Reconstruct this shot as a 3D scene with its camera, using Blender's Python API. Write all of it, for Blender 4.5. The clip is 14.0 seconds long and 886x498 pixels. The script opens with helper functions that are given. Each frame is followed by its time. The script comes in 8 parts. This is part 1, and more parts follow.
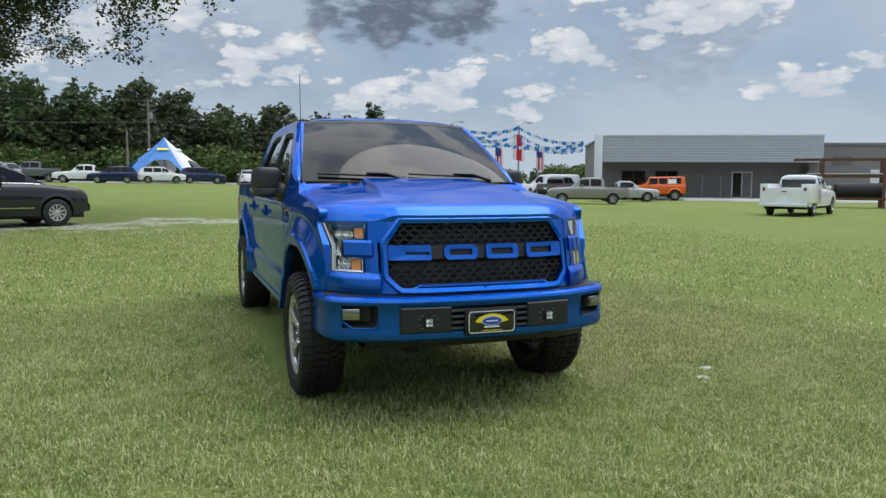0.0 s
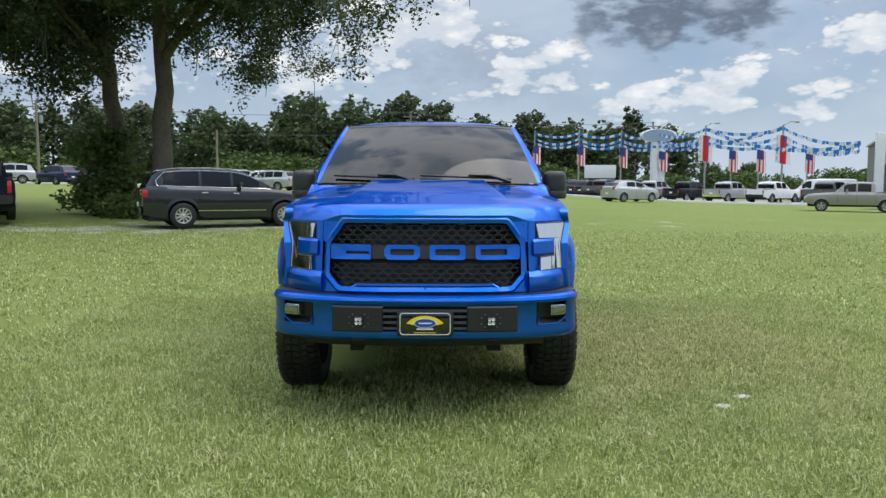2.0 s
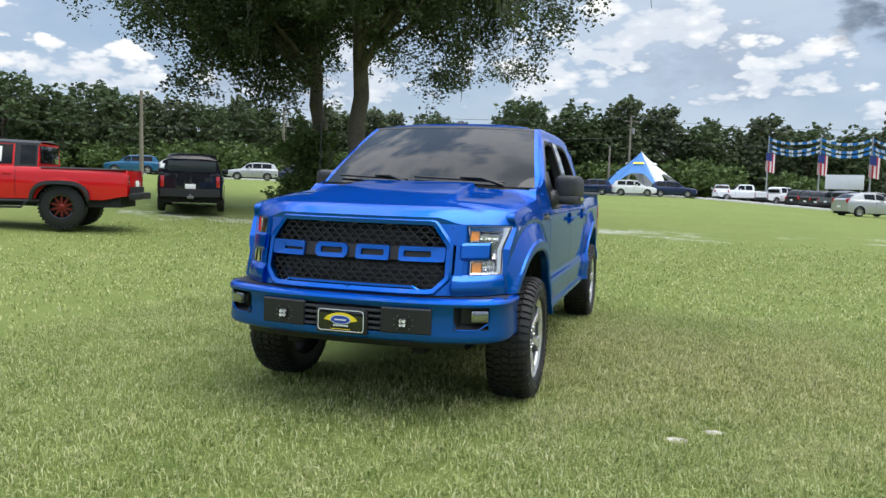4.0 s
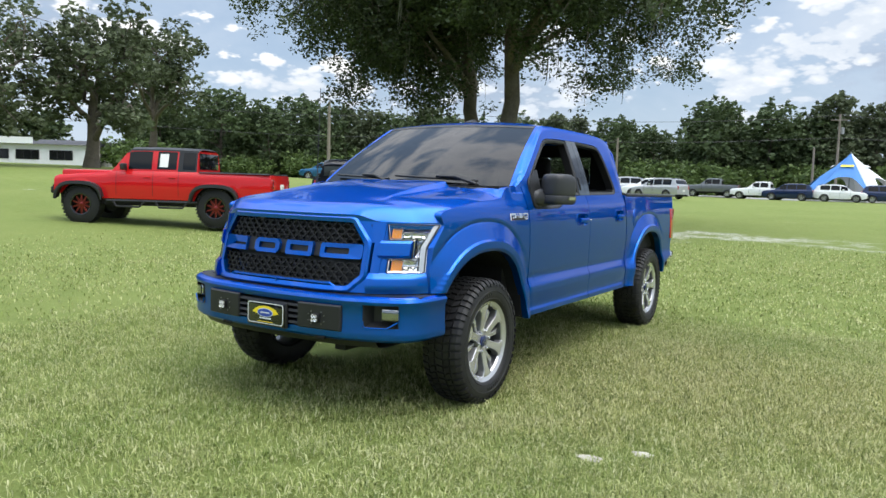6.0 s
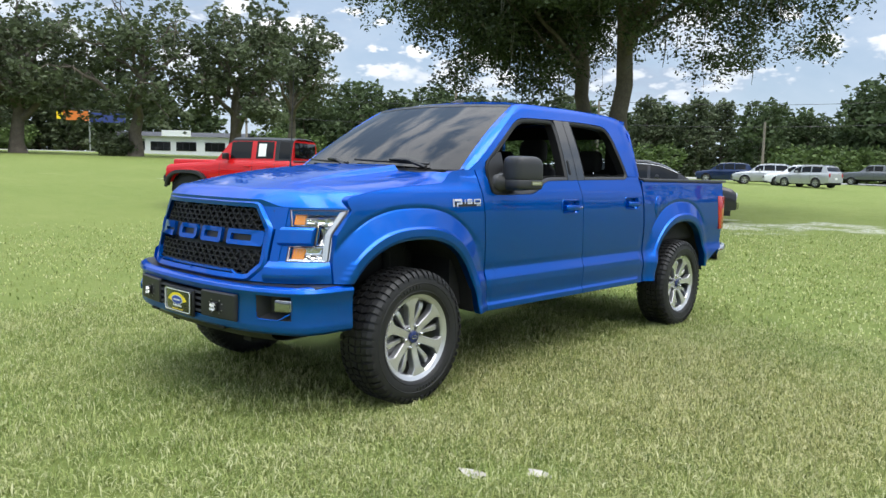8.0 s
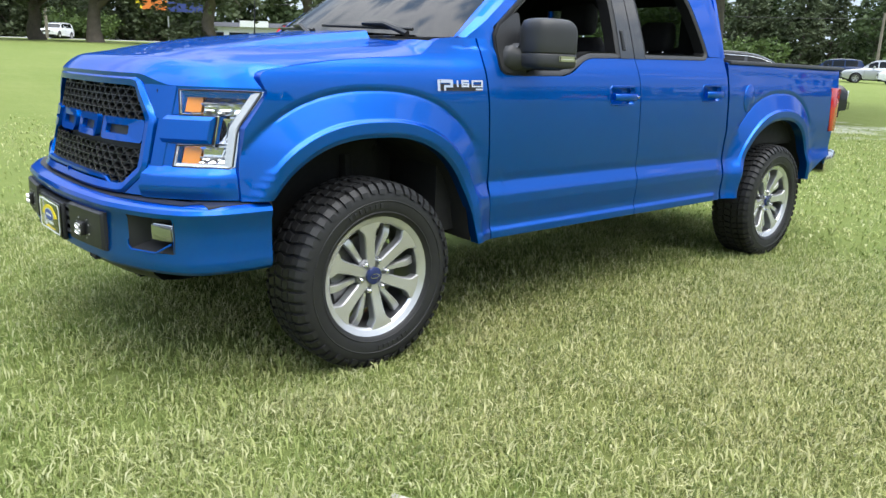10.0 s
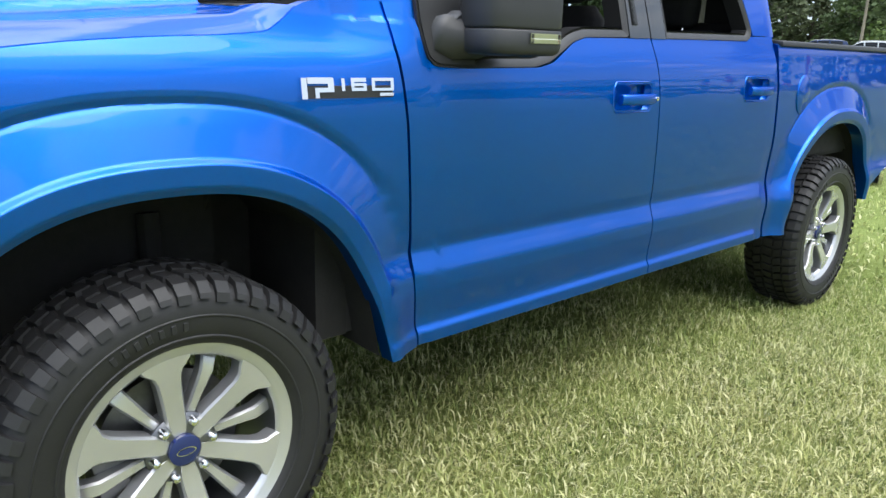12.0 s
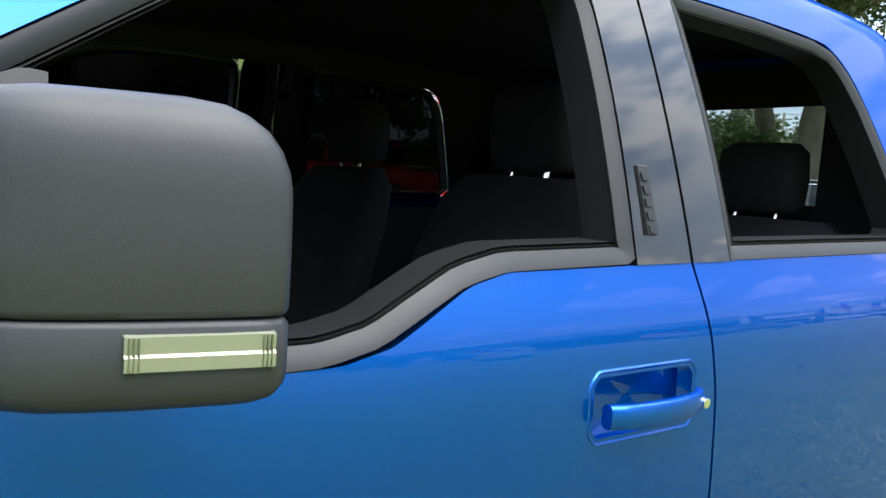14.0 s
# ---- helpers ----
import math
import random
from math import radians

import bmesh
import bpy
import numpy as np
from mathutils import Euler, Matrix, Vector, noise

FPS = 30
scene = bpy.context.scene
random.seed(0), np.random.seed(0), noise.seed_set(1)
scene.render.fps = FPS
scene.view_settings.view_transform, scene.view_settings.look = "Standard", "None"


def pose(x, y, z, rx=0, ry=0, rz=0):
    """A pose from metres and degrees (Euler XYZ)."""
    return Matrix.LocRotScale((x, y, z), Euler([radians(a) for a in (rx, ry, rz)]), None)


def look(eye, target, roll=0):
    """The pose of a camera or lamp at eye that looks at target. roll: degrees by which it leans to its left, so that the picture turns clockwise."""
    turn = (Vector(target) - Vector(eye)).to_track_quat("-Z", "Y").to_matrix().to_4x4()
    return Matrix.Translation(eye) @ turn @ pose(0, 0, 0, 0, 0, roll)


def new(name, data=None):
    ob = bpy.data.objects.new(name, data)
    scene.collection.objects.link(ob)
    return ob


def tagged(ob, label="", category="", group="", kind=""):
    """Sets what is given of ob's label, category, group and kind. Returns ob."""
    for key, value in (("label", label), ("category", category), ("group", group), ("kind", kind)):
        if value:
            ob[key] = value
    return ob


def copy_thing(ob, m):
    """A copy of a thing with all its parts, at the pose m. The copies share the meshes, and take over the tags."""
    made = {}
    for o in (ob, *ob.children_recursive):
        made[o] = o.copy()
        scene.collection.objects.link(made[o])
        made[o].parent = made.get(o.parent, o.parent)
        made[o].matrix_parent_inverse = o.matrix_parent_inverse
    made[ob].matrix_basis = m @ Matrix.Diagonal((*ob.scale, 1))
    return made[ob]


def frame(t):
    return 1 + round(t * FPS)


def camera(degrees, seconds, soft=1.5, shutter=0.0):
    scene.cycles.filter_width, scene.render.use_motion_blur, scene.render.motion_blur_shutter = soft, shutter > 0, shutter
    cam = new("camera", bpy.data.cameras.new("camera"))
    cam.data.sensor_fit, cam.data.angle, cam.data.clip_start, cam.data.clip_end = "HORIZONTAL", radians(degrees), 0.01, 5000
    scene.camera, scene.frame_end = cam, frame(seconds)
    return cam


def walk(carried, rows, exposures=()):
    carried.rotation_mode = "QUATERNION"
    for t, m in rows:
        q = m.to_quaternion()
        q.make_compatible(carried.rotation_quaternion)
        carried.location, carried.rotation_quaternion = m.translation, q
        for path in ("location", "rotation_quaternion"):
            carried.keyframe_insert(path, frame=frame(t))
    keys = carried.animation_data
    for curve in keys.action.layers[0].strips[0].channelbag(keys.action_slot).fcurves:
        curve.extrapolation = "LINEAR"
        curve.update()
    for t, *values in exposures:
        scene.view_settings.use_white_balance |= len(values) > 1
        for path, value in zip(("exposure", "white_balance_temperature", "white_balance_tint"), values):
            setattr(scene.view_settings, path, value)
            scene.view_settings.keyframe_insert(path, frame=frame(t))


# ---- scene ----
cam = camera(61.4, 14.0)
PATH = [
    (0, (-1.786, -5.004, 1.407), (-1.095, -3.136, 1.227), 0.3),
    (0.5, (-1.331, -5.092, 1.405), (-0.796, -3.171, 1.228), 0.5),
    (1, (-0.85, -5.208, 1.4), (-0.485, -3.25, 1.226), 0.6),
    (1.5, (-0.4, -5.251, 1.38), (-0.218, -3.266, 1.21), 0.3),
    (2, (0.081, -5.298, 1.38), (0.092, -3.305, 1.213), 0.2),
    (2.5, (0.53, -5.25, 1.377), (0.381, -3.262, 1.213), 0.5),
    (3, (0.987, -5.195, 1.377), (0.686, -3.224, 1.216), 0.9),
    (3.5, (1.423, -5.125, 1.388), (0.978, -3.182, 1.225), 1.4),
    (6, (3.289, -4.299, 1.385), (2.244, -2.601, 1.22), 1.7),
    (6.5, (3.572, -4.057, 1.392), (2.431, -2.423, 1.223), 1.6),
    (7, (3.858, -3.8, 1.401), (2.633, -2.228, 1.226), 1.4),
    (7.5, (4.003, -3.502, 1.391), (2.71, -1.988, 1.206), 1.4),
    (8, (4.141, -3.195, 1.385), (2.798, -1.727, 1.181), 1.5),
    (8.5, (4.097, -2.873, 1.36), (2.718, -1.445, 1.117), 1.7),
    (9, (3.951, -2.535, 1.325), (2.54, -1.152, 1.013), 2.0),
    (9.2, (3.888, -2.384, 1.3), (2.465, -1.022, 0.952), 2.1),
    (11.3, (2.79, -1.062, 1.272), (1.33, 0.176, 0.69), 1.6),
    (11.5, (2.702, -0.94, 1.285), (1.255, 0.315, 0.713), 1.6),
    (12, (2.497, -0.602, 1.295), (1.087, 0.716, 0.775), 1.9),
    (12.5, (2.292, -0.234, 1.312), (0.892, 1.124, 0.869), 2.0),
    (13, (2.084, 0.188, 1.361), (0.662, 1.548, 1.002), 2.3),
    (13.5, (1.857, 0.524, 1.414), (0.384, 1.852, 1.154), 2.7),
    (14, (1.68, 0.836, 1.464), (0.055, 1.986, 1.27), 3.8),
]
walk(cam, [(t, look(eye, target, roll)) for t, eye, target, roll in PATH], [(0, -0.15), (1.5, 0.0), (3, 0.15), (6, 0.35), (7.5, 0.4), (9.2, 0.5), (11.4, 0.9), (12.5, 0.84), (14, 1.22)])
GROUND = -0.05

# ---- sky and sun ----
SUN_ELEVATION, SUN_AZIMUTH = 64.0, 95.0   # degrees; azimuth clockwise from +y
world = bpy.data.worlds.new("sky")
scene.world = world
world.use_nodes = True
wn, wl = world.node_tree.nodes, world.node_tree.links
wn.clear()
w_out = wn.new("ShaderNodeOutputWorld")
w_bg = wn.new("ShaderNodeBackground")
w_bg.inputs["Strength"].default_value = 1.0
sky = wn.new("ShaderNodeTexSky")
sky.sky_type = "NISHITA"
sky.sun_disc = False
sky.sun_elevation = radians(SUN_ELEVATION)
sky.sun_rotation = radians(SUN_AZIMUTH)
sky.air_density, sky.dust_density, sky.ozone_density = 1.0, 1.6, 1.0


def wmath(op, a, b=None, c=None):
    n = wn.new("ShaderNodeMath")
    n.operation = op
    for i, v in enumerate((a, b, c)):
        if v is None:
            continue
        if isinstance(v, (int, float)):
            n.inputs[i].default_value = v
        else:
            wl.new(v, n.inputs[i])
    return n.outputs[0]


def wramp(value, lo, hi):
    n = wn.new("ShaderNodeMapRange")
    n.interpolation_type = "SMOOTHSTEP"
    wl.new(value, n.inputs[0])
    n.inputs[1].default_value, n.inputs[2].default_value = lo, hi
    return n.outputs[0]


def wmix(fac, a, b):
    n = wn.new("ShaderNodeMix")
    n.data_type = "RGBA"
    for sock, v in ((n.inputs[0], fac), (n.inputs[6], a), (n.inputs[7], b)):
        if isinstance(v, tuple):
            sock.default_value = (*v, 1)
        elif isinstance(v, (int, float)):
            sock.default_value = v
        else:
            wl.new(v, sock)
    return n.outputs[2]


def wnoise(vec, scale, detail, rough, dist=0.0):
    n = wn.new("ShaderNodeTexNoise")
    wl.new(vec, n.inputs["Vector"])
    n.inputs["Scale"].default_value, n.inputs["Detail"].default_value = scale, detail
    n.inputs["Roughness"].default_value, n.inputs["Distortion"].default_value = rough, dist
    return n.outputs["Fac"]


tc = wn.new("ShaderNodeTexCoord")
sep = wn.new("ShaderNodeSeparateXYZ")
wl.new(tc.outputs["Generated"], sep.inputs[0])
height = sep.outputs["Z"]
stretch = wn.new("ShaderNodeMapping")
stretch.inputs["Location"].default_value = (3.7, 1.3, 0.4)
stretch.inputs["Scale"].default_value = (1.0, 1.0, 2.1)
wl.new(tc.outputs["Generated"], stretch.inputs[0])
dirv = stretch.outputs[0]
azim = wmath("MULTIPLY", wmath("ARCTAN2", sep.outputs["X"], sep.outputs["Y"]), 57.29578)
elev = wmath("MULTIPLY", wmath("ARCSINE", height), 57.29578)
big = wnoise(dirv, 1.9, 6, 0.52, 0.25)
puff = wnoise(dirv, 5.2, 10, 0.58, 0.2)
crisp = wnoise(dirv, 11.0, 8, 0.6, 0.15)
lumps = wmath("ADD", wmath("MULTIPLY", big, 0.6), wmath("MULTIPLY", puff, 0.4))
high = wramp(height, 0.24, 0.42)
cover = wmix(high, wramp(lumps, 0.36, 0.66), wramp(lumps, 0.455, 0.53))
thick = wmix(high, wramp(lumps, 0.50, 0.80), wramp(lumps, 0.52, 0.66))
veil = wnoise(dirv, 2.6, 4, 0.6, 0.6)
sky_scaled = wn.new("ShaderNodeVectorMath")
sky_scaled.operation = "SCALE"
wl.new(sky.outputs[0], sky_scaled.inputs[0])
sky_scaled.inputs["Scale"].default_value = 0.11
hazy = wmix(wmath("ADD", 0.35, wmath("MULTIPLY", veil, 0.5)), sky_scaled.outputs[0], (0.34, 0.46, 0.63))
grey = wmix(thick, wmix(high, (0.56, 0.64, 0.75), (0.84, 0.87, 0.92)), wmix(high, (0.40, 0.48, 0.60), (0.44, 0.50, 0.58)))
sky_all = wmix(wmath("MULTIPLY", cover, 0.9), hazy, grey)


fine = wnoise(dirv, 30.0, 6, 0.62, 0.1)
bil = wn.new("ShaderNodeTexVoronoi")
bil.feature = "SMOOTH_F1"
wl.new(dirv, bil.inputs["Vector"])
bil.inputs["Scale"].default_value, bil.inputs["Detail"].default_value, bil.inputs["Roughness"].default_value = 17.0, 3.0, 0.55
bil.inputs["Smoothness"].default_value = 0.25
billow = wmath("SUBTRACT", bil.outputs["Distance"], 0.58)
edge = wmath("SUBTRACT", wmath("ADD", wmath("ADD", wmath("MULTIPLY", puff, 0.34), wmath("MULTIPLY", crisp, 0.36)), wmath("MULTIPLY", fine, 0.30)), 0.5)


def cloud(base, a0, e0, ra, re, lit, shade, soft=0.35, rag=1.5, puffy=1.5):
    """A cumulus round azimuth a0 and elevation e0 (degrees), bright above and grey below."""
    da = wmath("DIVIDE", wmath("SUBTRACT", azim, a0), ra)
    de = wmath("DIVIDE", wmath("SUBTRACT", elev, e0), re)
    d = wmath("ADD", wmath("MULTIPLY", da, da), wmath("MULTIPLY", de, de))
    d = wmath("ADD", d, wmath("MULTIPLY", edge, -rag * 2))
    d = wmath("ADD", d, wmath("MULTIPLY", billow, puffy))
    mask = wramp(d, 1.0, 1.0 - soft)
    tone = wmath("ADD", wmath("MULTIPLY", de, 0.45), wmath("MULTIPLY", wmath("SUBTRACT", crisp, 0.5), 2.2))
    tone = wmath("SUBTRACT", tone, wmath("MULTIPLY", billow, 1.5))
    return wmix(mask, base, wmix(wramp(tone, -0.7, 0.5), shade, lit))


WHITE, PALE, DULL, DARK = (0.92, 0.93, 0.94), (0.62, 0.68, 0.76), (0.36, 0.43, 0.55), (0.15, 0.19, 0.26)
CLOUDS = [
    # broad soft banks first
    (2, 9, 12, 5, PALE, DULL, 0.9, 1.2, 0.8), (36, 11, 13, 6, PALE, DULL, 0.9, 1.2, 0.8), (-30, 8, 16, 5, PALE, DULL, 0.9, 1.2, 0.8), (-62, 9, 18, 5, PALE, DULL, 0.9, 1.2, 0.8),
    (-70, 15, 14, 3.4, DULL, DARK, 0.9, 1.2, 0.6), (-40, 14, 9, 3, DULL, DARK, 0.9, 1.2, 0.6),
    # bright heaps
    (-74, 9, 13.5, 6.8, WHITE, PALE), (-57, 7.5, 13.5, 5.9, WHITE, PALE), (-42, 6.5, 10.8, 4.3, WHITE, PALE), (-25, 9.5, 12.2, 6.2, WHITE, PALE), (-9, 8.2, 9.5, 5.9, WHITE, PALE), (-2, 12, 8.1, 4.9, WHITE, PALE),
    (7.2, 9, 5.1, 3.2, WHITE, PALE), (1.5, 7.2, 4.1, 1.9, WHITE, PALE), (18, 12.8, 10.5, 4.6, DULL, DARK, 0.6, 1.3, 0.8),
    (14.5, 6.2, 4.9, 2.6, WHITE, PALE), (20.5, 7.2, 5.9, 3.5, WHITE, PALE), (25.5, 5.8, 4.6, 2.3, WHITE, PALE),
    (30, 9, 6.2, 4.3, WHITE, PALE), (34.6, 11.6, 6.2, 3.8, WHITE, PALE), (40, 12.6, 5.7, 3.2, WHITE, PALE),
    (46, 6.9, 5.1, 1.8, WHITE, PALE), (52, 8.2, 4.9, 2.2, WHITE, PALE),
    # the side away from the view, mirrored in the paint
    (66, 10, 13, 5, WHITE, PALE), (84, 17, 12, 6, WHITE, PALE), (104, 11, 12, 6, WHITE, DULL), (126, 19, 13, 7, WHITE, PALE), (150, 12, 13, 6, WHITE, DULL), (178, 20, 14, 7, WHITE, PALE), (-160, 13, 13, 6, WHITE, DULL), (-130, 16, 13, 7, WHITE, PALE), (-100, 12, 12, 5, WHITE, DULL),
]
for row in CLOUDS:
    sky_all = cloud(sky_all, *row)
low = wramp(height, 0.13, 0.0)
sky_all = wmix(wmath("MULTIPLY", low, 0.45), sky_all, (0.62, 0.72, 0.84))
rise = wmath("ADD", 1.0, wmath("MULTIPLY", wramp(height, 0.32, 0.92), 1.9))
lifted = wn.new("ShaderNodeVectorMath")
lifted.operation = "SCALE"
wl.new(sky_all, lifted.inputs[0])
wl.new(rise, lifted.inputs["Scale"])
wl.new(lifted.outputs[0], w_bg.inputs["Color"])
wl.new(w_bg.outputs[0], w_out.inputs[0])

sun = new("sun", bpy.data.lights.new("sun", "SUN"))
sun.data.energy, sun.data.angle, sun.data.color = 1.9, radians(60), (1.0, 0.95, 0.86)
az = radians(SUN_AZIMUTH)
sun.matrix_basis = look((40 * math.sin(az), 40 * math.cos(az), 40 * math.tan(radians(SUN_ELEVATION))), (0, 0, 0))

# ---- materials ----
def shader(name, colour, rough=0.5, metal=0.0, **extra):
    m = bpy.data.materials.new(name)
    m.use_nodes = True
    b = m.node_tree.nodes["Principled BSDF"]
    b.inputs["Base Color"].default_value = (*colour, 1)
    b.inputs["Roughness"].default_value, b.inputs["Metallic"].default_value = rough, metal
    for key, value in extra.items():
        b.inputs[key.replace("_", " ")].default_value = value
    return m


def tex(m, scale, detail=4, kind="Object", rough=0.55):
    n, k = m.node_tree.nodes, m.node_tree.links
    c = n.new("ShaderNodeTexCoord")
    t = n.new("ShaderNodeTexNoise")
    t.inputs["Scale"].default_value, t.inputs["Detail"].default_value, t.inputs["Roughness"].default_value = scale, detail, rough
    k.new(c.outputs[kind], t.inputs["Vector"])
    return t.outputs["Fac"]


def ramp(m, fac, stops):
    n, k = m.node_tree.nodes, m.node_tree.links
    r = n.new("ShaderNodeValToRGB")
    r.color_ramp.elements[0].position, r.color_ramp.elements[0].color = stops[0][0], (*stops[0][1], 1)
    r.color_ramp.elements[1].position, r.color_ramp.elements[1].color = stops[-1][0], (*stops[-1][1], 1)
    for pos, col in stops[1:-1]:
        e = r.color_ramp.elements.new(pos)
        e.color = (*col, 1)
    k.new(fac, r.inputs[0])
    return r.outputs[0]


def blend(m, fac, a, b, mode="MIX"):
    n, k = m.node_tree.nodes, m.node_tree.links
    x = n.new("ShaderNodeMix")
    x.data_type, x.blend_type = "RGBA", mode
    for sock, v in ((x.inputs[0], fac), (x.inputs[6], a), (x.inputs[7], b)):
        if isinstance(v, tuple):
            sock.default_value = (*v, 1)
        elif isinstance(v, (int, float)):
            sock.default_value = v
        else:
            k.new(v, sock)
    return x.outputs[2]


def plug(m, socket, out):
    m.node_tree.links.new(out, m.node_tree.nodes["Principled BSDF"].inputs[socket])


def relief(m, fac, strength, distance):
    n, k = m.node_tree.nodes, m.node_tree.links
    b = n.new("ShaderNodeBump")
    b.inputs["Strength"].default_value, b.inputs["Distance"].default_value = strength, distance
    k.new(fac, b.inputs["Height"])
    plug(m, "Normal", b.outputs[0])


def varied(name, colour, rough=0.5, metal=0.0, scale=6.0, amount=0.12, bump=0.0, fine=60.0, **extra):
    """A surface with soft variation at two scales."""
    m = shader(name, colour, rough, metal, **extra)
    dark = tuple(c * (1 - amount) for c in colour)
    light = tuple(min(1, c * (1 + amount)) for c in colour)
    a = ramp(m, tex(m, scale), [(0.3, dark), (0.7, light)])
    b = blend(m, 0.35, a, ramp(m, tex(m, fine, 3), [(0.35, dark), (0.65, light)]))
    plug(m, "Base Color", b)
    r = m.node_tree.nodes.new("ShaderNodeMapRange")
    m.node_tree.links.new(tex(m, scale * 2.3), r.inputs[0])
    r.inputs[3].default_value, r.inputs[4].default_value = rough * 0.85, min(1, rough * 1.15)
    plug(m, "Roughness", r.outputs[0])
    if bump:
        relief(m, tex(m, fine * 2, 3), 0.35, bump)
    return m


def paint(name, colour, metal=0.0, rough=0.35, tint=(1, 1, 1), coat=1.0):
    """Car paint with a clear coat and a faint flake."""
    m = shader(name, colour, rough, metal, Coat_Weight=coat, Coat_Roughness=0.010, Coat_IOR=1.5, Specular_IOR_Level=0.04, Specular_Tint=(*tint, 1))
    plug(m, "Base Color", blend(m, 0.5, colour, ramp(m, tex(m, 900, 1), [(0.3, tuple(c * 0.8 for c in colour)), (0.7, tuple(min(1, c * 1.2) for c in colour))])))
    return m


def glass_dark(name, colour, alpha):
    """Tinted window glass: mostly clear film over a gloss coat."""
    m = bpy.data.materials.new(name)
    m.use_nodes = True
    n, k = m.node_tree.nodes, m.node_tree.links
    n.clear()
    out, mix = n.new("ShaderNodeOutputMaterial"), n.new("ShaderNodeMixShader")
    clear, gloss, fres = n.new("ShaderNodeBsdfTransparent"), n.new("ShaderNodeBsdfGlossy"), n.new("ShaderNodeFresnel")
    clear.inputs[0].default_value = (*[c * (1 - alpha) for c in colour], 1)
    gloss.inputs["Roughness"].default_value = 0.01
    fres.inputs["IOR"].default_value = 1.52
    k.new(fres.outputs[0], mix.inputs[0])
    k.new(clear.outputs[0], mix.inputs[1])
    k.new(gloss.outputs[0], mix.inputs[2])
    k.new(mix.outputs[0], out.inputs[0])
    return m


BLUE = paint("blue_metallic_paint", (0.0, 0.110, 0.53), 0.92, 0.40, (0.0, 0.42, 1.0), 0.72)
BLACK_PLASTIC = varied("black_grained_plastic", (0.014, 0.0145, 0.016), 0.48, 0, 8, 0.15, 0.0004, 240)
BLACK_SATIN = varied("black_satin_trim", (0.012, 0.012, 0.013), 0.4, 0, 8, 0.15)
BLACK_GLOSS = shader("gloss_black_pillar", (0.008, 0.008, 0.009), 0.06, 0, Coat_Weight=1.0)
UNDER = varied("dusty_black_underbody", (0.008, 0.0078, 0.0075), 0.85, 0, 5, 0.35, 0.002, 40)
RUBBER = varied("black_tyre_rubber", (0.011, 0.011, 0.0117), 0.58, 0, 10, 0.25, 0.0006, 120)
ALLOY = shader("machined_alloy", (0.62, 0.62, 0.625), 0.27, 0.7)
ALLOY_SIDE = shader("painted_alloy_flanks", (0.36, 0.365, 0.375), 0.36, 0.6)
ALLOY_GREY = shader("painted_alloy_pockets", (0.16, 0.165, 0.175), 0.35, 0.8)
FOG_LENS = shader("fog_lamp_lens", (0.30, 0.31, 0.32), 0.10, 0.9, Coat_Weight=1.0)
LAMP_CHROME = varied("lamp_reflector_chrome", (0.72, 0.72, 0.72), 0.12, 1.0, 12, 0.15)
BRIGHT_TRIM = varied("bright_lamp_trim", (0.70, 0.71, 0.71), 0.22, 0.7, 20, 0.05)
CHROME = shader("chrome", (0.82, 0.82, 0.83), 0.06, 1.0)
STEEL = varied("dull_steel", (0.22, 0.22, 0.22), 0.45, 0.9, 20, 0.2)
AMBER = shader("amber_reflector", (0.85, 0.28, 0.02), 0.15, 0, Coat_Weight=1.0)
RED_LENS = shader("red_lamp_lens", (0.42, 0.008, 0.012), 0.1, 0, Coat_Weight=1.0)
LENS_WHITE = shader("frosted_lamp_lens", (0.75, 0.76, 0.74), 0.2, 0, Coat_Weight=1.0)
LED_WHITE = shader("led_reflector", (0.9, 0.9, 0.92), 0.12, 0.6)
CLEAR = glass_dark("clear_lamp_lens", (0.97, 0.98, 0.98), 0.0)
TINT = glass_dark("tinted_window_glass", (0.9, 0.95, 0.95), 0.90)
WINDSCREEN = glass_dark("windscreen_glass", (0.9, 0.95, 0.93), 0.985)
CLOTH = varied("charcoal_seat_cloth", (0.013, 0.013, 0.015), 0.9, 0, 14, 0.2, 0.001, 300)
CABIN = varied("black_cabin_plastic", (0.012, 0.012, 0.013), 0.7, 0, 9, 0.15)
MIRROR_PLASTIC = varied("grained_mirror_plastic", (0.026, 0.027, 0.030), 0.46, 0, 8, 0.12, 0.0004, 240)
# clear lens; the yellow-green of mirrored grass is put into its colour
SIGNAL_LENS = shader("clear_signal_lens", (0.30, 0.31, 0.22), 0.15, 0.3, Coat_Weight=1.0)
REAR_GLASS = glass_dark("rear_window_glass", (0.9, 0.95, 0.93), 0.15)

# ---- mesh helpers ----
def mesh_of(name, verts, faces, smooth=None):
    me = bpy.data.meshes.new(name)
    me.from_pydata([tuple(v) for v in verts], [], [tuple(f) for f in faces])
    if smooth is not None:
        me.shade_smooth()
        if smooth < 180:
            me.set_sharp_from_angle(angle=radians(smooth))
    me.update()
    return me


def part(name, vf, material, parent=None, label="", smooth=35, at=None):
    me = mesh_of(name, vf[0], vf[1], smooth)
    mats = material if isinstance(material, (list, tuple)) else [material]
    for m in mats:
        me.materials.append(m)
    if len(vf) > 2 and vf[2] is not None:
        me.polygons.foreach_set("material_index", vf[2])
    ob = new(name, me)
    if parent is not None:
        ob.parent = parent
    if at is not None:
        ob.matrix_basis = at
    if label:
        ob["label"] = label
    return ob


def thing(name, label, category, group="", at=None):
    ob = new(name)
    ob.empty_display_size = 0.2
    if at is not None:
        ob.matrix_basis = at
    return tagged(ob, label, category, group)


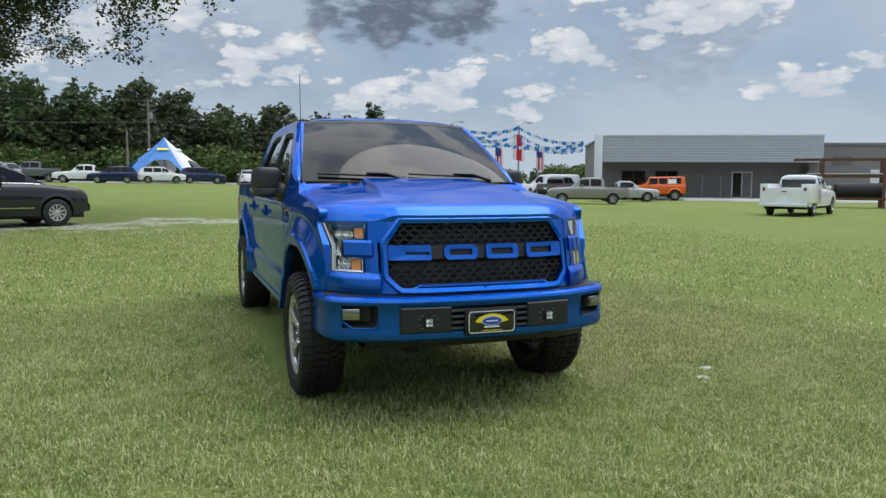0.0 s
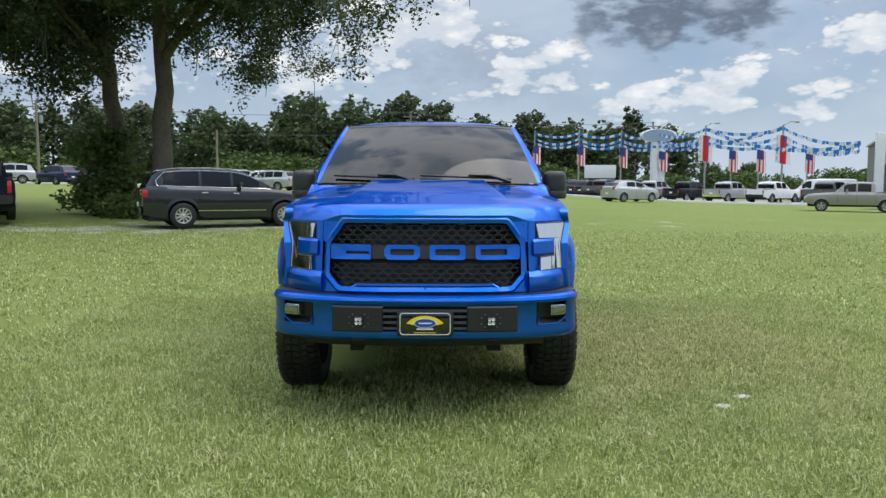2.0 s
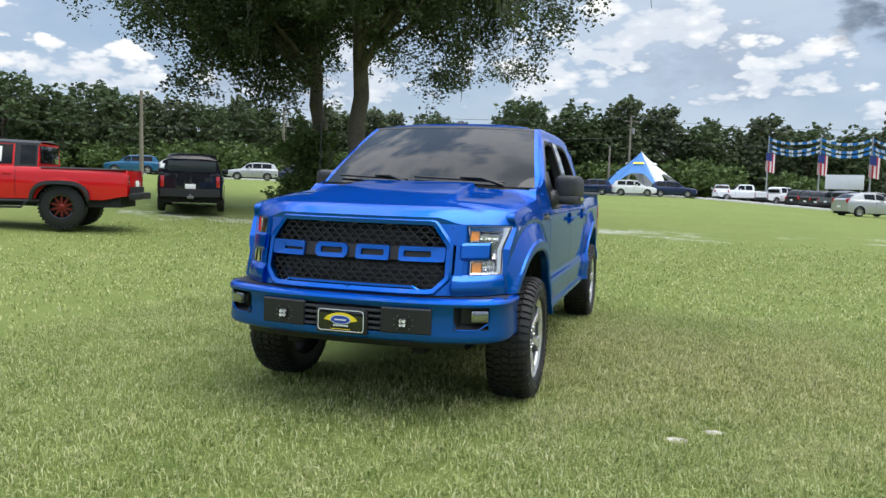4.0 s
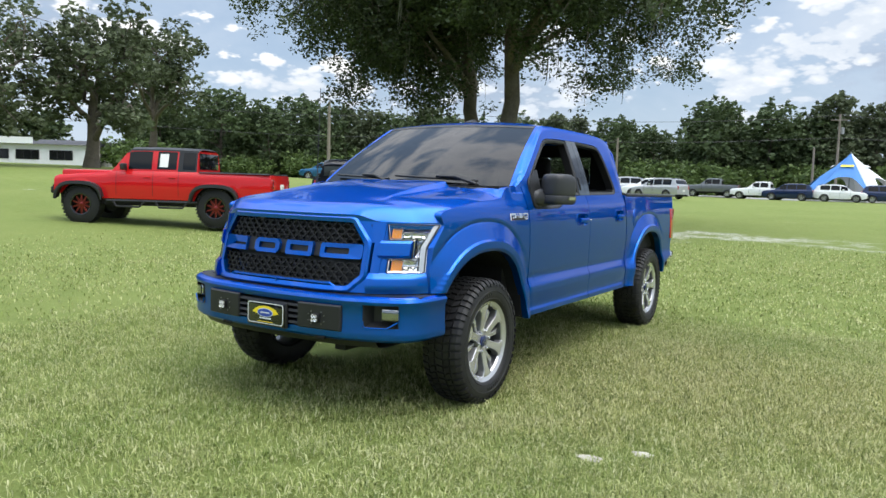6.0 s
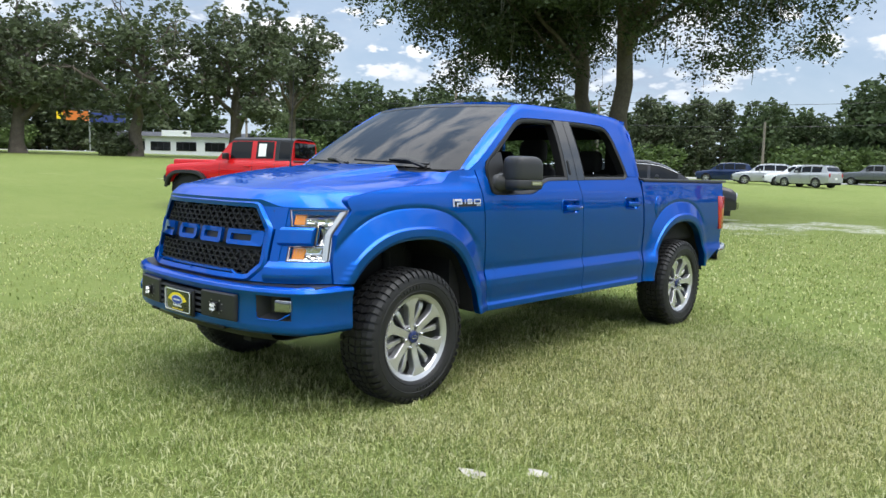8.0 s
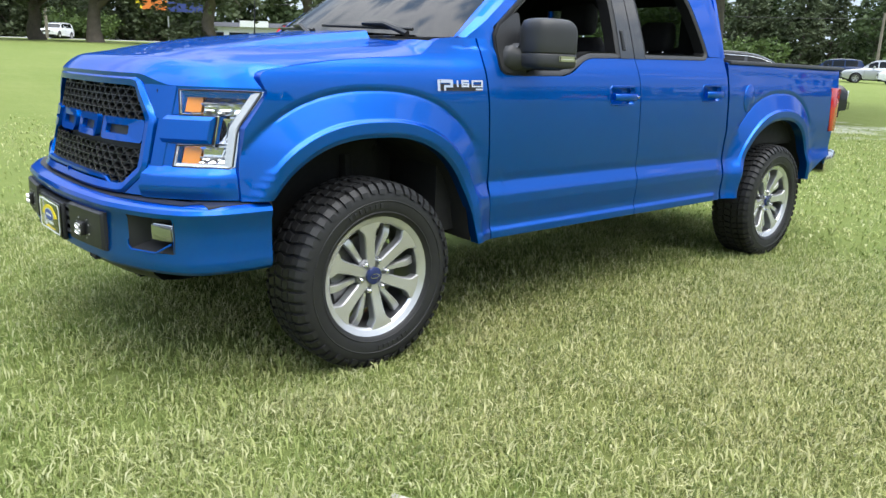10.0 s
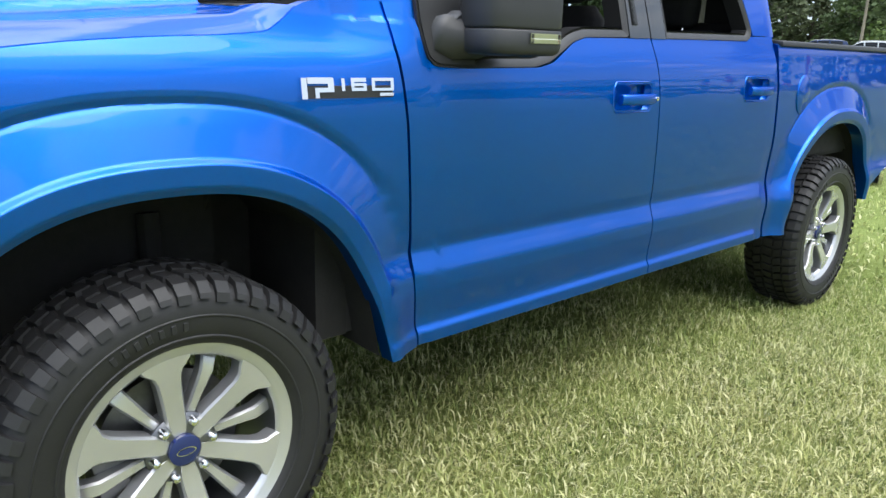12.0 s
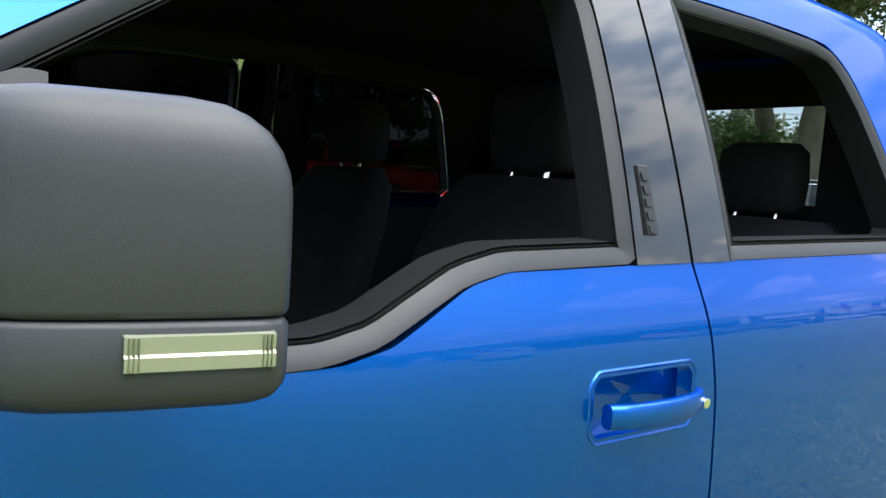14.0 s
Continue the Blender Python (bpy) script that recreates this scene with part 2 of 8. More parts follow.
def join(*vfs):
    verts, faces = [], []
    for vf in vfs:
        k = len(verts)
        verts.extend(vf[0])
        faces.extend([tuple(i + k for i in f) for f in vf[1]])
    return verts, faces


def moved(vf, m):
    return [tuple(m @ Vector(v)) for v in vf[0]], vf[1]


def mirrored(vf):
    return [(-v[0], v[1], v[2]) for v in vf[0]], [tuple(reversed(f)) for f in vf[1]]


def both(vf):
    return join(vf, mirrored(vf))


def grid(P, flip=False, close_u=False, close_v=False):
    """Quads over a table of points P[i][j]."""
    n, m = len(P), len(P[0])
    verts = [tuple(p) for row in P for p in row]
    faces = []
    for i in range(n if close_u else n - 1):
        for j in range(m if close_v else m - 1):
            i2, j2 = (i + 1) % n, (j + 1) % m
            f = (i * m + j, i2 * m + j, i2 * m + j2, i * m + j2)
            faces.append(tuple(reversed(f)) if flip else f)
    return verts, faces


def skirted(P, d, flip=False):
    """A grid with a turned-in edge of depth d all round."""
    verts, faces = grid(P, flip)
    n, m = len(P), len(P[0])
    loop = [(i, 0) for i in range(n)] + [(n - 1, j) for j in range(1, m)] + [(i, m - 1) for i in range(n - 2, -1, -1)] + [(0, j) for j in range(m - 2, 0, -1)]
    k = len(verts)
    d = Vector(d)
    for i, j in loop:
        verts.append(tuple(Vector(P[i][j]) + d))
    c = len(loop)
    for a in range(c):
        b = (a + 1) % c
        f = (loop[a][0] * m + loop[a][1], k + a, k + b, loop[b][0] * m + loop[b][1])
        faces.append(f if flip else tuple(reversed(f)))
    return verts, faces


def box(x0, x1, y0, y1, z0, z1, bevel=0.0):
    """A box with all edges chamfered."""
    if bevel <= 0:
        v = [(x, y, z) for z in (z0, z1) for y in (y0, y1) for x in (x0, x1)]
        return v, [(0, 2, 3, 1), (4, 5, 7, 6), (0, 1, 5, 4), (2, 6, 7, 3), (0, 4, 6, 2), (1, 3, 7, 5)]
    bm = bmesh.new()
    bmesh.ops.create_cube(bm, size=1.0)
    for v in bm.verts:
        v.co = (x0 + (v.co.x + 0.5) * (x1 - x0), y0 + (v.co.y + 0.5) * (y1 - y0), z0 + (v.co.z + 0.5) * (z1 - z0))
    b = min(bevel, 0.45 * min(abs(x1 - x0), abs(y1 - y0), abs(z1 - z0)))
    bmesh.ops.bevel(bm, geom=bm.edges[:], offset=b, segments=2, profile=0.5, affect="EDGES")
    return from_bm(bm)


def from_bm(bm):
    bm.verts.index_update()
    out = [tuple(v.co) for v in bm.verts], [tuple(v.index for v in f.verts) for f in bm.faces]
    bm.free()
    return out


def prism(poly, a, b, axis="x", bevel=0.0):
    """A polygon in the two other axes, drawn from a to b along axis."""
    n = len(poly)
    pick = {"x": lambda p, t: (t, p[0], p[1]), "y": lambda p, t: (p[0], t, p[1]), "z": lambda p, t: (p[0], p[1], t)}[axis]
    verts = [pick(p, a) for p in poly] + [pick(p, b) for p in poly]
    faces = [tuple(range(n - 1, -1, -1)), tuple(range(n, 2 * n))] + [(i, (i + 1) % n, n + (i + 1) % n, n + i) for i in range(n)]
    bm = bmesh.new()
    vs = [bm.verts.new(v) for v in verts]
    for f in faces:
        bm.faces.new([vs[i] for i in f])
    bmesh.ops.recalc_face_normals(bm, faces=bm.faces[:])
    if bevel:
        bmesh.ops.bevel(bm, geom=bm.edges[:], offset=bevel, segments=2, profile=0.5, affect="EDGES", clamp_overlap=True)
    return from_bm(bm)


def revolve(profile, steps=32, axis="x", start=0.0, sweep=360.0, cap=False):
    """Turn (along, radius) pairs about an axis."""
    full = abs(sweep - 360) < 1e-6
    n = steps if full else steps + 1
    P = []
    for i in range(n):
        a = radians(start + sweep * i / steps)
        c, s = math.cos(a), math.sin(a)
        row = []
        for t, r in profile:
            row.append((t, r * c, r * s) if axis == "x" else (r * s, t, r * c) if axis == "y" else (r * c, r * s, t))
        P.append(row)
    v, f = grid(P, close_u=full)
    if cap and full:
        m = len(profile)
        f.append(tuple(i * m for i in range(n)))
        f.append(tuple(i * m + m - 1 for i in range(n - 1, -1, -1)))
    return v, f


def tube(points, radius, sides=6, taper=None):
    """A round bar along points; radius may be one number or one for each point."""
    pts = [Vector(p) for p in points]
    rad = radius if isinstance(radius, (list, tuple)) else [radius] * len(pts)
    rows = []
    up = Vector((0.13, 0.21, 0.97))
    for i, p in enumerate(pts):
        d = (pts[min(i + 1, len(pts) - 1)] - pts[max(i - 1, 0)])
        d = d.normalized() if d.length > 1e-9 else Vector((0, 0, 1))
        if abs(d.dot(up)) > 0.95:
            up = Vector((0.9, 0.3, 0.1))
        s = d.cross(up).normalized()
        u = s.cross(d)
        up = u
        rows.append([tuple(p + rad[i] * (math.cos(a) * s + math.sin(a) * u)) for a in [2 * math.pi * k / sides for k in range(sides)]])
    v, f = grid(rows, close_v=True)
    m = sides
    f.append(tuple(range(m)))
    f.append(tuple(range(len(v) - 1, len(v) - m - 1, -1)))
    return v, f


def lerp(a, b, t):
    return a + (b - a) * t


def smooth(a, b, x):
    t = max(0.0, min(1.0, (x - a) / (b - a)))
    return t * t * (3 - 2 * t)


def along(table, x):
    """Smooth interpolation in a table of (x, value)."""
    if x <= table[0][0]:
        return table[0][1]
    for i in range(len(table) - 1):
        (a, va), (b, vb) = table[i], table[i + 1]
        if x <= b:
            t = (x - a) / (b - a)
            m0 = (vb - table[i - 1][1]) / (b - table[i - 1][0]) * (b - a) if i else vb - va
            m1 = (table[i + 2][1] - va) / (table[i + 2][0] - a) * (b - a) if i + 2 < len(table) else vb - va
            lim = 3 * abs(vb - va)
            m0, m1 = max(-lim, min(lim, m0)), max(-lim, min(lim, m1))
            if (vb - va) * m0 < 0:
                m0 = 0
            if (vb - va) * m1 < 0:
                m1 = 0
            t2, t3 = t * t, t * t * t
            return va * (2 * t3 - 3 * t2 + 1) + m0 * (t3 - 2 * t2 + t) + vb * (3 * t2 - 2 * t3) + m1 * (t3 - t2)
    return table[-1][1]


def straight(table, x):
    if x <= table[0][0]:
        return table[0][1]
    for (a, va), (b, vb) in zip(table, table[1:]):
        if x <= b:
            return lerp(va, vb, (x - a) / (b - a))
    return table[-1][1]


def steps(a, b, n):
    return [a + (b - a) * i / (n - 1) for i in range(n)]

# ---- ground ----
def ground_z(x, y):
    """The field: level round the pickup, rising gently towards the road and the oaks."""
    hx = along([(8, 0), (11, 0.08), (15, 0.28), (50, 1.72), (95, 2.4), (140, 2.6)], -x) * (1 - 0.6 * smooth(30, 70, y))
    hy = along([(5, 0), (16, 0.22), (60, 0.9), (90, 1.2), (140, 1.4)], y) * (1 - 0.88 * smooth(0, 26, x))
    fade = smooth(0, 9, math.hypot(max(0.0, abs(x + 0) - 2.0), max(0.0, y - 5.0) if y > 0 else max(0.0, -y - 2.0)))
    return GROUND + (hx + hy) * fade


def dry_patch(m, col, dry):
    """Yellowed turf with a ragged border beside the pickup."""
    n, k = m.node_tree.nodes, m.node_tree.links
    c, v = n.new("ShaderNodeTexCoord"), n.new("ShaderNodeVectorMath")
    v.operation = "DISTANCE"
    v.inputs[1].default_value = (2.1, 1.5, GROUND)
    k.new(c.outputs["Object"], v.inputs[0])
    q = n.new("ShaderNodeMath")
    q.operation = "MULTIPLY_ADD"
    k.new(tex(m, 1.3, 5, rough=0.7), q.inputs[0])
    q.inputs[1].default_value = 3.0
    k.new(v.outputs["Value"], q.inputs[2])
    return blend(m, mask_of(m, q.outputs[0], 4.2, 2.0), col, dry)


def mask_of(m, value, lo, hi):
    r = m.node_tree.nodes.new("ShaderNodeMapRange")
    r.interpolation_type = "SMOOTHSTEP"
    m.node_tree.links.new(value, r.inputs[0])
    r.inputs[1].default_value, r.inputs[2].default_value = lo, hi
    r.inputs[4].default_value = 0.45
    return r.outputs[0]


def shade_grass():
    m = shader("mown_grass", (0.095, 0.16, 0.03), 0.92)
    m.node_tree.nodes["Principled BSDF"].inputs["Specular IOR Level"].default_value = 0.15
    fine_ = ramp(m, tex(m, 38, 5, rough=0.7), [(0.28, (0.047, 0.078, 0.020)), (0.5, (0.156, 0.205, 0.054)), (0.72, (0.312, 0.335, 0.140))])
    mid = ramp(m, tex(m, 1.7, 5, rough=0.65), [(0.3, (0.113, 0.165, 0.038)), (0.55, (0.189, 0.230, 0.064)), (0.75, (0.265, 0.280, 0.110))])
    big_ = ramp(m, tex(m, 0.13, 4, rough=0.6), [(0.35, (0.137, 0.185, 0.042)), (0.6, (0.198, 0.235, 0.068))])
    tufts = ramp(m, tex(m, 9.0, 6, rough=0.75), [(0.32, (0.080, 0.125, 0.028)), (0.52, (0.175, 0.225, 0.060)), (0.70, (0.298, 0.320, 0.130))])
    base = blend(m, 0.32, blend(m, 0.35, blend(m, 0.45, fine_, tufts), mid), big_)
    dry = ramp(m, tex(m, 0.55, 6, rough=0.72), [(0.60, (0, 0, 0)), (0.72, (1, 1, 1))])
    base = blend(m, blend(m, 0.45, (0, 0, 0), dry), base, (0.283, 0.29, 0.13))
    base = dry_patch(m, base, (0.245, 0.235, 0.092))
    # worn sandy tracks across the field
    n, k = m.node_tree.nodes, m.node_tree.links
    c = n.new("ShaderNodeTexCoord")
    s = n.new("ShaderNodeSeparateXYZ")
    k.new(c.outputs["Object"], s.inputs[0])

    def mt(op, a, b):
        q = n.new("ShaderNodeMath")
        q.operation = op
        for i, v in enumerate((a, b)):
            if isinstance(v, (int, float)):
                q.inputs[i].default_value = v
            else:
                k.new(v, q.inputs[i])
        return q.outputs[0]

    # a strip near y = 19 + 0.28 * (x + 3)
    d = mt("SUBTRACT", s.outputs["Y"], mt("ADD", mt("MULTIPLY", s.outputs["X"], 0.22), 17.6))
    near = mt("ABSOLUTE", d, 0)
    nn = tex(m, 0.35, 6, rough=0.7)
    field = mt("SUBTRACT", nn, mt("MULTIPLY", near, 0.045))
    xlim = mt("MULTIPLY", mt("ABSOLUTE", mt("ADD", s.outputs["X"], 6.0), 0), 0.012)
    worn = ramp(m, mt("SUBTRACT", field, xlim), [(0.37, (0, 0, 0)), (0.47, (1, 1, 1))])
    grit = ramp(m, tex(m, 5, 6, rough=0.75), [(0.38, (0, 0, 0)), (0.6, (1, 1, 1))])
    base = blend(m, blend(m, 1.0, worn, grit, "MULTIPLY"), base, (0.491, 0.49, 0.43))
    plug(m, "Base Color", base)
    relief(m, tex(m, 55, 5, rough=0.75), 0.9, 0.02)
    return m


def spread(a, b, n, power):
    return [a + (b - a) * (i / n) ** power for i in range(n + 1)]


GRASS = shade_grass()
gx = [-v for v in reversed(spread(12, 900, 26, 2.2))] + steps(-11, 11, 34) + spread(12, 900, 26, 2.2)
gy = [-v for v in reversed(spread(9, 900, 22, 2.4))] + steps(-8, 24, 44) + spread(25, 900, 34, 2.0)
ground = tagged(part("ground", grid([[(x, y, ground_z(x, y)) for y in gy] for x in gx]), GRASS, smooth=180), "mown green lawn field with sandy worn patches", "ground", kind="structure")
ground.data.flip_normals() if ground.data.polygons[0].normal.z < 0 else None


def strip(points, w, lift, name, mat, label, cat):
    pts = []
    for (x0, y0), (x1, y1) in zip(points, points[1:]):
        n = max(2, int(math.hypot(x1 - x0, y1 - y0) / 4))
        pts += [(lerp(x0, x1, i / n), lerp(y0, y1, i / n)) for i in range(n)]
    pts.append(points[-1])
    rows = []
    for i, (x, y) in enumerate(pts):
        a, b = pts[max(0, i - 2)], pts[min(len(pts) - 1, i + 2)]
        d = Vector((b[0] - a[0], b[1] - a[1])).normalized()
        q = Vector((-d[1], d[0]))
        row = []
        for s in (-1.03, -1, -0.33, 0.33, 1, 1.03):
            px, py = x + q[0] * s * w / 2, y + q[1] * s * w / 2
            row.append((px, py, ground_z(px, py) + (lift if abs(s) <= 1 else -0.05)))
        rows.append(row)
    ob = tagged(part(name, grid(rows, flip=True), mat, smooth=180), label, cat, kind="structure")
    return ob


ASPHALT = varied("pale_worn_asphalt", (0.30, 0.30, 0.29), 0.9, 0, 0.4, 0.18, 0.004, 14)
CONCRETE = varied("pale_concrete", (0.52, 0.51, 0.48), 0.85, 0, 0.6, 0.12, 0.003, 12)
road = strip([(-150, -45), (-95, 20), (-72, 52), (-45, 73), (-15, 84), (8, 90), (60, 98), (160, 110)], 8, 0.06, "road", ASPHALT, "pale two-lane asphalt road", "road")
lot = strip([(4, 92), (17, 74), (29, 61), (46, 44), (70, 30)], 13, 0.045, "parking_lot", ASPHALT, "pale asphalt dealership parking lot", "parking lot")
kerb = strip([(1.5, 84), (11.5, 68.5), (23.5, 55.5), (40.5, 38.2), (66, 24)], 0.9, 0.16, "kerb", CONCRETE, "pale concrete kerb round the lot", "kerb")

# ---- the blue pickup ----
AXLE_F, AXLE_R, HUB_Z, TYRE_R, ARCH_H = 0.03, 3.68, 0.372, 0.42, 0.352


def arch_r(yc, y, z):
    return (abs((y - yc) / 0.56) ** 2.4 + abs(max(z - ARCH_H, 0) / 0.625) ** 2.4) ** (1 / 2.4)


def arch_z(yc, y):
    d = abs((y - yc) / 0.56)
    return ARCH_H + 0.625 * (1 - d ** 2.4) ** (1 / 2.4) if d < 1 else -9


DOOR_Z = [(0.44, 0.968), (0.46, 0.968), (0.485, 0.968), (0.505, 0.958), (0.53, 0.957), (0.62, 0.967), (0.66, 0.967), (0.715, 0.95), (0.735, 0.945), (0.78, 0.951), (0.95, 0.962), (1.12, 0.966), (1.25, 0.957), (1.36, 0.928)]
FENDER_Z = [(0.44, 0.968), (0.735, 0.948), (0.95, 0.958), (1.12, 0.958), (1.20, 0.952), (1.26, 0.937), (1.31, 0.912), (1.36, 0.896), (1.41, 0.885)]
BED_Z = [(0.44, 0.962), (0.505, 0.956), (0.62, 0.966), (0.735, 0.946), (0.95, 0.962), (1.15, 0.964), (1.28, 0.952), (1.345, 0.945), (1.366, 0.935)]
TAPER = [(-0.58, -0.062), (-0.44, -0.030), (-0.2, -0.010), (0.1, 0.0), (3.2, 0.0), (4.72, -0.022)]


def side_x(y, z):
    """Half width of the body at y and height z."""
    if z > 1.36 and 0.5 < y < 2.92:
        t = (z - 1.36) / 0.54
        base = 0.928 - 0.185 * (0.75 * t + 0.25 * t * t)
        if y < 0.75:
            base = lerp(along(FENDER_Z, z), base, smooth(0.55, 0.75, y))
        return base
    f = smooth(0.45, 0.78, y)
    base = lerp(along(FENDER_Z, z), along(DOOR_Z, z), f) if y < 2.88 else along(BED_Z, z)
    base += along(TAPER, y)
    for yc in (AXLE_F, AXLE_R):
        if abs(y - yc) < 0.9:
            r = arch_r(yc, y, z)
            clear = smooth(2.93, 3.12, y) if yc > 1 else 1.0
            base += clear * straight([(1.12, 0.034), (1.285, -0.003), (1.30, -0.008), (1.325, -0.002), (1.345, 0.0)], r) + 0.016 * (1 - smooth(1.10, 1.125, r)) - 0.012 * (1 - smooth(0.99, 1.035, r))
    return base


FENDER_TOP = [(-0.56, 1.168), (-0.52, 1.205), (-0.45, 1.235), (-0.2, 1.275), (0.0, 1.295), (0.3, 1.318), (0.35, 1.345), (0.40, 1.382), (0.46, 1.398), (0.75, 1.412)]
DOOR_F = [(0.44, 0.742), (0.735, 0.722), (1.1, 0.69), (1.36, 0.652), (1.42, 0.64)]
DOOR_M = [(0.44, 1.948), (0.75, 1.950), (0.92, 1.930), (1.14, 1.909), (1.23, 1.893), (1.36, 1.860)]
DOOR_R = [(0.44, 2.955), (0.9, 2.935), (1.2, 2.895), (1.38, 2.862)]
DLO_LOW = [(0.69, 1.41), (0.743, 1.36), (0.757, 1.27), (0.784, 1.243), (0.9, 1.241), (1.2, 1.246), (1.27, 1.262), (1.40, 1.327), (1.47, 1.343), (1.86, 1.352), (2.60, 1.364), (2.665, 1.385), (2.86, 1.39)]


def yF(x):
    return -0.872 + 0.13 * (abs(x) / 0.67) ** 3.6


def fascia(x, z, out=0.0):
    return (x, yF(x) + 0.06 * (z - 0.95) / 0.25 - out, z)


truck = thing("pickup_truck", "lifted blue crew cab pickup truck parked on grass", "pickup truck", at=pose(0, 0, 0))


def side_panel(ys, zlo, zhi, rows, shift=None):
    P = []
    for y0 in ys:
        lo, hi = zlo(y0), zhi(y0)
        row = []
        for v in steps(0, 1, rows):
            z = lerp(lo, hi, v)
            y = shift(y0, z) if shift else y0
            row.append((side_x(y, z), y, z))
        P.append(row)
    return P


def pair(name, vf, material, parent, label=""):
    a = part(name, vf, material, parent, label)
    b = part(name, mirrored(vf), material, parent, label)
    return a, b


# fenders
f_ys = steps(-0.56, -0.43, 8) + [AXLE_F - 0.462 * math.cos(math.pi * i / 110) for i in range(1, 110)] + [0.503, 0.525, 0.545, 0.56, 0.572, 0.580, 0.5855, 0.5895, 0.592, 0.61, 0.64, 0.67, 0.697]


def f_front(y0, z):
    if y0 < -0.30:
        edge = straight([(0.745, -0.56), (0.86, -0.56), (1.02, -0.535), (1.15, -0.45), (1.165, -0.45), (1.24, -0.56)], z)
        return y0 + (edge + 0.56) * (1 - smooth(-0.56, -0.30, y0))
    return y0 + (straight(DOOR_F, z) - 0.70) * smooth(0.50, 0.697, y0) - 0.003 * smooth(0.6, 0.697, y0)


fender = skirted(side_panel(f_ys, lambda y: max(arch_z(AXLE_F, y), 0.748 if y < 0 else 0.452), lambda y: along(FENDER_TOP, y), 130, f_front), (-0.05, 0, 0), flip=True)
fenders = pair("fender", fender, BLUE, truck)


# doors
def door_panel(left, right, cols, rows):
    P = []
    for u in steps(0, 1, cols):
        ytop = lerp(straight(left, 1.36) + 0.003, straight(right, 1.36) - 0.003, u)
        hi = straight(DLO_LOW, ytop)
        row = []
        for v in steps(0, 1, rows):
            z = lerp(0.452, hi, v)
            y = lerp(straight(left, z) + 0.003, straight(right, z) - 0.003, u)
            row.append((side_x(y, z), y, z))
        P.append(row)
    return P


front_door_mesh = skirted(door_panel(DOOR_F, DOOR_M, 60, 140), (-0.05, 0, 0), flip=True)
rear_door_mesh = skirted(door_panel(DOOR_M, DOOR_R, 48, 140), (-0.05, 0, 0), flip=True)
front_doors = pair("front_door", front_door_mesh, BLUE, truck)
rear_doors = pair("rear_door", rear_door_mesh, BLUE, truck)

# bed sides
b_ys = [2.905, 2.93, 2.97, 3.02, 3.07, 3.105, 3.117, 3.1195] + [AXLE_R - 0.5585 * math.cos(math.pi * i / 110) for i in range(1, 110)] + [4.2405, 4.243, 4.26, 4.30, 4.36, 4.42, 4.48, 4.54, 4.60, 4.65, 4.70, 4.72]


def b_low(y):
    if y <= 3.68:
        return max(arch_z(AXLE_R, y), 0.452)
    return max(arch_z(AXLE_R, y), lerp(0.50, 0.66, smooth(4.24, 4.72, y)))


def b_shift(y0, z):
    return y0 + (straight(DOOR_R, z) + 0.018 - 2.905) * (1 - smooth(2.905, 3.07, y0)) + 0.03 * (1.0 - z) * smooth(4.5, 4.72, y0)


bed = skirted(side_panel(b_ys, b_low, lambda y: 1.362, 130, b_shift), (-0.06, 0, 0), flip=True)
bed_sides = pair("bed_side", bed, BLUE, truck)
pair("bed_rail_cap", prism([(0.86, 1.352), (0.958, 1.352), (0.952, 1.374), (0.90, 1.38), (0.865, 1.374)], 2.91, 4.73, "y", 0.004), BLACK_PLASTIC, truck)
part("bed_liner", join(box(-0.875, -0.86, 2.91, 4.70, 0.80, 1.355), box(0.86, 0.875, 2.91, 4.70, 0.80, 1.355), box(-0.86, 0.86, 2.91, 4.70, 0.78, 0.80), box(-0.86, 0.86, 2.905, 2.94, 0.80, 1.355)), UNDER, truck)
tailgate = part("tailgate", box(-0.84, 0.84, 4.68, 4.745, 0.74, 1.355, 0.02), BLUE, truck)
part("tailgate_handle", box(-0.12, 0.12, 4.743, 4.76, 1.15, 1.25, 0.01), BLACK_PLASTIC, tailgate)
part("rear_bumper", join(box(-0.93, 0.93, 4.74, 4.93, 0.50, 0.70, 0.04)), CHROME, truck, "chrome rear step bumper")
tail_poly = [(4.535, 1.205), (4.765, 1.215), (4.775, 0.845), (4.60, 0.845), (4.575, 1.02)]
tl_ = prism([(4.572, 1.212), (4.745, 1.212), (4.748, 0.862), (4.64, 0.862), (4.61, 1.0)], 0.84, 0.948, "x", 0.008)
tail_lamps = pair("tail_lamp", tl_, RED_LENS, truck, "red tail lamp lens")

# filler flap
cap_rows = []
for k in range(4):
    r = (0.085, 0.083, 0.08, 0.0)[k]
    cap_rows.append([(side_x(3.19 + r * math.cos(a) * 0.86, 1.13 + r * 1.12 * math.sin(a)) + (0.001, 0.004, 0.005, 0.005)[k], 3.19 + r * 0.86 * math.cos(a), 1.13 + r * 1.12 * math.sin(a)) for a in [2 * math.pi * i / 28 for i in range(28)]])
part("filler_flap", grid(cap_rows, close_v=True), BLUE, truck)

# hood
HOOD_C = [(-0.84, 1.235), (-0.74, 1.268), (-0.4, 1.325), (0.0, 1.368), (0.38, 1.408)]


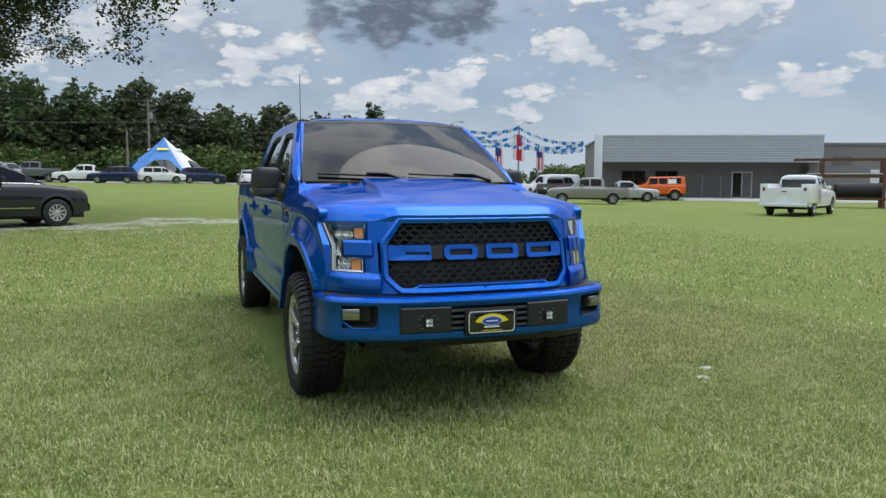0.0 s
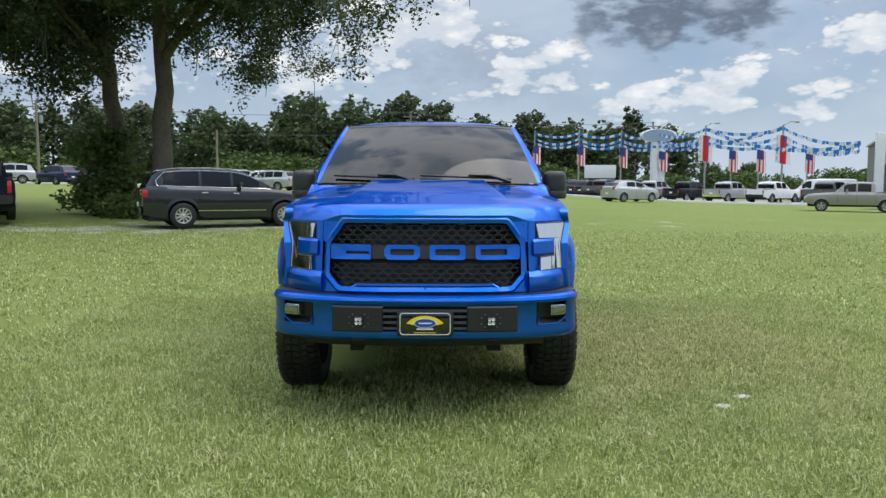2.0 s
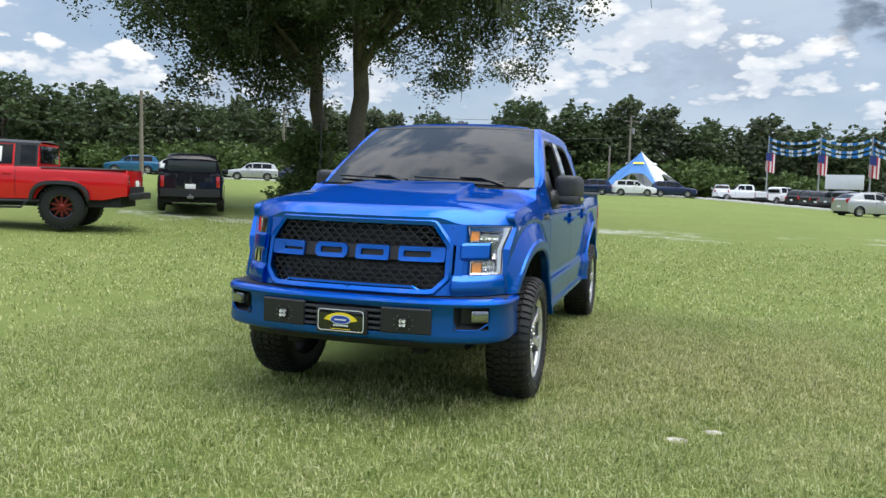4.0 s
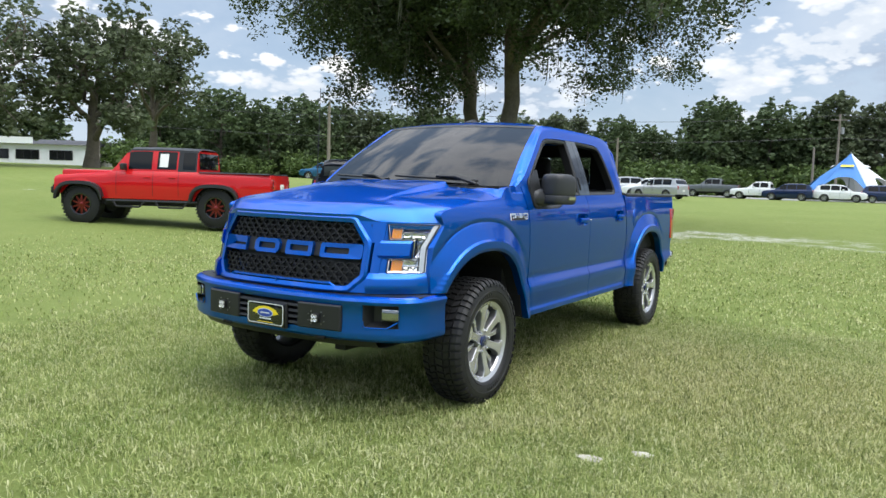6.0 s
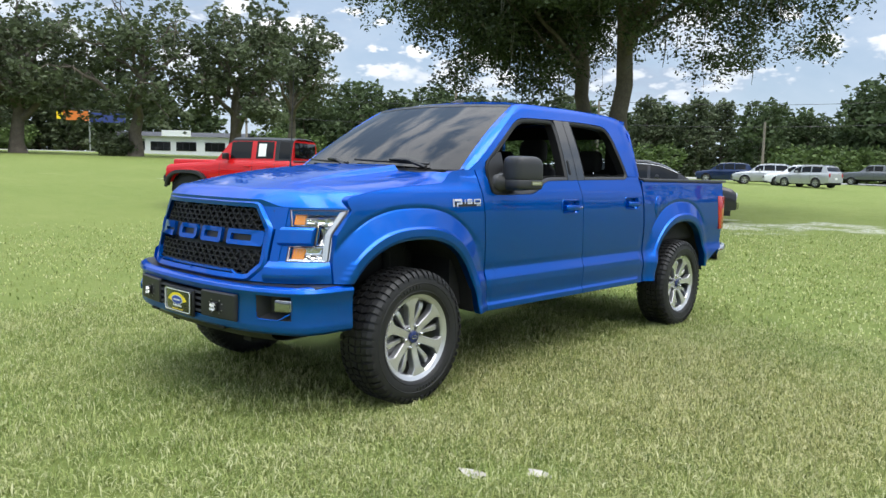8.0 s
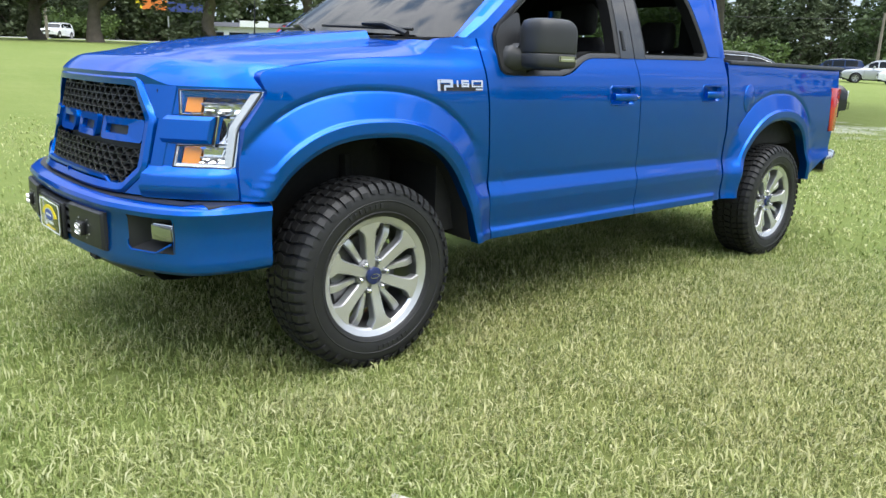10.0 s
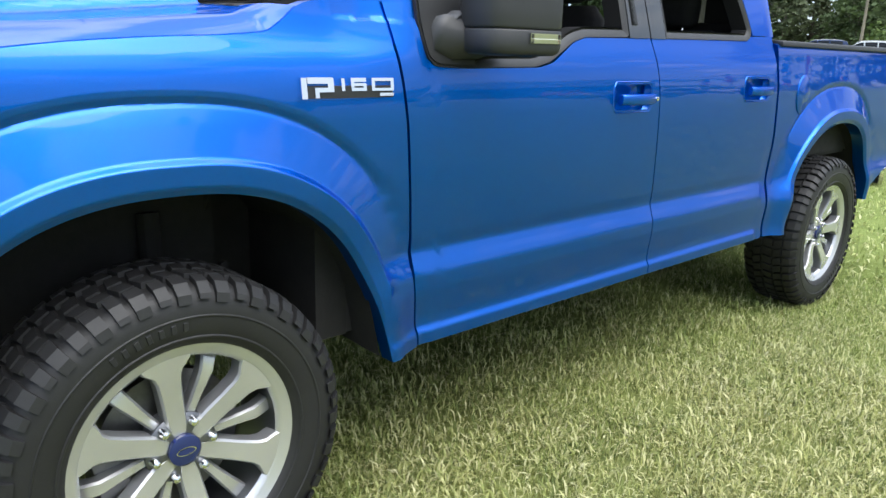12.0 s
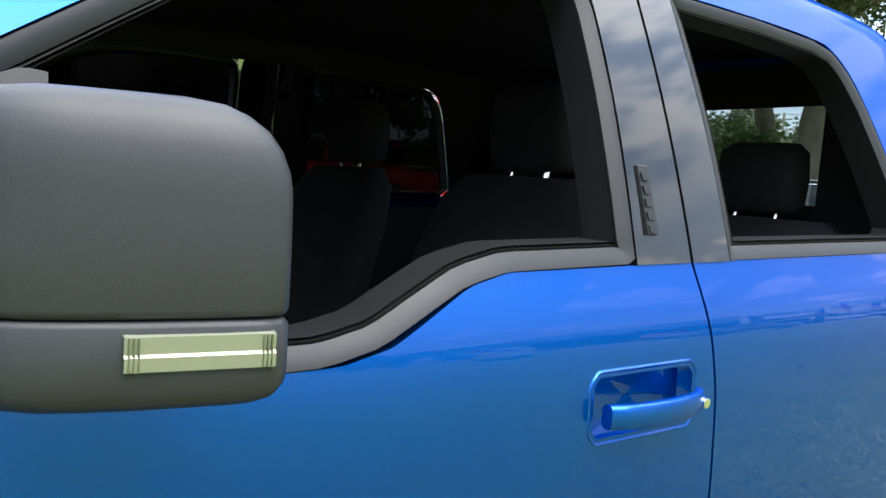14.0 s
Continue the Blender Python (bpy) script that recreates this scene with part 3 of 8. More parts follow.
def hood_point(u, v):
    x = 0.905 * u
    front = yF(x) + 0.06 * (1.2 - 0.95) / 0.25 - 0.012
    back = 0.345 + 0.05 * u * u
    y = lerp(front, back, v)
    xe = min(0.905, side_x(max(y, -0.55), straight(FENDER_TOP, max(y, -0.55))) - 0.004)
    x = x * xe / 0.905
    s = abs(u)
    edge = along(FENDER_TOP, max(y, -0.555)) + 0.002
    if y > 0.3:
        edge = min(edge, 1.395)
    z = along(HOOD_C, y) - (along(HOOD_C, y) - edge) * s ** 4.2
    ridge = lerp(0.50, 0.42, smooth(-0.6, 0.35, y))
    dome = smooth(ridge + 0.035, ridge, abs(x)) * smooth(-0.66, 0.05, y)
    z += 0.026 * dome - 0.012 * smooth(ridge, ridge + 0.05, abs(x)) * smooth(0.80, 0.62, abs(x)) * smooth(-0.5, 0.0, y)
    lip = lerp(1.207, 1.168, smooth(0.5, 0.66, abs(x)))
    d = min(1.0, (y - front) / 0.10)
    z = lip + (z - lip) * (1 - (1 - d) ** 2.2)
    return (x, y, z)


us = [-1 + 2 * i / 180 for i in range(181)]
vs = [0, 0.006, 0.014, 0.025, 0.04, 0.06, 0.08] + steps(0.1, 1.0, 44)
hood = part("hood", skirted([[hood_point(u, v) for v in vs] for u in us], (0, 0.004, -0.04)), BLUE, truck)
part("cowl", grid([[(x, 0.355 + 0.05 * (x / 0.9) ** 2 + t, 1.392 + 0.018 * t / 0.16 - 0.02 * (abs(x) / 0.86) ** 4) for t in steps(-0.02, 0.2, 6)] for x in steps(-0.86, 0.86, 40)]), BLACK_PLASTIC, truck)
for side in (-1, 1):
    for k in range(6):
        x = side * (0.12 + 0.09 * k)
        part("cowl_slot", box(x - 0.032, x + 0.032, 0.375, 0.40, 1.398, 1.408, 0.003), BLACK_SATIN, hood)


# windscreen, roof, pillars
def glass_point(u, v, out=0.0):
    w = lerp(0.855, 0.70, v)
    x = u * w
    yb, zb = 0.375 + 0.165 * u * u, 1.405
    yt, zt = 1.155 + 0.125 * u * u, 1.912 - 0.014 * u * u
    y = lerp(yb, yt, v) - 0.018 * math.sin(math.pi * v)
    z = lerp(zb, zt, v) + 0.014 * math.sin(math.pi * v)
    return (x, y - out * 0.55, z + out * 0.83)


windscreen = part("windscreen", grid([[glass_point(u, v) for v in steps(0, 1, 18)] for u in steps(-1, 1, 28)]), WINDSCREEN, truck, "dark tinted windscreen")
windscreen.visible_shadow = False
part("windscreen_band", grid([[glass_point(u, v, 0.002) for v in steps(0.955, 1.0, 3)] for u in steps(-1, 1, 28)]), BLACK_SATIN, truck)
ROOF_E = [(1.28, 1.898), (1.5, 1.906), (2.2, 1.910), (2.6, 1.902), (2.8, 1.885), (2.87, 1.86)]


def roof_point(u, v):
    w = 0.705
    y0 = 1.155 + 0.125 * u * u
    y = lerp(y0, 2.885 - 0.03 * u * u, v)
    edge = along(ROOF_E, y)
    crown = along([(1.15, 0.012), (1.3, 0.030), (1.6, 0.044), (2.2, 0.052), (2.6, 0.046), (2.88, 0.03)], y)
    z = edge + crown * (1 - abs(u) ** 2.6) + 0.012 * smooth(0.93, 0.8, abs(u)) * smooth(1.25, 1.4, y)
    return (u * w, y, z)


roof = part("roof", skirted([[roof_point(u, v) for v in steps(0, 1, 40)] for u in steps(-1, 1, 40)], (0, 0, -0.03)), BLUE, truck)
OUT_C = [(0.575, 1.405), (0.70, 1.49), (0.85, 1.592), (1.0, 1.694), (1.15, 1.797), (1.25, 1.862), (1.34, 1.896), (1.5, 1.906), (1.8, 1.908), (2.1, 1.909), (2.4, 1.906), (2.6, 1.900), (2.74, 1.886), (2.80, 1.86), (2.835, 1.80), (2.86, 1.65), (2.878, 1.50), (2.888, 1.39)]
IN_C = [(0.665, 1.405), (0.745, 1.458), (0.875, 1.548), (1.0, 1.634), (1.10, 1.702), (1.185, 1.758), (1.27, 1.792), (1.42, 1.805), (1.75, 1.812), (2.05, 1.815), (2.28, 1.812), (2.42, 1.804), (2.47, 1.788), (2.515, 1.75), (2.556, 1.68), (2.615, 1.54), (2.65, 1.45), (2.668, 1.39)]


def fine(curve, n):
    t = list(range(len(curve)))
    a, b = [(i, p[0]) for i, p in zip(t, curve)], [(i, p[1]) for i, p in zip(t, curve)]
    return [(along(a, k), along(b, k)) for k in steps(0, len(curve) - 1, n)]


out_f, in_f = fine(OUT_C, 90), fine(IN_C, 90)
rows_ = []
for (oy, oz), (iy, iz) in zip(out_f, in_f):
    row = [(side_x(lerp(iy, oy, t), lerp(iz, oz, t)) - (0.02 if t == 0 else 0), lerp(iy, oy, t), lerp(iz, oz, t)) for t in (0, 0.03, 0.3, 0.6, 0.9)]
    row.append((side_x(oy, oz) - 0.006, oy, oz))
    g = smooth(1.2, 1.34, oy)
    if oy < 1.34:
        v = min(1, max(0, (oz - 1.405) / 0.49))
        e = Vector(glass_point(1, v))
    else:
        e = Vector((0.705, oy, along(ROOF_E, oy))) if oz > 1.85 else Vector((0.74, 2.895, oz))
    row.append(tuple(Vector(row[-1]).lerp(e, 0.5) + Vector((0.006, -0.008 * (1 - g), 0.006))))
    row.append(tuple(e))
    rows_.append(row)
cab_sides = pair("cab_side", grid(rows_, flip=True), BLUE, truck)

# the corner where pillar, fender and door meet, closed from behind
pair("pillar_base", grid([[(side_x(y, z) - 0.009, y, z) for z in steps(1.30, max(1.34, min(along(OUT_C, y), 1.47)), 8)] for y in steps(0.50, 0.76, 14)], flip=True), BLUE, truck)

# cab back wall with its rear window
part("cab_back", join(box(-0.90, 0.90, 2.86, 2.895, 0.75, 1.42), prism([(-0.60, 1.42), (-0.905, 1.42), (-0.80, 1.76), (-0.72, 1.86), (-0.60, 1.86)], 2.855, 2.888, "y"), prism([(0.60, 1.42), (0.905, 1.42), (0.80, 1.76), (0.72, 1.86), (0.60, 1.86)], 2.855, 2.888, "y"), box(-0.74, 0.74, 2.84, 2.885, 1.78, 1.88)), BLUE, truck)
rw = part("rear_window", box(-0.60, 0.60, 2.868, 2.874, 1.42, 1.78), REAR_GLASS, truck)
part("back_lining", join(box(-0.86, 0.86, 2.838, 2.8385, 0.75, 1.45), box(-0.598, 0.598, 2.830, 2.8385, 1.72, 1.84), prism([(-0.598, 1.45), (-0.86, 1.45), (-0.77, 1.74), (-0.70, 1.84), (-0.598, 1.84)], 2.826, 2.8385, "y"), prism([(0.598, 1.45), (0.86, 1.45), (0.77, 1.74), (0.70, 1.84), (0.598, 1.84)], 2.826, 2.8385, "y")), CABIN, truck)
rw.visible_shadow = False


# side glass seals and pillars
def ring(outer, inner, out=0.004, depth=0.025):
    rows = []
    for (oy, oz), (iy, iz) in zip(outer, inner):
        a = (side_x(oy, oz) - 0.006, oy, oz)
        b = (side_x(oy, oz) + out, lerp(oy, iy, 0.08), lerp(oz, iz, 0.08))
        c = (side_x(lerp(oy, iy, 0.5), lerp(oz, iz, 0.5)) + out * 0.6, lerp(oy, iy, 0.5), lerp(oz, iz, 0.5))
        d = (side_x(iy, iz) - 0.006, iy, iz)
        e = (side_x(iy, iz) - depth - 0.03, iy, iz)
        rows.append([a, b, c, d, e])
    return grid(rows, flip=False, close_u=True)


def loop_of(points, n):
    pts = points + [points[0]]
    seg = [math.dist(a, b) for a, b in zip(pts, pts[1:])]
    total, out = sum(seg), []
    for k in range(n):
        d = total * k / n
        i = 0
        while d > seg[i]:
            d -= seg[i]
            i += 1
        t = d / seg[i]
        out.append((lerp(pts[i][0], pts[i + 1][0], t), lerp(pts[i][1], pts[i + 1][1], t)))
    return out


def inset(points, d):
    """Move a loop (counter-clockwise in y, z) inwards by d."""
    n = len(points)
    out = []
    for i in range(n):
        a, b, c = Vector(points[i - 1]), Vector(points[i]), Vector(points[(i + 1) % n])
        e = ((b - a).normalized() + (c - b).normalized())
        e = e.normalized() if e.length > 1e-6 else (c - b).normalized()
        out.append((b[0] - e[1] * d, b[1] + e[0] * d))
    return out


F_WIN = [(0.741, 1.36), (0.757, 1.27), (0.784, 1.243), (0.9, 1.241), (1.2, 1.246), (1.27, 1.262), (1.335, 1.295), (1.40, 1.327), (1.47, 1.343), (1.722, 1.350), (1.722, 1.45), (1.720, 1.60), (1.712, 1.74), (1.700, 1.788), (1.668, 1.807), (1.42, 1.805), (1.27, 1.792), (1.185, 1.758), (1.10, 1.702), (1.0, 1.634), (0.875, 1.548), (0.785, 1.485), (0.743, 1.43)]
R_WIN = [(1.960, 1.353), (2.3, 1.359), (2.61, 1.364), (2.645, 1.378), (2.66, 1.41), (2.648, 1.45), (2.613, 1.54), (2.555, 1.68), (2.512, 1.75), (2.468, 1.788), (2.40, 1.804), (2.2, 1.813), (1.918, 1.814), (1.928, 1.72), (1.944, 1.58)]
fl, rl = loop_of(F_WIN, 110), loop_of(R_WIN, 90)
f_in, r_in = inset(fl, 0.026), inset(rl, 0.024)
pair("front_window_seal", ring(fl, f_in), BLACK_PLASTIC, front_doors[0])[1].parent = front_doors[1]
pair("rear_window_seal", ring(rl, r_in), BLACK_PLASTIC, rear_doors[0])[1].parent = rear_doors[1]
# ribbed rubber channel inside the seals
for lp, doors in ((f_in, front_doors), (r_in, rear_doors)):
    for k, (d0, d1, o) in enumerate(((0.0005, 0.004, -0.012), (0.0045, 0.008, -0.020))):
        channel = ring(inset(lp, d0), inset(lp, d1), o, 0.03 + 0.01 * k)
        pair("glass_channel", channel, BLACK_SATIN, doors[0])[1].parent = doors[1]


def flat_patch(curve_a, curve_b, n, m, out):
    A, B = fine(curve_a, n), fine(curve_b, n)
    return [[(side_x(lerp(a[0], b[0], t), lerp(a[1], b[1], t)) + out, lerp(a[0], b[0], t), lerp(a[1], b[1], t)) for t in steps(0, 1, m)] for a, b in zip(A, B)]


pb_f = skirted(flat_patch([(1.724, 1.35), (1.724, 1.45), (1.722, 1.60), (1.714, 1.74), (1.702, 1.812)], [(1.853, 1.352), (1.847, 1.45), (1.838, 1.6), (1.827, 1.74), (1.821, 1.812)], 14, 4, 0.005), (-0.05, 0, 0), flip=False)
pb_r = skirted(flat_patch([(1.860, 1.352), (1.854, 1.45), (1.845, 1.6), (1.834, 1.74), (1.828, 1.812)], [(1.958, 1.353), (1.952, 1.45), (1.942, 1.58), (1.926, 1.72), (1.916, 1.814)], 14, 4, 0.005), (-0.05, 0, 0), flip=False)
for vf, doors in ((pb_f, front_doors), (pb_r, rear_doors)):
    part("pillar_trim", vf, BLACK_GLOSS, doors[0], "gloss black pillar trim")
    part("pillar_trim", mirrored(vf), BLACK_GLOSS, doors[1], "gloss black pillar trim")
def side_box(y0, y1, z0, z1, out0, out1, slant=0.0):
    pts = [(y0, z0), (y1, z0), (y1 + slant, z1), (y0 + slant, z1)]
    v = [(side_x(y, z) + out0, y, z) for y, z in pts] + [(side_x(y, z) + out1, lerp(y, (y0 + y1 + slant) / 2, 0.04), lerp(z, (z0 + z1) / 2, 0.04)) for y, z in pts]
    return v, [(3, 2, 1, 0), (4, 5, 6, 7), (0, 1, 5, 4), (1, 2, 6, 5), (2, 3, 7, 6), (3, 0, 4, 7)]


keypad = part("door_keypad", side_box(1.750, 1.775, 1.394, 1.502, 0.004, 0.010, -0.004), BLACK_PLASTIC, front_doors[0], smooth=None)
for k in range(5):
    z = 1.398 + 0.02 * k
    y = 1.7615 - 0.03 * (z - 1.392)
    part("key_button", side_box(y - 0.007, y + 0.007, z, z + 0.012, 0.009, 0.0125, -0.002), BLACK_SATIN, keypad, smooth=None)
# mirror foot
sail = skirted(flat_patch([(0.750, 1.37), (0.760, 1.29), (0.782, 1.26), (0.83, 1.252), (0.93, 1.252)], [(0.752, 1.42), (0.79, 1.47), (0.85, 1.505), (0.912, 1.538), (0.935, 1.536)], 16, 8, 0.008), (-0.03, 0, 0), flip=False)
sails = (part("mirror_foot", sail, BLACK_PLASTIC, front_doors[0]), part("mirror_foot", mirrored(sail), BLACK_PLASTIC, front_doors[1]))
# passenger side glass stays shut
for loop, door in ((f_in, front_doors[1]), (r_in, rear_doors[1])):
    vv = [(-(side_x(y, z) - 0.022), y, z) for y, z in loop]
    ob = part("window_glass", (vv, [tuple(range(len(vv)))]), TINT, door, smooth=None)
    ob.visible_shadow = False

# closed tinted windows on the passenger side
for lp, doors in ((f_in, front_doors), (r_in, rear_doors)):
    c = (sum(p[0] for p in lp) / len(lp), sum(p[1] for p in lp) / len(lp))
    rows = [[(side_x(lerp(c[0], y, t), lerp(c[1], z, t)) - 0.022, lerp(c[0], y, t), lerp(c[1], z, t)) for t in (0.001, 0.5, 1.0)] for y, z in lp]
    g = part("window_glass", mirrored(grid(rows, close_u=True)), TINT, doors[1], "closed dark tinted window")
    g.visible_shadow = False

# front end: filler panels between grille and lamps, valance, lamps
def face_patch(xs, zs, outf, keep=None, d=0.05):
    P = [[fascia(x, z, outf(x, z)) for z in zs] for x in xs]
    return skirted(P, (0, d, 0), flip=False)


filler = join(
    face_patch(steps(0.628, 0.672, 5), steps(0.865, 1.166, 16), lambda x, z: 0.004),
    face_patch(steps(0.668, 0.690, 3), steps(1.062, 1.15, 6), lambda x, z: -0.012 * smooth(0.668, 0.69, x)),
    face_patch(steps(0.668, 0.700, 3), steps(0.865, 0.952, 6), lambda x, z: -0.012 * smooth(0.668, 0.70, x)),
    face_patch(steps(0.660, 0.802, 10), [0.956, 0.962, 0.972, 1.008, 1.044, 1.052, 1.058], lambda x, z: 0.006 + 0.016 * smooth(0.956, 0.972, z) * smooth(1.058, 1.044, z)))
pair("lamp_filler", filler, BLUE, truck)


def grille_edge(z):
    """Half width of the grille surround at height z."""
    return straight([(0.748, 0.528), (0.838, 0.615), (1.052, 0.612), (1.196, 0.505)], z)


for name, z0, z1 in (("upper_corner", 1.044, 1.168), ("lower_corner", 0.750, 0.868)):
    pair(name, skirted([[fascia(lerp(grille_edge(z) - 0.008, 0.634, u), z, 0.0) for z in steps(z0, z1, 8)] for u in steps(0, 1, 4)], (0, 0.05, 0), flip=False), BLUE, truck)



def valance_out(x, z):
    return lerp(0.0, 0.035, smooth(0.868, 0.835, z)) - 0.02 * smooth(0.79, 0.748, z)


valance = face_patch(steps(0.628, 0.907, 24), [0.748, 0.752, 0.765, 0.785, 0.80, 0.815, 0.828, 0.838, 0.85, 0.868], lambda x, z: valance_out(x, z) * (1 - 0.75 * smooth(0.82, 0.907, x)))
pair("valance", valance, BLUE, truck)

# headlamps, shaped like a clamp round the filler's tab
def lamp_outer(z):
    return straight([(0.863, 0.893), (0.875, 0.900), (1.0, 0.905), (1.04, 0.910), (1.135, 0.936), (1.158, 0.938)], z)


def lamp_inner(z):
    return straight([(0.863, 0.702), (0.95, 0.702), (0.9501, 0.806), (1.0599, 0.806), (1.06, 0.692), (1.158, 0.674)], z)


def lamp_edge(z):
    """Where the fender's edge ends the lamp."""
    return straight([(0.863, 0.867), (1.02, 0.861), (1.04, 0.867), (1.155, 0.899)], z)


def lamp_strip(z0, z1, nx, nz, out, squeeze=0.0):
    P = []
    for z in steps(z0, z1, nz):
        a, b = lamp_inner(z) + squeeze, lamp_outer(z) - squeeze
        P.append([fascia(x, z, out) for x in steps(a, b, nx)])
    return P


lamp_shapes = ((0.866, 0.949), (0.951, 1.059), (1.061, 1.156))
back = join(*[grid(lamp_strip(a, b, 16, 6, -0.05)) for a, b in lamp_shapes])
lens = [grid(lamp_strip(a, b, 16, 6, -0.001)) for a, b in lamp_shapes]


def rim_bars(points, r, out):
    return tube([fascia(x, z, out) for x, z in points], r, 6)


rim_path = [(0.706, 0.867), (0.706, 0.947), (0.806, 0.951), (0.806, 1.058), (0.697, 1.063), (0.680, 1.153), (0.75, 1.155), (0.85, 1.155), (0.896, 1.154), (0.893, 1.135), (0.866, 1.04), (0.860, 1.0), (0.864, 0.875), (0.856, 0.867), (0.78, 0.867), (0.706, 0.867)]
lamps = []
for side in (0, 1):
    flip = mirrored if side else (lambda vf: vf)
    lamp = part("headlamp", flip(back), LAMP_CHROME, truck, "clear headlamp with chrome reflectors and amber markers")
    part("bezel", flip(rim_bars(rim_path, 0.006, -0.006)), CHROME, lamp)
    for x0, x1, z0, z1 in ((0.694, 0.734, 1.072, 1.146), (0.714, 0.758, 0.876, 0.940)):
        part("amber_marker", flip(join(*[grid([[fascia(lerp(x0, x1, t) + 0.0, z, -0.022 - 0.012 * t) for t in steps(0, 1, 5)] for z in steps(z0, z1, 4)])])), AMBER, lamp, "amber marker reflector")
    part("outer_bezel", flip(grid([[fascia(lamp_edge(z) - w, z, o) for w, o in ((0.029, -0.026), (0.026, -0.004), (0.006, 0.002), (0.003, -0.012))] for z in steps(0.868, 1.154, 24)])), BRIGHT_TRIM, lamp, "bright silver outer bezel")
    part("lower_bezel", flip(grid([[fascia(x, 0.867 + w, o) for w, o in ((0.015, -0.026), (0.013, -0.006), (0.003, -0.002), (0.001, -0.012))] for x in steps(0.708, 0.846, 12)])), BRIGHT_TRIM, lamp)
    for x0, x1, z0, z1 in ((0.740, 0.866, 1.064, 1.106), (0.740, 0.880, 1.110, 1.152), (0.762, 0.842, 0.884, 0.944), (0.810, 0.842, 0.958, 1.052)):
        bowl = [[fascia(lerp(x0, x1, u), lerp(z0, z1, v), -0.046 + 0.026 * (2 * v - 1) ** 2 + 0.006 * math.sin(19 * u + 2.1 * v) + 0.010 * u) for v in steps(0, 1, 7)] for u in steps(0, 1, 22)]
        part("reflector", flip(grid(bowl)), LAMP_CHROME, lamp, smooth=12)
    # black tube added in place of the thin shaded gap round the lamp
    part("lamp_gasket", flip(rim_bars(rim_path, 0.0035, 0.0015)), BLACK_SATIN, lamp)
    part("projector", flip(moved(revolve([(0.0, 0.040), (-0.015, 0.038), (-0.022, 0.03), (-0.03, 0.016), (-0.032, 0.0005)], 20, "y"), pose(0.855, yF(0.855) + 0.075, 1.005))), LED_WHITE, lamp)
    part("reflector_step", flip(join(*[tube([fascia(0.775 + 0.022 * k, 0.876, -0.018), fascia(0.775 + 0.022 * k, 0.936, -0.034)], 0.005, 6) for k in (2,)])), CHROME, lamp)
    part("lamp_divider", flip(tube([fascia(0.75, 1.105, -0.014), fascia(0.92, 1.10, -0.014)], 0.0045, 6)), ALLOY_GREY, lamp)
    part("lamp_divider", flip(tube([fascia(0.77, 0.905, -0.014), fascia(0.885, 0.905, -0.014)], 0.0045, 6)), ALLOY_GREY, lamp)
    for piece in lens:
        glass = part("lens", flip(piece), CLEAR, lamp, "clear lens")
        glass.visible_shadow = False

# grille
def octagon(k):
    return [(-0.505 + k * 0.45, 1.196 - k), (-0.612 + k, 1.052 - 0.45 * k), (-0.615 + k, 0.838 + 0.45 * k), (-0.528 + k * 0.45, 0.748 + k), (0.528 - k * 0.45, 0.748 + k), (0.615 - k, 0.838 + 0.45 * k), (0.612 - k, 1.052 - 0.45 * k), (0.505 - k * 0.45, 1.196 - k)]


grille = thing("grille", "", "")
grille.parent = truck
del_keys = [k for k in ("label", "category", "group") if k in grille]
for k in del_keys:
    del grille[k]
g_rows = []
o_, m_, i_ = (loop_of(octagon(k), 96) for k in (0.0, 0.012, 0.036))
for a, b, c in zip(o_, m_, i_):
    g_rows.append([fascia(*a, -0.05), fascia(*a, 0.004), fascia(*b, 0.014), fascia(*c, 0.006), fascia(*c, -0.05)])
part("surround", grid(g_rows, close_u=True), BLUE, grille, "painted blue grille surround")
part("backing", grid([[fascia(x, z, -0.085) for z in steps(0.70, 1.20, 4)] for x in steps(-0.66, 0.66, 14)]), BLACK_SATIN, grille)
HEX_W, HEX_H = 0.063, 0.0290
hexes = {0: ([], []), 1: ([], [])}


def in_grille(x, z):
    zt = 1.158 if abs(x) < 0.495 else lerp(1.158, 1.035, (abs(x) - 0.495) / 0.082)
    zb = 0.788 if abs(x) < 0.50 else lerp(0.788, 0.86, (abs(x) - 0.50) / 0.078)
    return abs(x) < 0.578 and zb < z < zt


for row in range(14):
    z = 0.792 + row * HEX_H * 0.97
    if 0.925 < z < 1.045:
        continue
    for col in range(-10, 11):
        x = (col + (0.5 if row % 2 else 0)) * HEX_W
        if not in_grille(x, z):
            continue
        hexagon = [(-0.5, 0), (-0.27, 0.52), (0.27, 0.52), (0.5, 0), (0.27, -0.52), (-0.27, -0.52)]
        hex_v, hex_f = hexes[1 if z > 1 else 0]
        k = len(hex_v)
        for s, o in ((1.0, -0.022), (1.0, -0.014), (0.84, -0.014), (0.80, -0.035)):
            hex_v.extend(fascia(x + HEX_W * s * hx, z + HEX_H * s * hz, o) for hx, hz in hexagon)
        for a in range(6):
            b = (a + 1) % 6
            for l in range(3):
                hex_f.append((k + 6 * l + a, k + 6 * l + b, k + 6 * (l + 1) + b, k + 6 * (l + 1) + a))
for vf in hexes.values():
    part("honeycomb", vf, BLACK_SATIN, grille, "black honeycomb mesh", smooth=None)


def face_ring(outer, inner, o0, o1):
    rows = []
    for a, b in zip(outer, inner):
        rows.append([fascia(*a, o0), fascia(*a, o1), fascia(*b, o1 - 0.002), fascia(*b, o0 - 0.01)])
    return grid(rows, close_u=True)


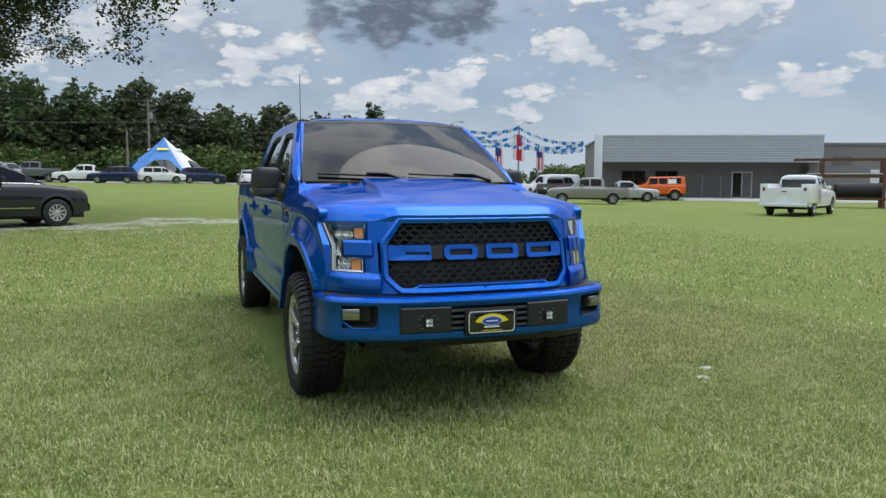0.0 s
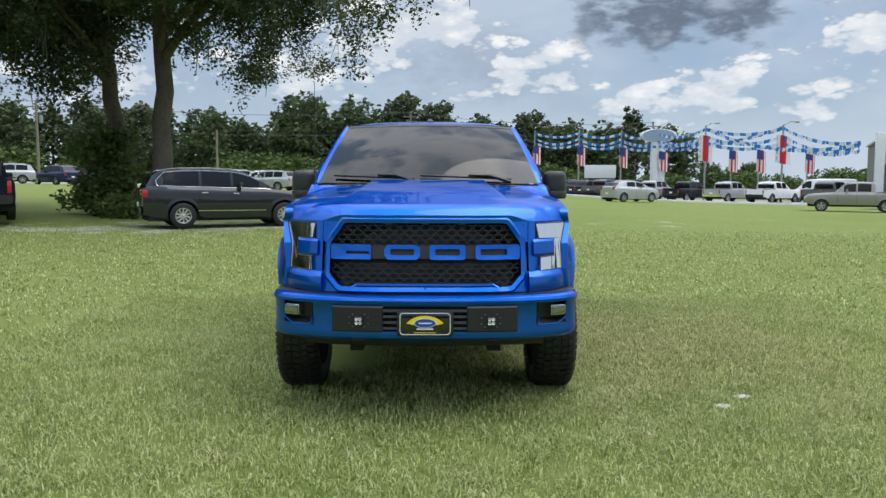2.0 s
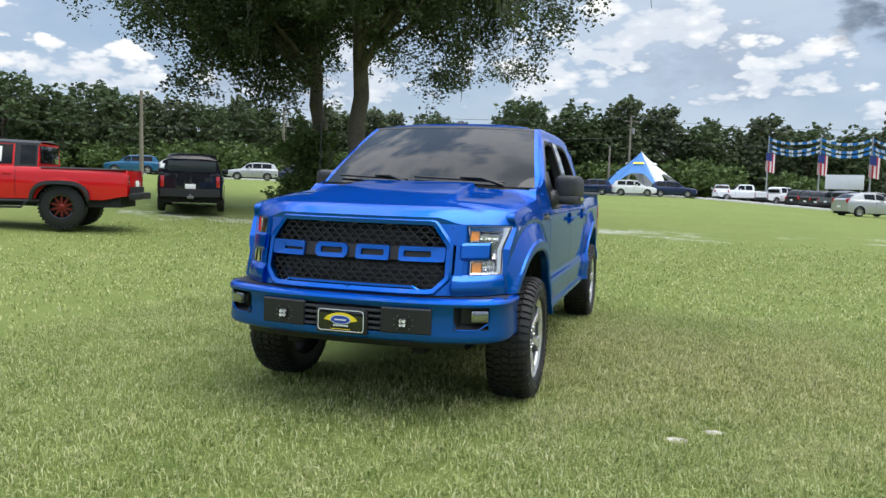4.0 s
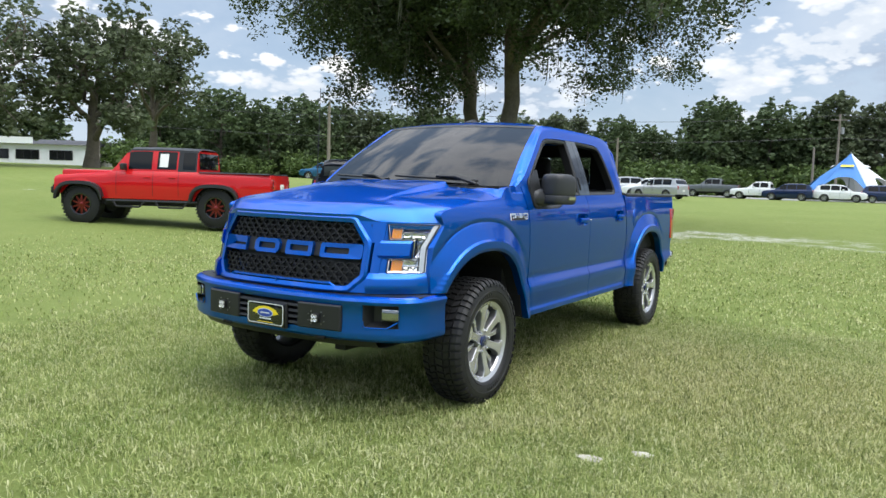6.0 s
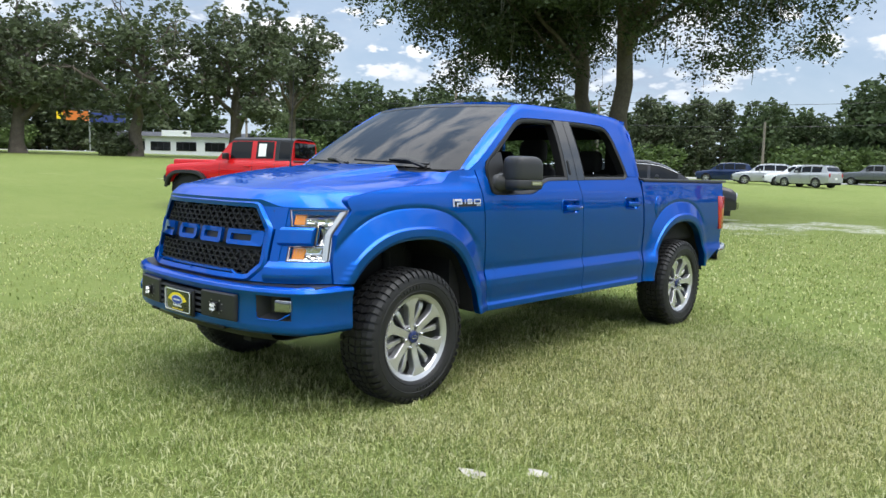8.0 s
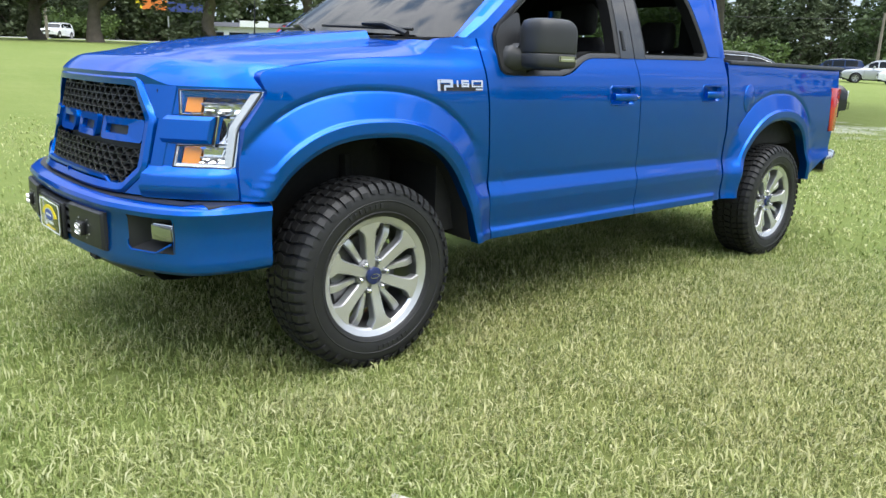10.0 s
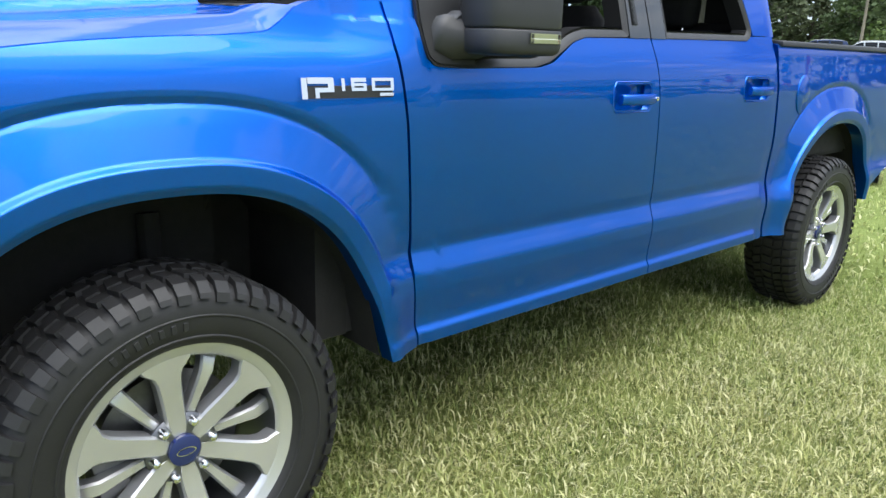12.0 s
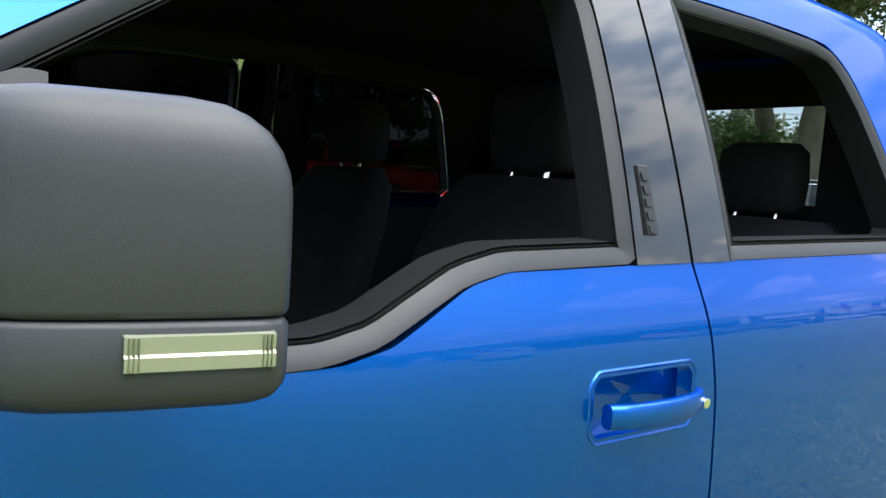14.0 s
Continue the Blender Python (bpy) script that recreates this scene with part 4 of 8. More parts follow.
def block(x0, x1, z0, z1, c):
    return [(x0 + c, z1), (x0, z1 - c), (x0, z0 + c), (x0 + c, z0), (x1 - c, z0), (x1, z0 + c), (x1, z1 - c), (x1 - c, z1)]


part("bar_block", join(face_ring(loop_of(block(-0.572, -0.325, 0.944, 1.032, 0.004), 48), loop_of(block(-0.475, -0.335, 0.976, 0.992, 0.002), 48), -0.03, 0.003)), BLUE, grille, "raised blue block on the grille bar")
for x0, x1, c, k in ((-0.245, -0.030, 0.022, 0.036), (0.025, 0.240, 0.010, 0.034), (0.300, 0.572, 0.008, 0.030)):
    outer_, inner_ = loop_of(block(x0, x1, 0.944, 1.032, c), 48), loop_of(block(x0 + k, x1 - k - (0.05 if x1 > 0.5 else 0), 0.970, 1.006, 0.004), 48)
    part("bar_block", face_ring(outer_, inner_, -0.03, 0.003), BLUE, grille, "raised blue block on the grille bar")
part("bar_rail", join(*[grid([[fascia(x, z, -0.018) for z in (0.948, 1.028)] for x in steps(-0.575, 0.575, 24)])]), BLACK_SATIN, grille)
low = join(
    *[grid([[fascia(x, z, o) for z, o in ((z0, -0.03), (z0, 0.006), (z1, 0.006), (z1, -0.03))] for x in steps(-w, w, 24)]) for z0, z1, w in ((0.792, 0.804, 0.40), (0.756, 0.770, 0.46))],
    *[tube([fascia(s * 0.40, 0.798, 0.0), fascia(s * 0.475, 0.760, 0.0)], 0.008, 6) for s in (-1, 1)],
    prism([(-0.007, 0.765), (0.007, 0.765), (0.007, 0.796), (-0.007, 0.796)], yF(0) - 0.052, yF(0) - 0.02, "y"))
part("lower_insert", low, BLUE, grille)
for x in (-0.22, 0.0, 0.22):
    part("marker_lamp", box(x - 0.018, x + 0.018, yF(x) + 0.045, yF(x) + 0.06, 1.150, 1.160, 0.002), BLACK_PLASTIC, grille)

# front bumper
B_PLAN = [(0, -0.992), (0.25, -0.984), (0.5, -0.958), (0.6, -0.934), (0.75, -0.878), (0.86, -0.812), (0.925, -0.735), (0.953, -0.63), (0.962, -0.45)]
b_t = fine(B_PLAN, 81)


def yB(x):
    return straight(b_t, abs(x)) if abs(x) < 0.953 else -0.63


B_PROF = [(0.700, 0.11), (0.738, 0.10), (0.742, 0.055), (0.738, 0.02), (0.728, 0.003), (0.712, -0.004), (0.694, 0.0), (0.68, 0.008), (0.62, 0.010), (0.56, 0.008), (0.532, 0.006), (0.515, 0.004), (0.492, 0.008), (0.478, 0.022), (0.470, 0.05)]
plan_x = [0.0, 0.12, 0.245, 0.32, 0.40, 0.48, 0.548, 0.585, 0.62, 0.668, 0.70, 0.74, 0.78, 0.82, 0.858, 0.885, 0.905, 0.925, 0.94, 0.950, 0.956, 0.960, 0.962]
plan_full = []
for x in plan_x:
    if x <= 0.925:
        plan_full.append((x, straight(b_t, x)))
plan_full += [(0.940, -0.695), (0.950, -0.645), (0.9545, -0.61), (0.957, -0.55), (0.959, -0.50), (0.960, -0.455)]
bv, bf = [], []
nP = len(B_PROF)
for i, (x, y) in enumerate(plan_full):
    a, b = plan_full[max(i - 1, 0)], plan_full[min(i + 1, len(plan_full) - 1)]
    t = Vector((b[0] - a[0], b[1] - a[1])).normalized()
    nrm = Vector((t[1], -t[0]))
    if i == 0:
        nrm = Vector((0, -1))
    for z, d in B_PROF:
        bv.append((x - nrm[0] * d, y - nrm[1] * d, z))
for i in range(len(plan_full) - 1):
    xm = (plan_full[i][0] + plan_full[i + 1][0]) / 2
    for j in range(nP - 1):
        zm = (B_PROF[j][0] + B_PROF[j + 1][0]) / 2
        if 0.532 < zm < 0.68 and xm < 0.245:
            continue
        if 0.56 < zm < 0.694 and 0.668 < xm < 0.858:
            continue
        bf.append((i * nP + j, (i + 1) * nP + j, (i + 1) * nP + j + 1, i * nP + j + 1))
end = len(plan_full) - 1
bv.append((0.88, -0.46, 0.70)), bv.append((0.88, -0.46, 0.478))
bf.append(tuple([end * nP + j for j in range(nP)] + [len(bv) - 1, len(bv) - 2]))
bumper = part("front_bumper", both((bv, bf)), BLUE, truck, "painted blue front bumper")
# intake behind the plate
part("intake", join(box(-0.245, 0.245, -0.935, -0.925, 0.53, 0.68), *[prism([(-0.99, z), (-0.95, z + 0.006), (-0.945, z + 0.016), (-0.985, z + 0.014)], -0.245, 0.245, "x") for z in (0.545, 0.58, 0.615, 0.65)]), BLACK_PLASTIC, bumper)


def bump_patch(xs, zs, out, d=0.05):
    n, m = len(xs), len(zs)
    P = [[(x, yB(x) - out * (0.3 if i in (0, n - 1) or j in (0, m - 1) else 1), z) for j, z in enumerate(zs)] for i, x in enumerate(xs)]
    return skirted(P, (0, d, 0), flip=False)


for s in (1, -1):
    flip = (lambda vf: vf) if s > 0 else mirrored
    pod = part("lamp_pod", flip(bump_patch([0.246, 0.252] + steps(0.28, 0.52, 8) + [0.54, 0.547], [0.530, 0.538, 0.56, 0.61, 0.66, 0.675, 0.682], 0.014)), BLACK_PLASTIC, bumper, "black plastic lamp pod")
    lamp = part("led_lamp", flip(moved(box(-0.024, 0.024, -0.022, 0.0, -0.026, 0.026, 0.004), pose(0.387, yB(0.387) - 0.010, 0.598, 0, 0, 10))), BLACK_SATIN, pod)
    for dx in (-0.0105, 0.0105):
        for dz in (-0.0115, 0.0115):
            part("led", flip(moved(revolve([(0, 0.0005), (-0.004, 0.008), (-0.008, 0.0095), (-0.008, 0.0105), (0.0, 0.0105)], 10, "y"), pose(0.387 + dx, yB(0.387) - 0.032, 0.598 + dz, 0, 0, 10))), LED_WHITE, lamp)
    for dx, dz in ((-0.055, 0.018), (-0.055, -0.018), (0.055, 0.018), (0.055, -0.018), (-0.035, 0.036), (0.035, 0.036), (-0.035, -0.036), (0.035, -0.036)):
        part("bolt", flip(moved(revolve([(-0.004, 0.0005), (-0.004, 0.004), (0.002, 0.0045)], 8, "y"), pose(0.387 + dx, yB(0.387 + dx) - 0.014, 0.598 + dz))), STEEL, pod)
    # fog lamp in its recess
    x0, x1, z0, z1 = 0.668, 0.858, 0.56, 0.694
    yb0, yb1 = yB(x0) + 0.008, yB(x1) + 0.008
    recess = [[(x0, yb0, z0), (x1, yb1, z0), (x1, yb1, z1), (x0, yb0, z1)], [(x0 + 0.02, -0.82, z0 + 0.03), (x1 - 0.01, -0.755, z0 + 0.03), (x1 - 0.01, -0.755, z1 - 0.01), (x0 + 0.02, -0.82, z1 - 0.01)]]
    rv, rf = grid(recess, close_v=True)
    rf.append((4, 5, 6, 7))
    pocket = part("fog_pocket", flip((rv, rf)), BLACK_PLASTIC, bumper)
    part("pocket_lip", flip(tube([(x0 + 0.004, yB(x0) + 0.002, 0.60), (x0 + 0.006, yB(x0) + 0.002, 0.575), (0.69, yB(0.69), 0.562), (0.80, yB(0.80), 0.562), (0.855, yB(0.855), 0.60)], 0.0045, 6)), BLUE, pocket)
    fog = part("fog_lamp", flip(moved(box(-0.052, 0.052, -0.03, 0.02, -0.034, 0.034, 0.01), pose(0.795, -0.80, 0.638, 0, 0, 24))), CHROME, pocket, "clear fog lamp")
    part("fog_lens", flip(moved(box(-0.047, 0.047, -0.040, -0.03, -0.03, 0.03, 0.008), pose(0.795, -0.80, 0.638, 0, 0, 24))), FOG_LENS, fog)
    part("tow_hook", flip(join(tube([(0.36, -0.86, 0.484), (0.36, -0.955, 0.478), (0.42, -0.955, 0.478), (0.42, -0.86, 0.484)], 0.010, 8))), UNDER, truck)
    part("bumper_gap_trim", flip(box(0.70, 0.93, -0.70, -0.44, 0.715, 0.742, 0.004)), BLACK_PLASTIC, bumper)
part("air_dam", both(grid([[(x, yB(min(x, 0.9)) + d, z) for z, d in ((0.478, 0.045), (0.455, 0.06), (0.432, 0.085), (0.42, 0.16), (0.43, 0.5))] for x in steps(0, 0.72, 20)])), BLACK_PLASTIC, truck)
part("bumper_top_pad", grid([[(x, yB(x) + d, 0.742 + 0.001) for d in (0.045, 0.13)] for x in steps(-0.86, 0.86, 40)]), BLACK_PLASTIC, bumper)

# dealer plate: dark plate with a yellow arc, a blue oval and two pale bars in place of its wording
plate = part("licence_plate", box(-0.153, 0.157, -1.012, -1.004, 0.512, 0.655, 0.004), BLACK_GLOSS, bumper, "black dealer plate with yellow arc and blue oval")
PLATE_FRAME = shader("plate_border", (0.75, 0.77, 0.76), 0.4)
YELLOW = shader("plate_yellow", (0.85, 0.66, 0.02), 0.45)
PLATE_BLUE = shader("plate_blue", (0.02, 0.06, 0.36), 0.4)
b1, b2 = loop_of(block(-0.146, 0.150, 0.519, 0.648, 0.012), 64), loop_of(block(-0.142, 0.146, 0.523, 0.644, 0.010), 64)
part("plate_border", grid([[(a[0], -1.0125, a[1]), (a[0], -1.0150, a[1]), (b[0], -1.0150, b[1]), (b[0], -1.0125, b[1])] for a, b in zip(b1, b2)], close_u=True), PLATE_FRAME, plate)
arc = []
for k in range(25):
    a = radians(158 - 136 * k / 24)
    arc.append([(0.002 + r * 1.02 * math.cos(a), y, 0.560 + r * 0.62 * math.sin(a)) for r, y in ((0.072, -1.012), (0.072, -1.0150), (0.113, -1.0150), (0.113, -1.012))])
part("plate_arc", grid(arc), YELLOW, plate, "yellow arc")
oval = lambda rx, rz, y: [(0.002 + rx * math.cos(a), y, 0.588 + rz * math.sin(a)) for a in [2 * math.pi * k / 36 for k in range(36)]]
part("plate_oval_rim", (oval(0.066, 0.028, -1.0152) , [tuple(range(36))]), PLATE_FRAME, plate, smooth=None)
part("plate_oval", (oval(0.061, 0.024, -1.0165), [tuple(range(36))]), PLATE_BLUE, plate, smooth=None)
part("plate_bar", box(-0.036, 0.040, -1.0175, -1.0165, 0.584, 0.592, 0), PLATE_FRAME, plate)
part("plate_bar", box(-0.046, 0.050, -1.0150, -1.0118, 0.549, 0.557, 0), PLATE_FRAME, plate)
part("plate_bar", box(-0.062, 0.066, -1.0150, -1.0118, 0.530, 0.533, 0), YELLOW, plate)
part("plate_holder", box(-0.163, 0.167, -1.004, -0.985, 0.504, 0.663, 0.006), BLACK_PLASTIC, bumper)

# wheels
def by_facing(vf, axis=0, limit=0.75):
    """Material 0 for faces that look along +axis, 1 for the rest."""
    idx = []
    for f in vf[1]:
        a, b, c = (Vector(vf[0][i]) for i in (f[0], f[1], f[2]))
        n = (b - a).cross(c - a)
        n = n.normalized() if n.length > 1e-12 else Vector((0, 0, 1))
        idx.append(0 if n[axis] > limit else 1)
    return vf[0], vf[1], idx


def spoke(widths, face, depth):
    """A radial bar: (radius, half width) along +z, its face at x = face(radius)."""
    n = len(widths)
    rows = []
    for r, w in widths:
        x = face(r)
        rows.append([(x - depth, -w * 0.9, r), (x - 0.006, -w, r), (x, -w + 0.005, r), (x, w - 0.005, r), (x - 0.006, w, r), (x - depth, w * 0.9, r)])
    return grid(rows, flip=True)


def make_wheel(parent, at, tread=True):
    wheel = thing("wheel", "", "", at=at)
    wheel.parent = parent
    for k in ("label", "category"):
        if k in wheel:
            del wheel[k]
    tyre_p = [(-0.112, 0.255), (-0.128, 0.262), (-0.140, 0.30), (-0.139, 0.33), (-0.130, 0.356), (-0.112, 0.370), (-0.08, 0.375), (0.0, 0.377), (0.08, 0.375), (0.112, 0.370), (0.130, 0.356), (0.137, 0.338), (0.140, 0.325), (0.139, 0.298), (0.133, 0.275), (0.124, 0.262), (0.112, 0.257)]
    swell = lambda r: r if r < 0.255 else 0.262 + (r - 0.255) * (TYRE_R - 0.262) / 0.131
    tyre = part("tyre", revolve([(x, swell(r)) for x, r in tyre_p], 72), RUBBER, wheel, "black all-terrain tyre")
    tv, tf = [], []

    def lug(x0, x1, a0, a1, r0, r1, skew=0.0):
        k = len(tv)
        c = []
        for x, a, r in ((x0, a0, r0), (x1, a0 + skew, r0), (x1, a1 + skew, r0), (x0, a1, r0), (x0 + 0.002, a0 + 0.006, r1), (x1 - 0.002, a0 + skew + 0.006, r1), (x1 - 0.002, a1 + skew - 0.006, r1), (x0 + 0.002, a1 - 0.006, r1)):
            c.append((x, swell(r) * math.cos(a), swell(r) * math.sin(a)))
        tv.extend(c)
        tf.extend([(k + 4, k + 5, k + 6, k + 7), (k, k + 1, k + 5, k + 4), (k + 1, k + 2, k + 6, k + 5), (k + 2, k + 3, k + 7, k + 6), (k + 3, k, k + 4, k + 7)])

    n = 54
    for i in range(n):
        a = 2 * math.pi * i / n
        w = 2 * math.pi / n
        lug(-0.026, 0.024, a + 0.10 * w, a + 0.86 * w, 0.374, 0.386, 0.02)
        lug(0.032, 0.074, a + 0.3 * w, a + 1.1 * w, 0.373, 0.386, -0.025)
        lug(-0.076, -0.034, a + 0.5 * w, a + 1.3 * w, 0.373, 0.386, -0.025)
        for s in (1, -1):
            k = len(tv)
            b0, b1 = a + 0.12 * w, a + (0.80 if i % 2 else 0.70) * w
            deep = 0.345 if i % 2 else 0.352
            for b in (b0, b1):
                for x, r in ((0.082, 0.372), (0.082, 0.386), (0.116, 0.380), (0.1385, 0.362), (0.143, deep), (0.136, deep)):
                    tv.append((s * x, swell(r) * math.cos(b), swell(r) * math.sin(b)))
            for j in range(5):
                tf.append((k + j, k + j + 1, k + 7 + j, k + 6 + j))
            tf.append(tuple(k + j for j in range(6)))
            tf.append(tuple(k + 6 + j for j in range(5, -1, -1)))
    part("tread", (tv, tf), RUBBER, tyre, smooth=None)
    # faint raised ring and bars on the sidewall
    part("sidewall_ring", join(*[revolve([(x, swell(r)) for x, r in row], 72) for row in ([(0.1395, 0.316), (0.1422, 0.318), (0.1422, 0.320), (0.1395, 0.322)], [(0.134, 0.274), (0.1368, 0.277), (0.1368, 0.279), (0.1345, 0.281)])]), RUBBER, tyre)
    for k in range(14):
        a = k * 0.085 + (0 if k < 7 else math.pi - 0.6)
        part("sidewall_bar", moved(box(0.1365, 0.1422, -0.006, 0.006, 0.308, 0.330, 0.002), Matrix.Rotation(a, 4, "X")), RUBBER, tyre, smooth=None)
    rim = part("rim", join(revolve([(-0.112, 0.258), (-0.10, 0.245), (-0.06, 0.235), (0.05, 0.232), (0.098, 0.238), (0.102, 0.246)], 72)), ALLOY_GREY, wheel, "machined alloy rim with six broad spokes")
    part("rim_lip", revolve([(0.098, 0.234), (0.106, 0.238), (0.113, 0.248), (0.118, 0.264), (0.123, 0.2715), (0.119, 0.275), (0.110, 0.266)], 72), ALLOY, rim)
    face = lambda r: 0.086 + 0.024 * smooth(0.05, 0.25, r)
    broad = [(0.040, 0.020), (0.07, 0.025), (0.10, 0.0255), (0.15, 0.027), (0.188, 0.030), (0.206, 0.036), (0.226, 0.056), (0.247, 0.068)]
    slim = [(0.06, 0.017), (0.09, 0.013), (0.14, 0.0145), (0.19, 0.0180), (0.222, 0.0200), (0.236, 0.0205)]
    for i in range(6):
        turn = Matrix.Rotation(radians(60 * i + 9), 4, "X")
        part("spoke", by_facing(moved(spoke(broad, face, 0.05), turn)), [ALLOY, ALLOY_SIDE], rim, smooth=30)
        turn2 = Matrix.Rotation(radians(60 * i + 39), 4, "X")
        part("thin_spoke", by_facing(moved(spoke(slim, lambda r: face(r) - 0.020 - 0.022 * smooth(0.20, 0.236, r), 0.035), turn2)), [ALLOY, ALLOY_SIDE], rim, smooth=30)
        lugn = moved(revolve([(0.055, 0.012), (0.092, 0.0115), (0.101, 0.009), (0.104, 0.005), (0.105, 0.0005)], 12), Matrix.Rotation(radians(60 * i + 39), 4, "X") @ pose(0, 0, 0.070))
        part("lug_nut", lugn, CHROME, rim)
    part("hub_disc", revolve([(0.03, 0.088), (0.074, 0.086), (0.083, 0.075), (0.086, 0.045), (0.084, 0.0005)], 36), ALLOY_GREY, rim)
    cap = part("centre_cap", revolve([(0.08, 0.040), (0.096, 0.0385), (0.0985, 0.033), (0.0995, 0.0005)], 32), CAP_BLUE, rim, "dark blue centre cap with a silver oval")
    part("cap_oval", ([(0.1012, 0.024 * math.cos(a), 0.0105 * math.sin(a)) for a in [2 * math.pi * k / 28 for k in range(28)]], [tuple(range(28))]), CHROME, cap, smooth=None)
    part("cap_oval_field", ([(0.1022, 0.0205 * math.cos(a), 0.0078 * math.sin(a)) for a in [2 * math.pi * k / 28 for k in range(28)]], [tuple(range(28))]), CAP_BLUE, cap, smooth=None)
    part("brake_disc", revolve([(-0.02, 0.06), (-0.02, 0.172), (0.012, 0.172), (0.012, 0.06)], 40), STEEL, wheel)
    part("brake_caliper", moved(prism([(-0.07, 0.115), (0.07, 0.115), (0.085, 0.19), (-0.085, 0.19)], -0.05, 0.045, "x", 0.008), Matrix.Rotation(radians(100), 4, "X")), STEEL, wheel)
    return wheel


CAP_BLUE = shader("cap_blue", (0.008, 0.018, 0.10), 0.25, 0, Coat_Weight=1.0)
w_left = make_wheel(truck, pose(0.872, AXLE_F, HUB_Z))
wheel_poses = (pose(0.872, AXLE_R, HUB_Z, 24, 0, 0), pose(-0.872, AXLE_F, HUB_Z, 0, 0, 180), pose(-0.872, AXLE_R, HUB_Z, 40, 0, 180))
for m in wheel_poses:
    copy_thing(w_left, m)

# wheel housings and underside
for yc in (AXLE_F, AXLE_R):
    rows = []
    for k in range(41):
        a = math.pi * (0.02 + 0.96 * k / 40)
        cy, sz = math.cos(a), math.sin(a)
        e = 2 / 2.4
        y = yc + 0.565 * math.copysign(abs(cy) ** e, cy)
        z = ARCH_H + 0.632 * sz ** e
        z = max(z, 0.46)
        if yc < 1 and y < -0.45:
            y, z = max(y, -0.50), max(z, 0.47)
        rows.append([(0.50, y, z), (0.70, y, z + 0.01), (0.90, y, z), (side_x(y, z) - 0.035, y, z)])
    pair("wheel_liner", grid(rows), UNDER, truck)
    pair("inner_panel", box(0.44, 0.50, yc - 0.62, yc + 0.60, 0.47, 1.02), UNDER, truck)
    part("axle", join(tube([(-0.80, yc, HUB_Z), (0.80, yc, HUB_Z)], 0.045, 10), moved(revolve([(-0.13, 0.03), (-0.10, 0.10), (0.0, 0.14), (0.10, 0.10), (0.13, 0.03)], 16), pose(0.1 if yc > 1 else -0.22, yc, HUB_Z)), *[tube([(s * 0.52, yc - 0.05, 0.50), (s * 0.74, yc - 0.02, HUB_Z - 0.06)], 0.03, 8) for s in (-1, 1)], *[tube([(s * 0.60, yc + 0.09, 0.86), (s * 0.66, yc + 0.08, 0.36)], 0.032, 10) for s in (-1, 1)]), UNDER, truck)
    pair("suspension_arm", join(tube([(0.50, yc - 0.18, 0.62), (0.70, yc - 0.02, 0.66), (0.50, yc + 0.16, 0.62)], 0.022, 8), tube([(0.56, yc + 0.22, 0.70), (0.60, yc + 0.26, 0.90)], 0.012, 6)), UNDER, truck)
    part("strut_bolt", moved(revolve([(0, 0.0005), (0.0, 0.012), (-0.02, 0.012)], 8, "x"), pose(0.72, yc + 0.24, 0.72)), UNDER, truck)
part("underbody", box(-0.50, 0.50, -0.62, 4.62, 0.43, 0.56), UNDER, truck)
part("cab_underside", box(-0.92, 0.92, 0.66, 2.93, 0.458, 0.52), UNDER, truck)
part("engine_block", box(-0.60, 0.60, -0.74, 0.30, 0.52, 1.15), UNDER, truck)
for rx in (-0.42, 0.42):
    part("frame_rail", box(rx - 0.04, rx + 0.04, -0.80, 4.7, 0.38, 0.50), UNDER, truck)
part("firewall", box(-0.86, 0.86, 0.46, 0.56, 0.5, 1.40), UNDER, truck)
pair("rocker", grid([[(side_x(y, 0.455) - 0.004, y, 0.456), (0.955, y, 0.446), (0.90, y, 0.444), (0.86, y, 0.47)] for y in steps(0.745, 2.95, 24)], flip=True), BLUE, truck)

# mirrors
def loft(sections, flip=False):
    v, f = grid(sections, close_v=True, flip=flip)
    m = len(sections[0])
    n = len(sections)
    a, b = tuple(range(m)), tuple((n - 1) * m + i for i in range(m - 1, -1, -1))
    if flip:
        a, b = tuple(reversed(a)), tuple(reversed(b))
    return v, f + [tuple(reversed(a)), tuple(reversed(b))]


def softened(points, rounds=2):
    """Cut the corners of a closed loop."""
    for _ in range(rounds):
        points = [tuple(lerp(p[i], q[i], t) for i in (0, 1)) for p, q in zip(points, points[1:] + points[:1]) for t in (0.25, 0.75)]
    return points


MIRROR_PLAN = [(0.948, 1.05), (0.942, 0.905), (0.960, 0.866), (1.000, 0.850), (1.078, 0.850), (1.116, 0.870), (1.140, 0.935), (1.160, 1.040), (1.160, 1.068), (1.130, 1.070), (0.975, 1.068)]


def mirror_slices(rows):
    """Level slices of the mirror's plan: (z, share of its width, share of its depth, shift forwards)."""
    plan = softened(MIRROR_PLAN, 1)
    return [[(1.052 + (x - 1.052) * sx, 0.965 + (y - 0.965) * sy - dy, z) for x, y in plan] for z, sx, sy, dy in rows]


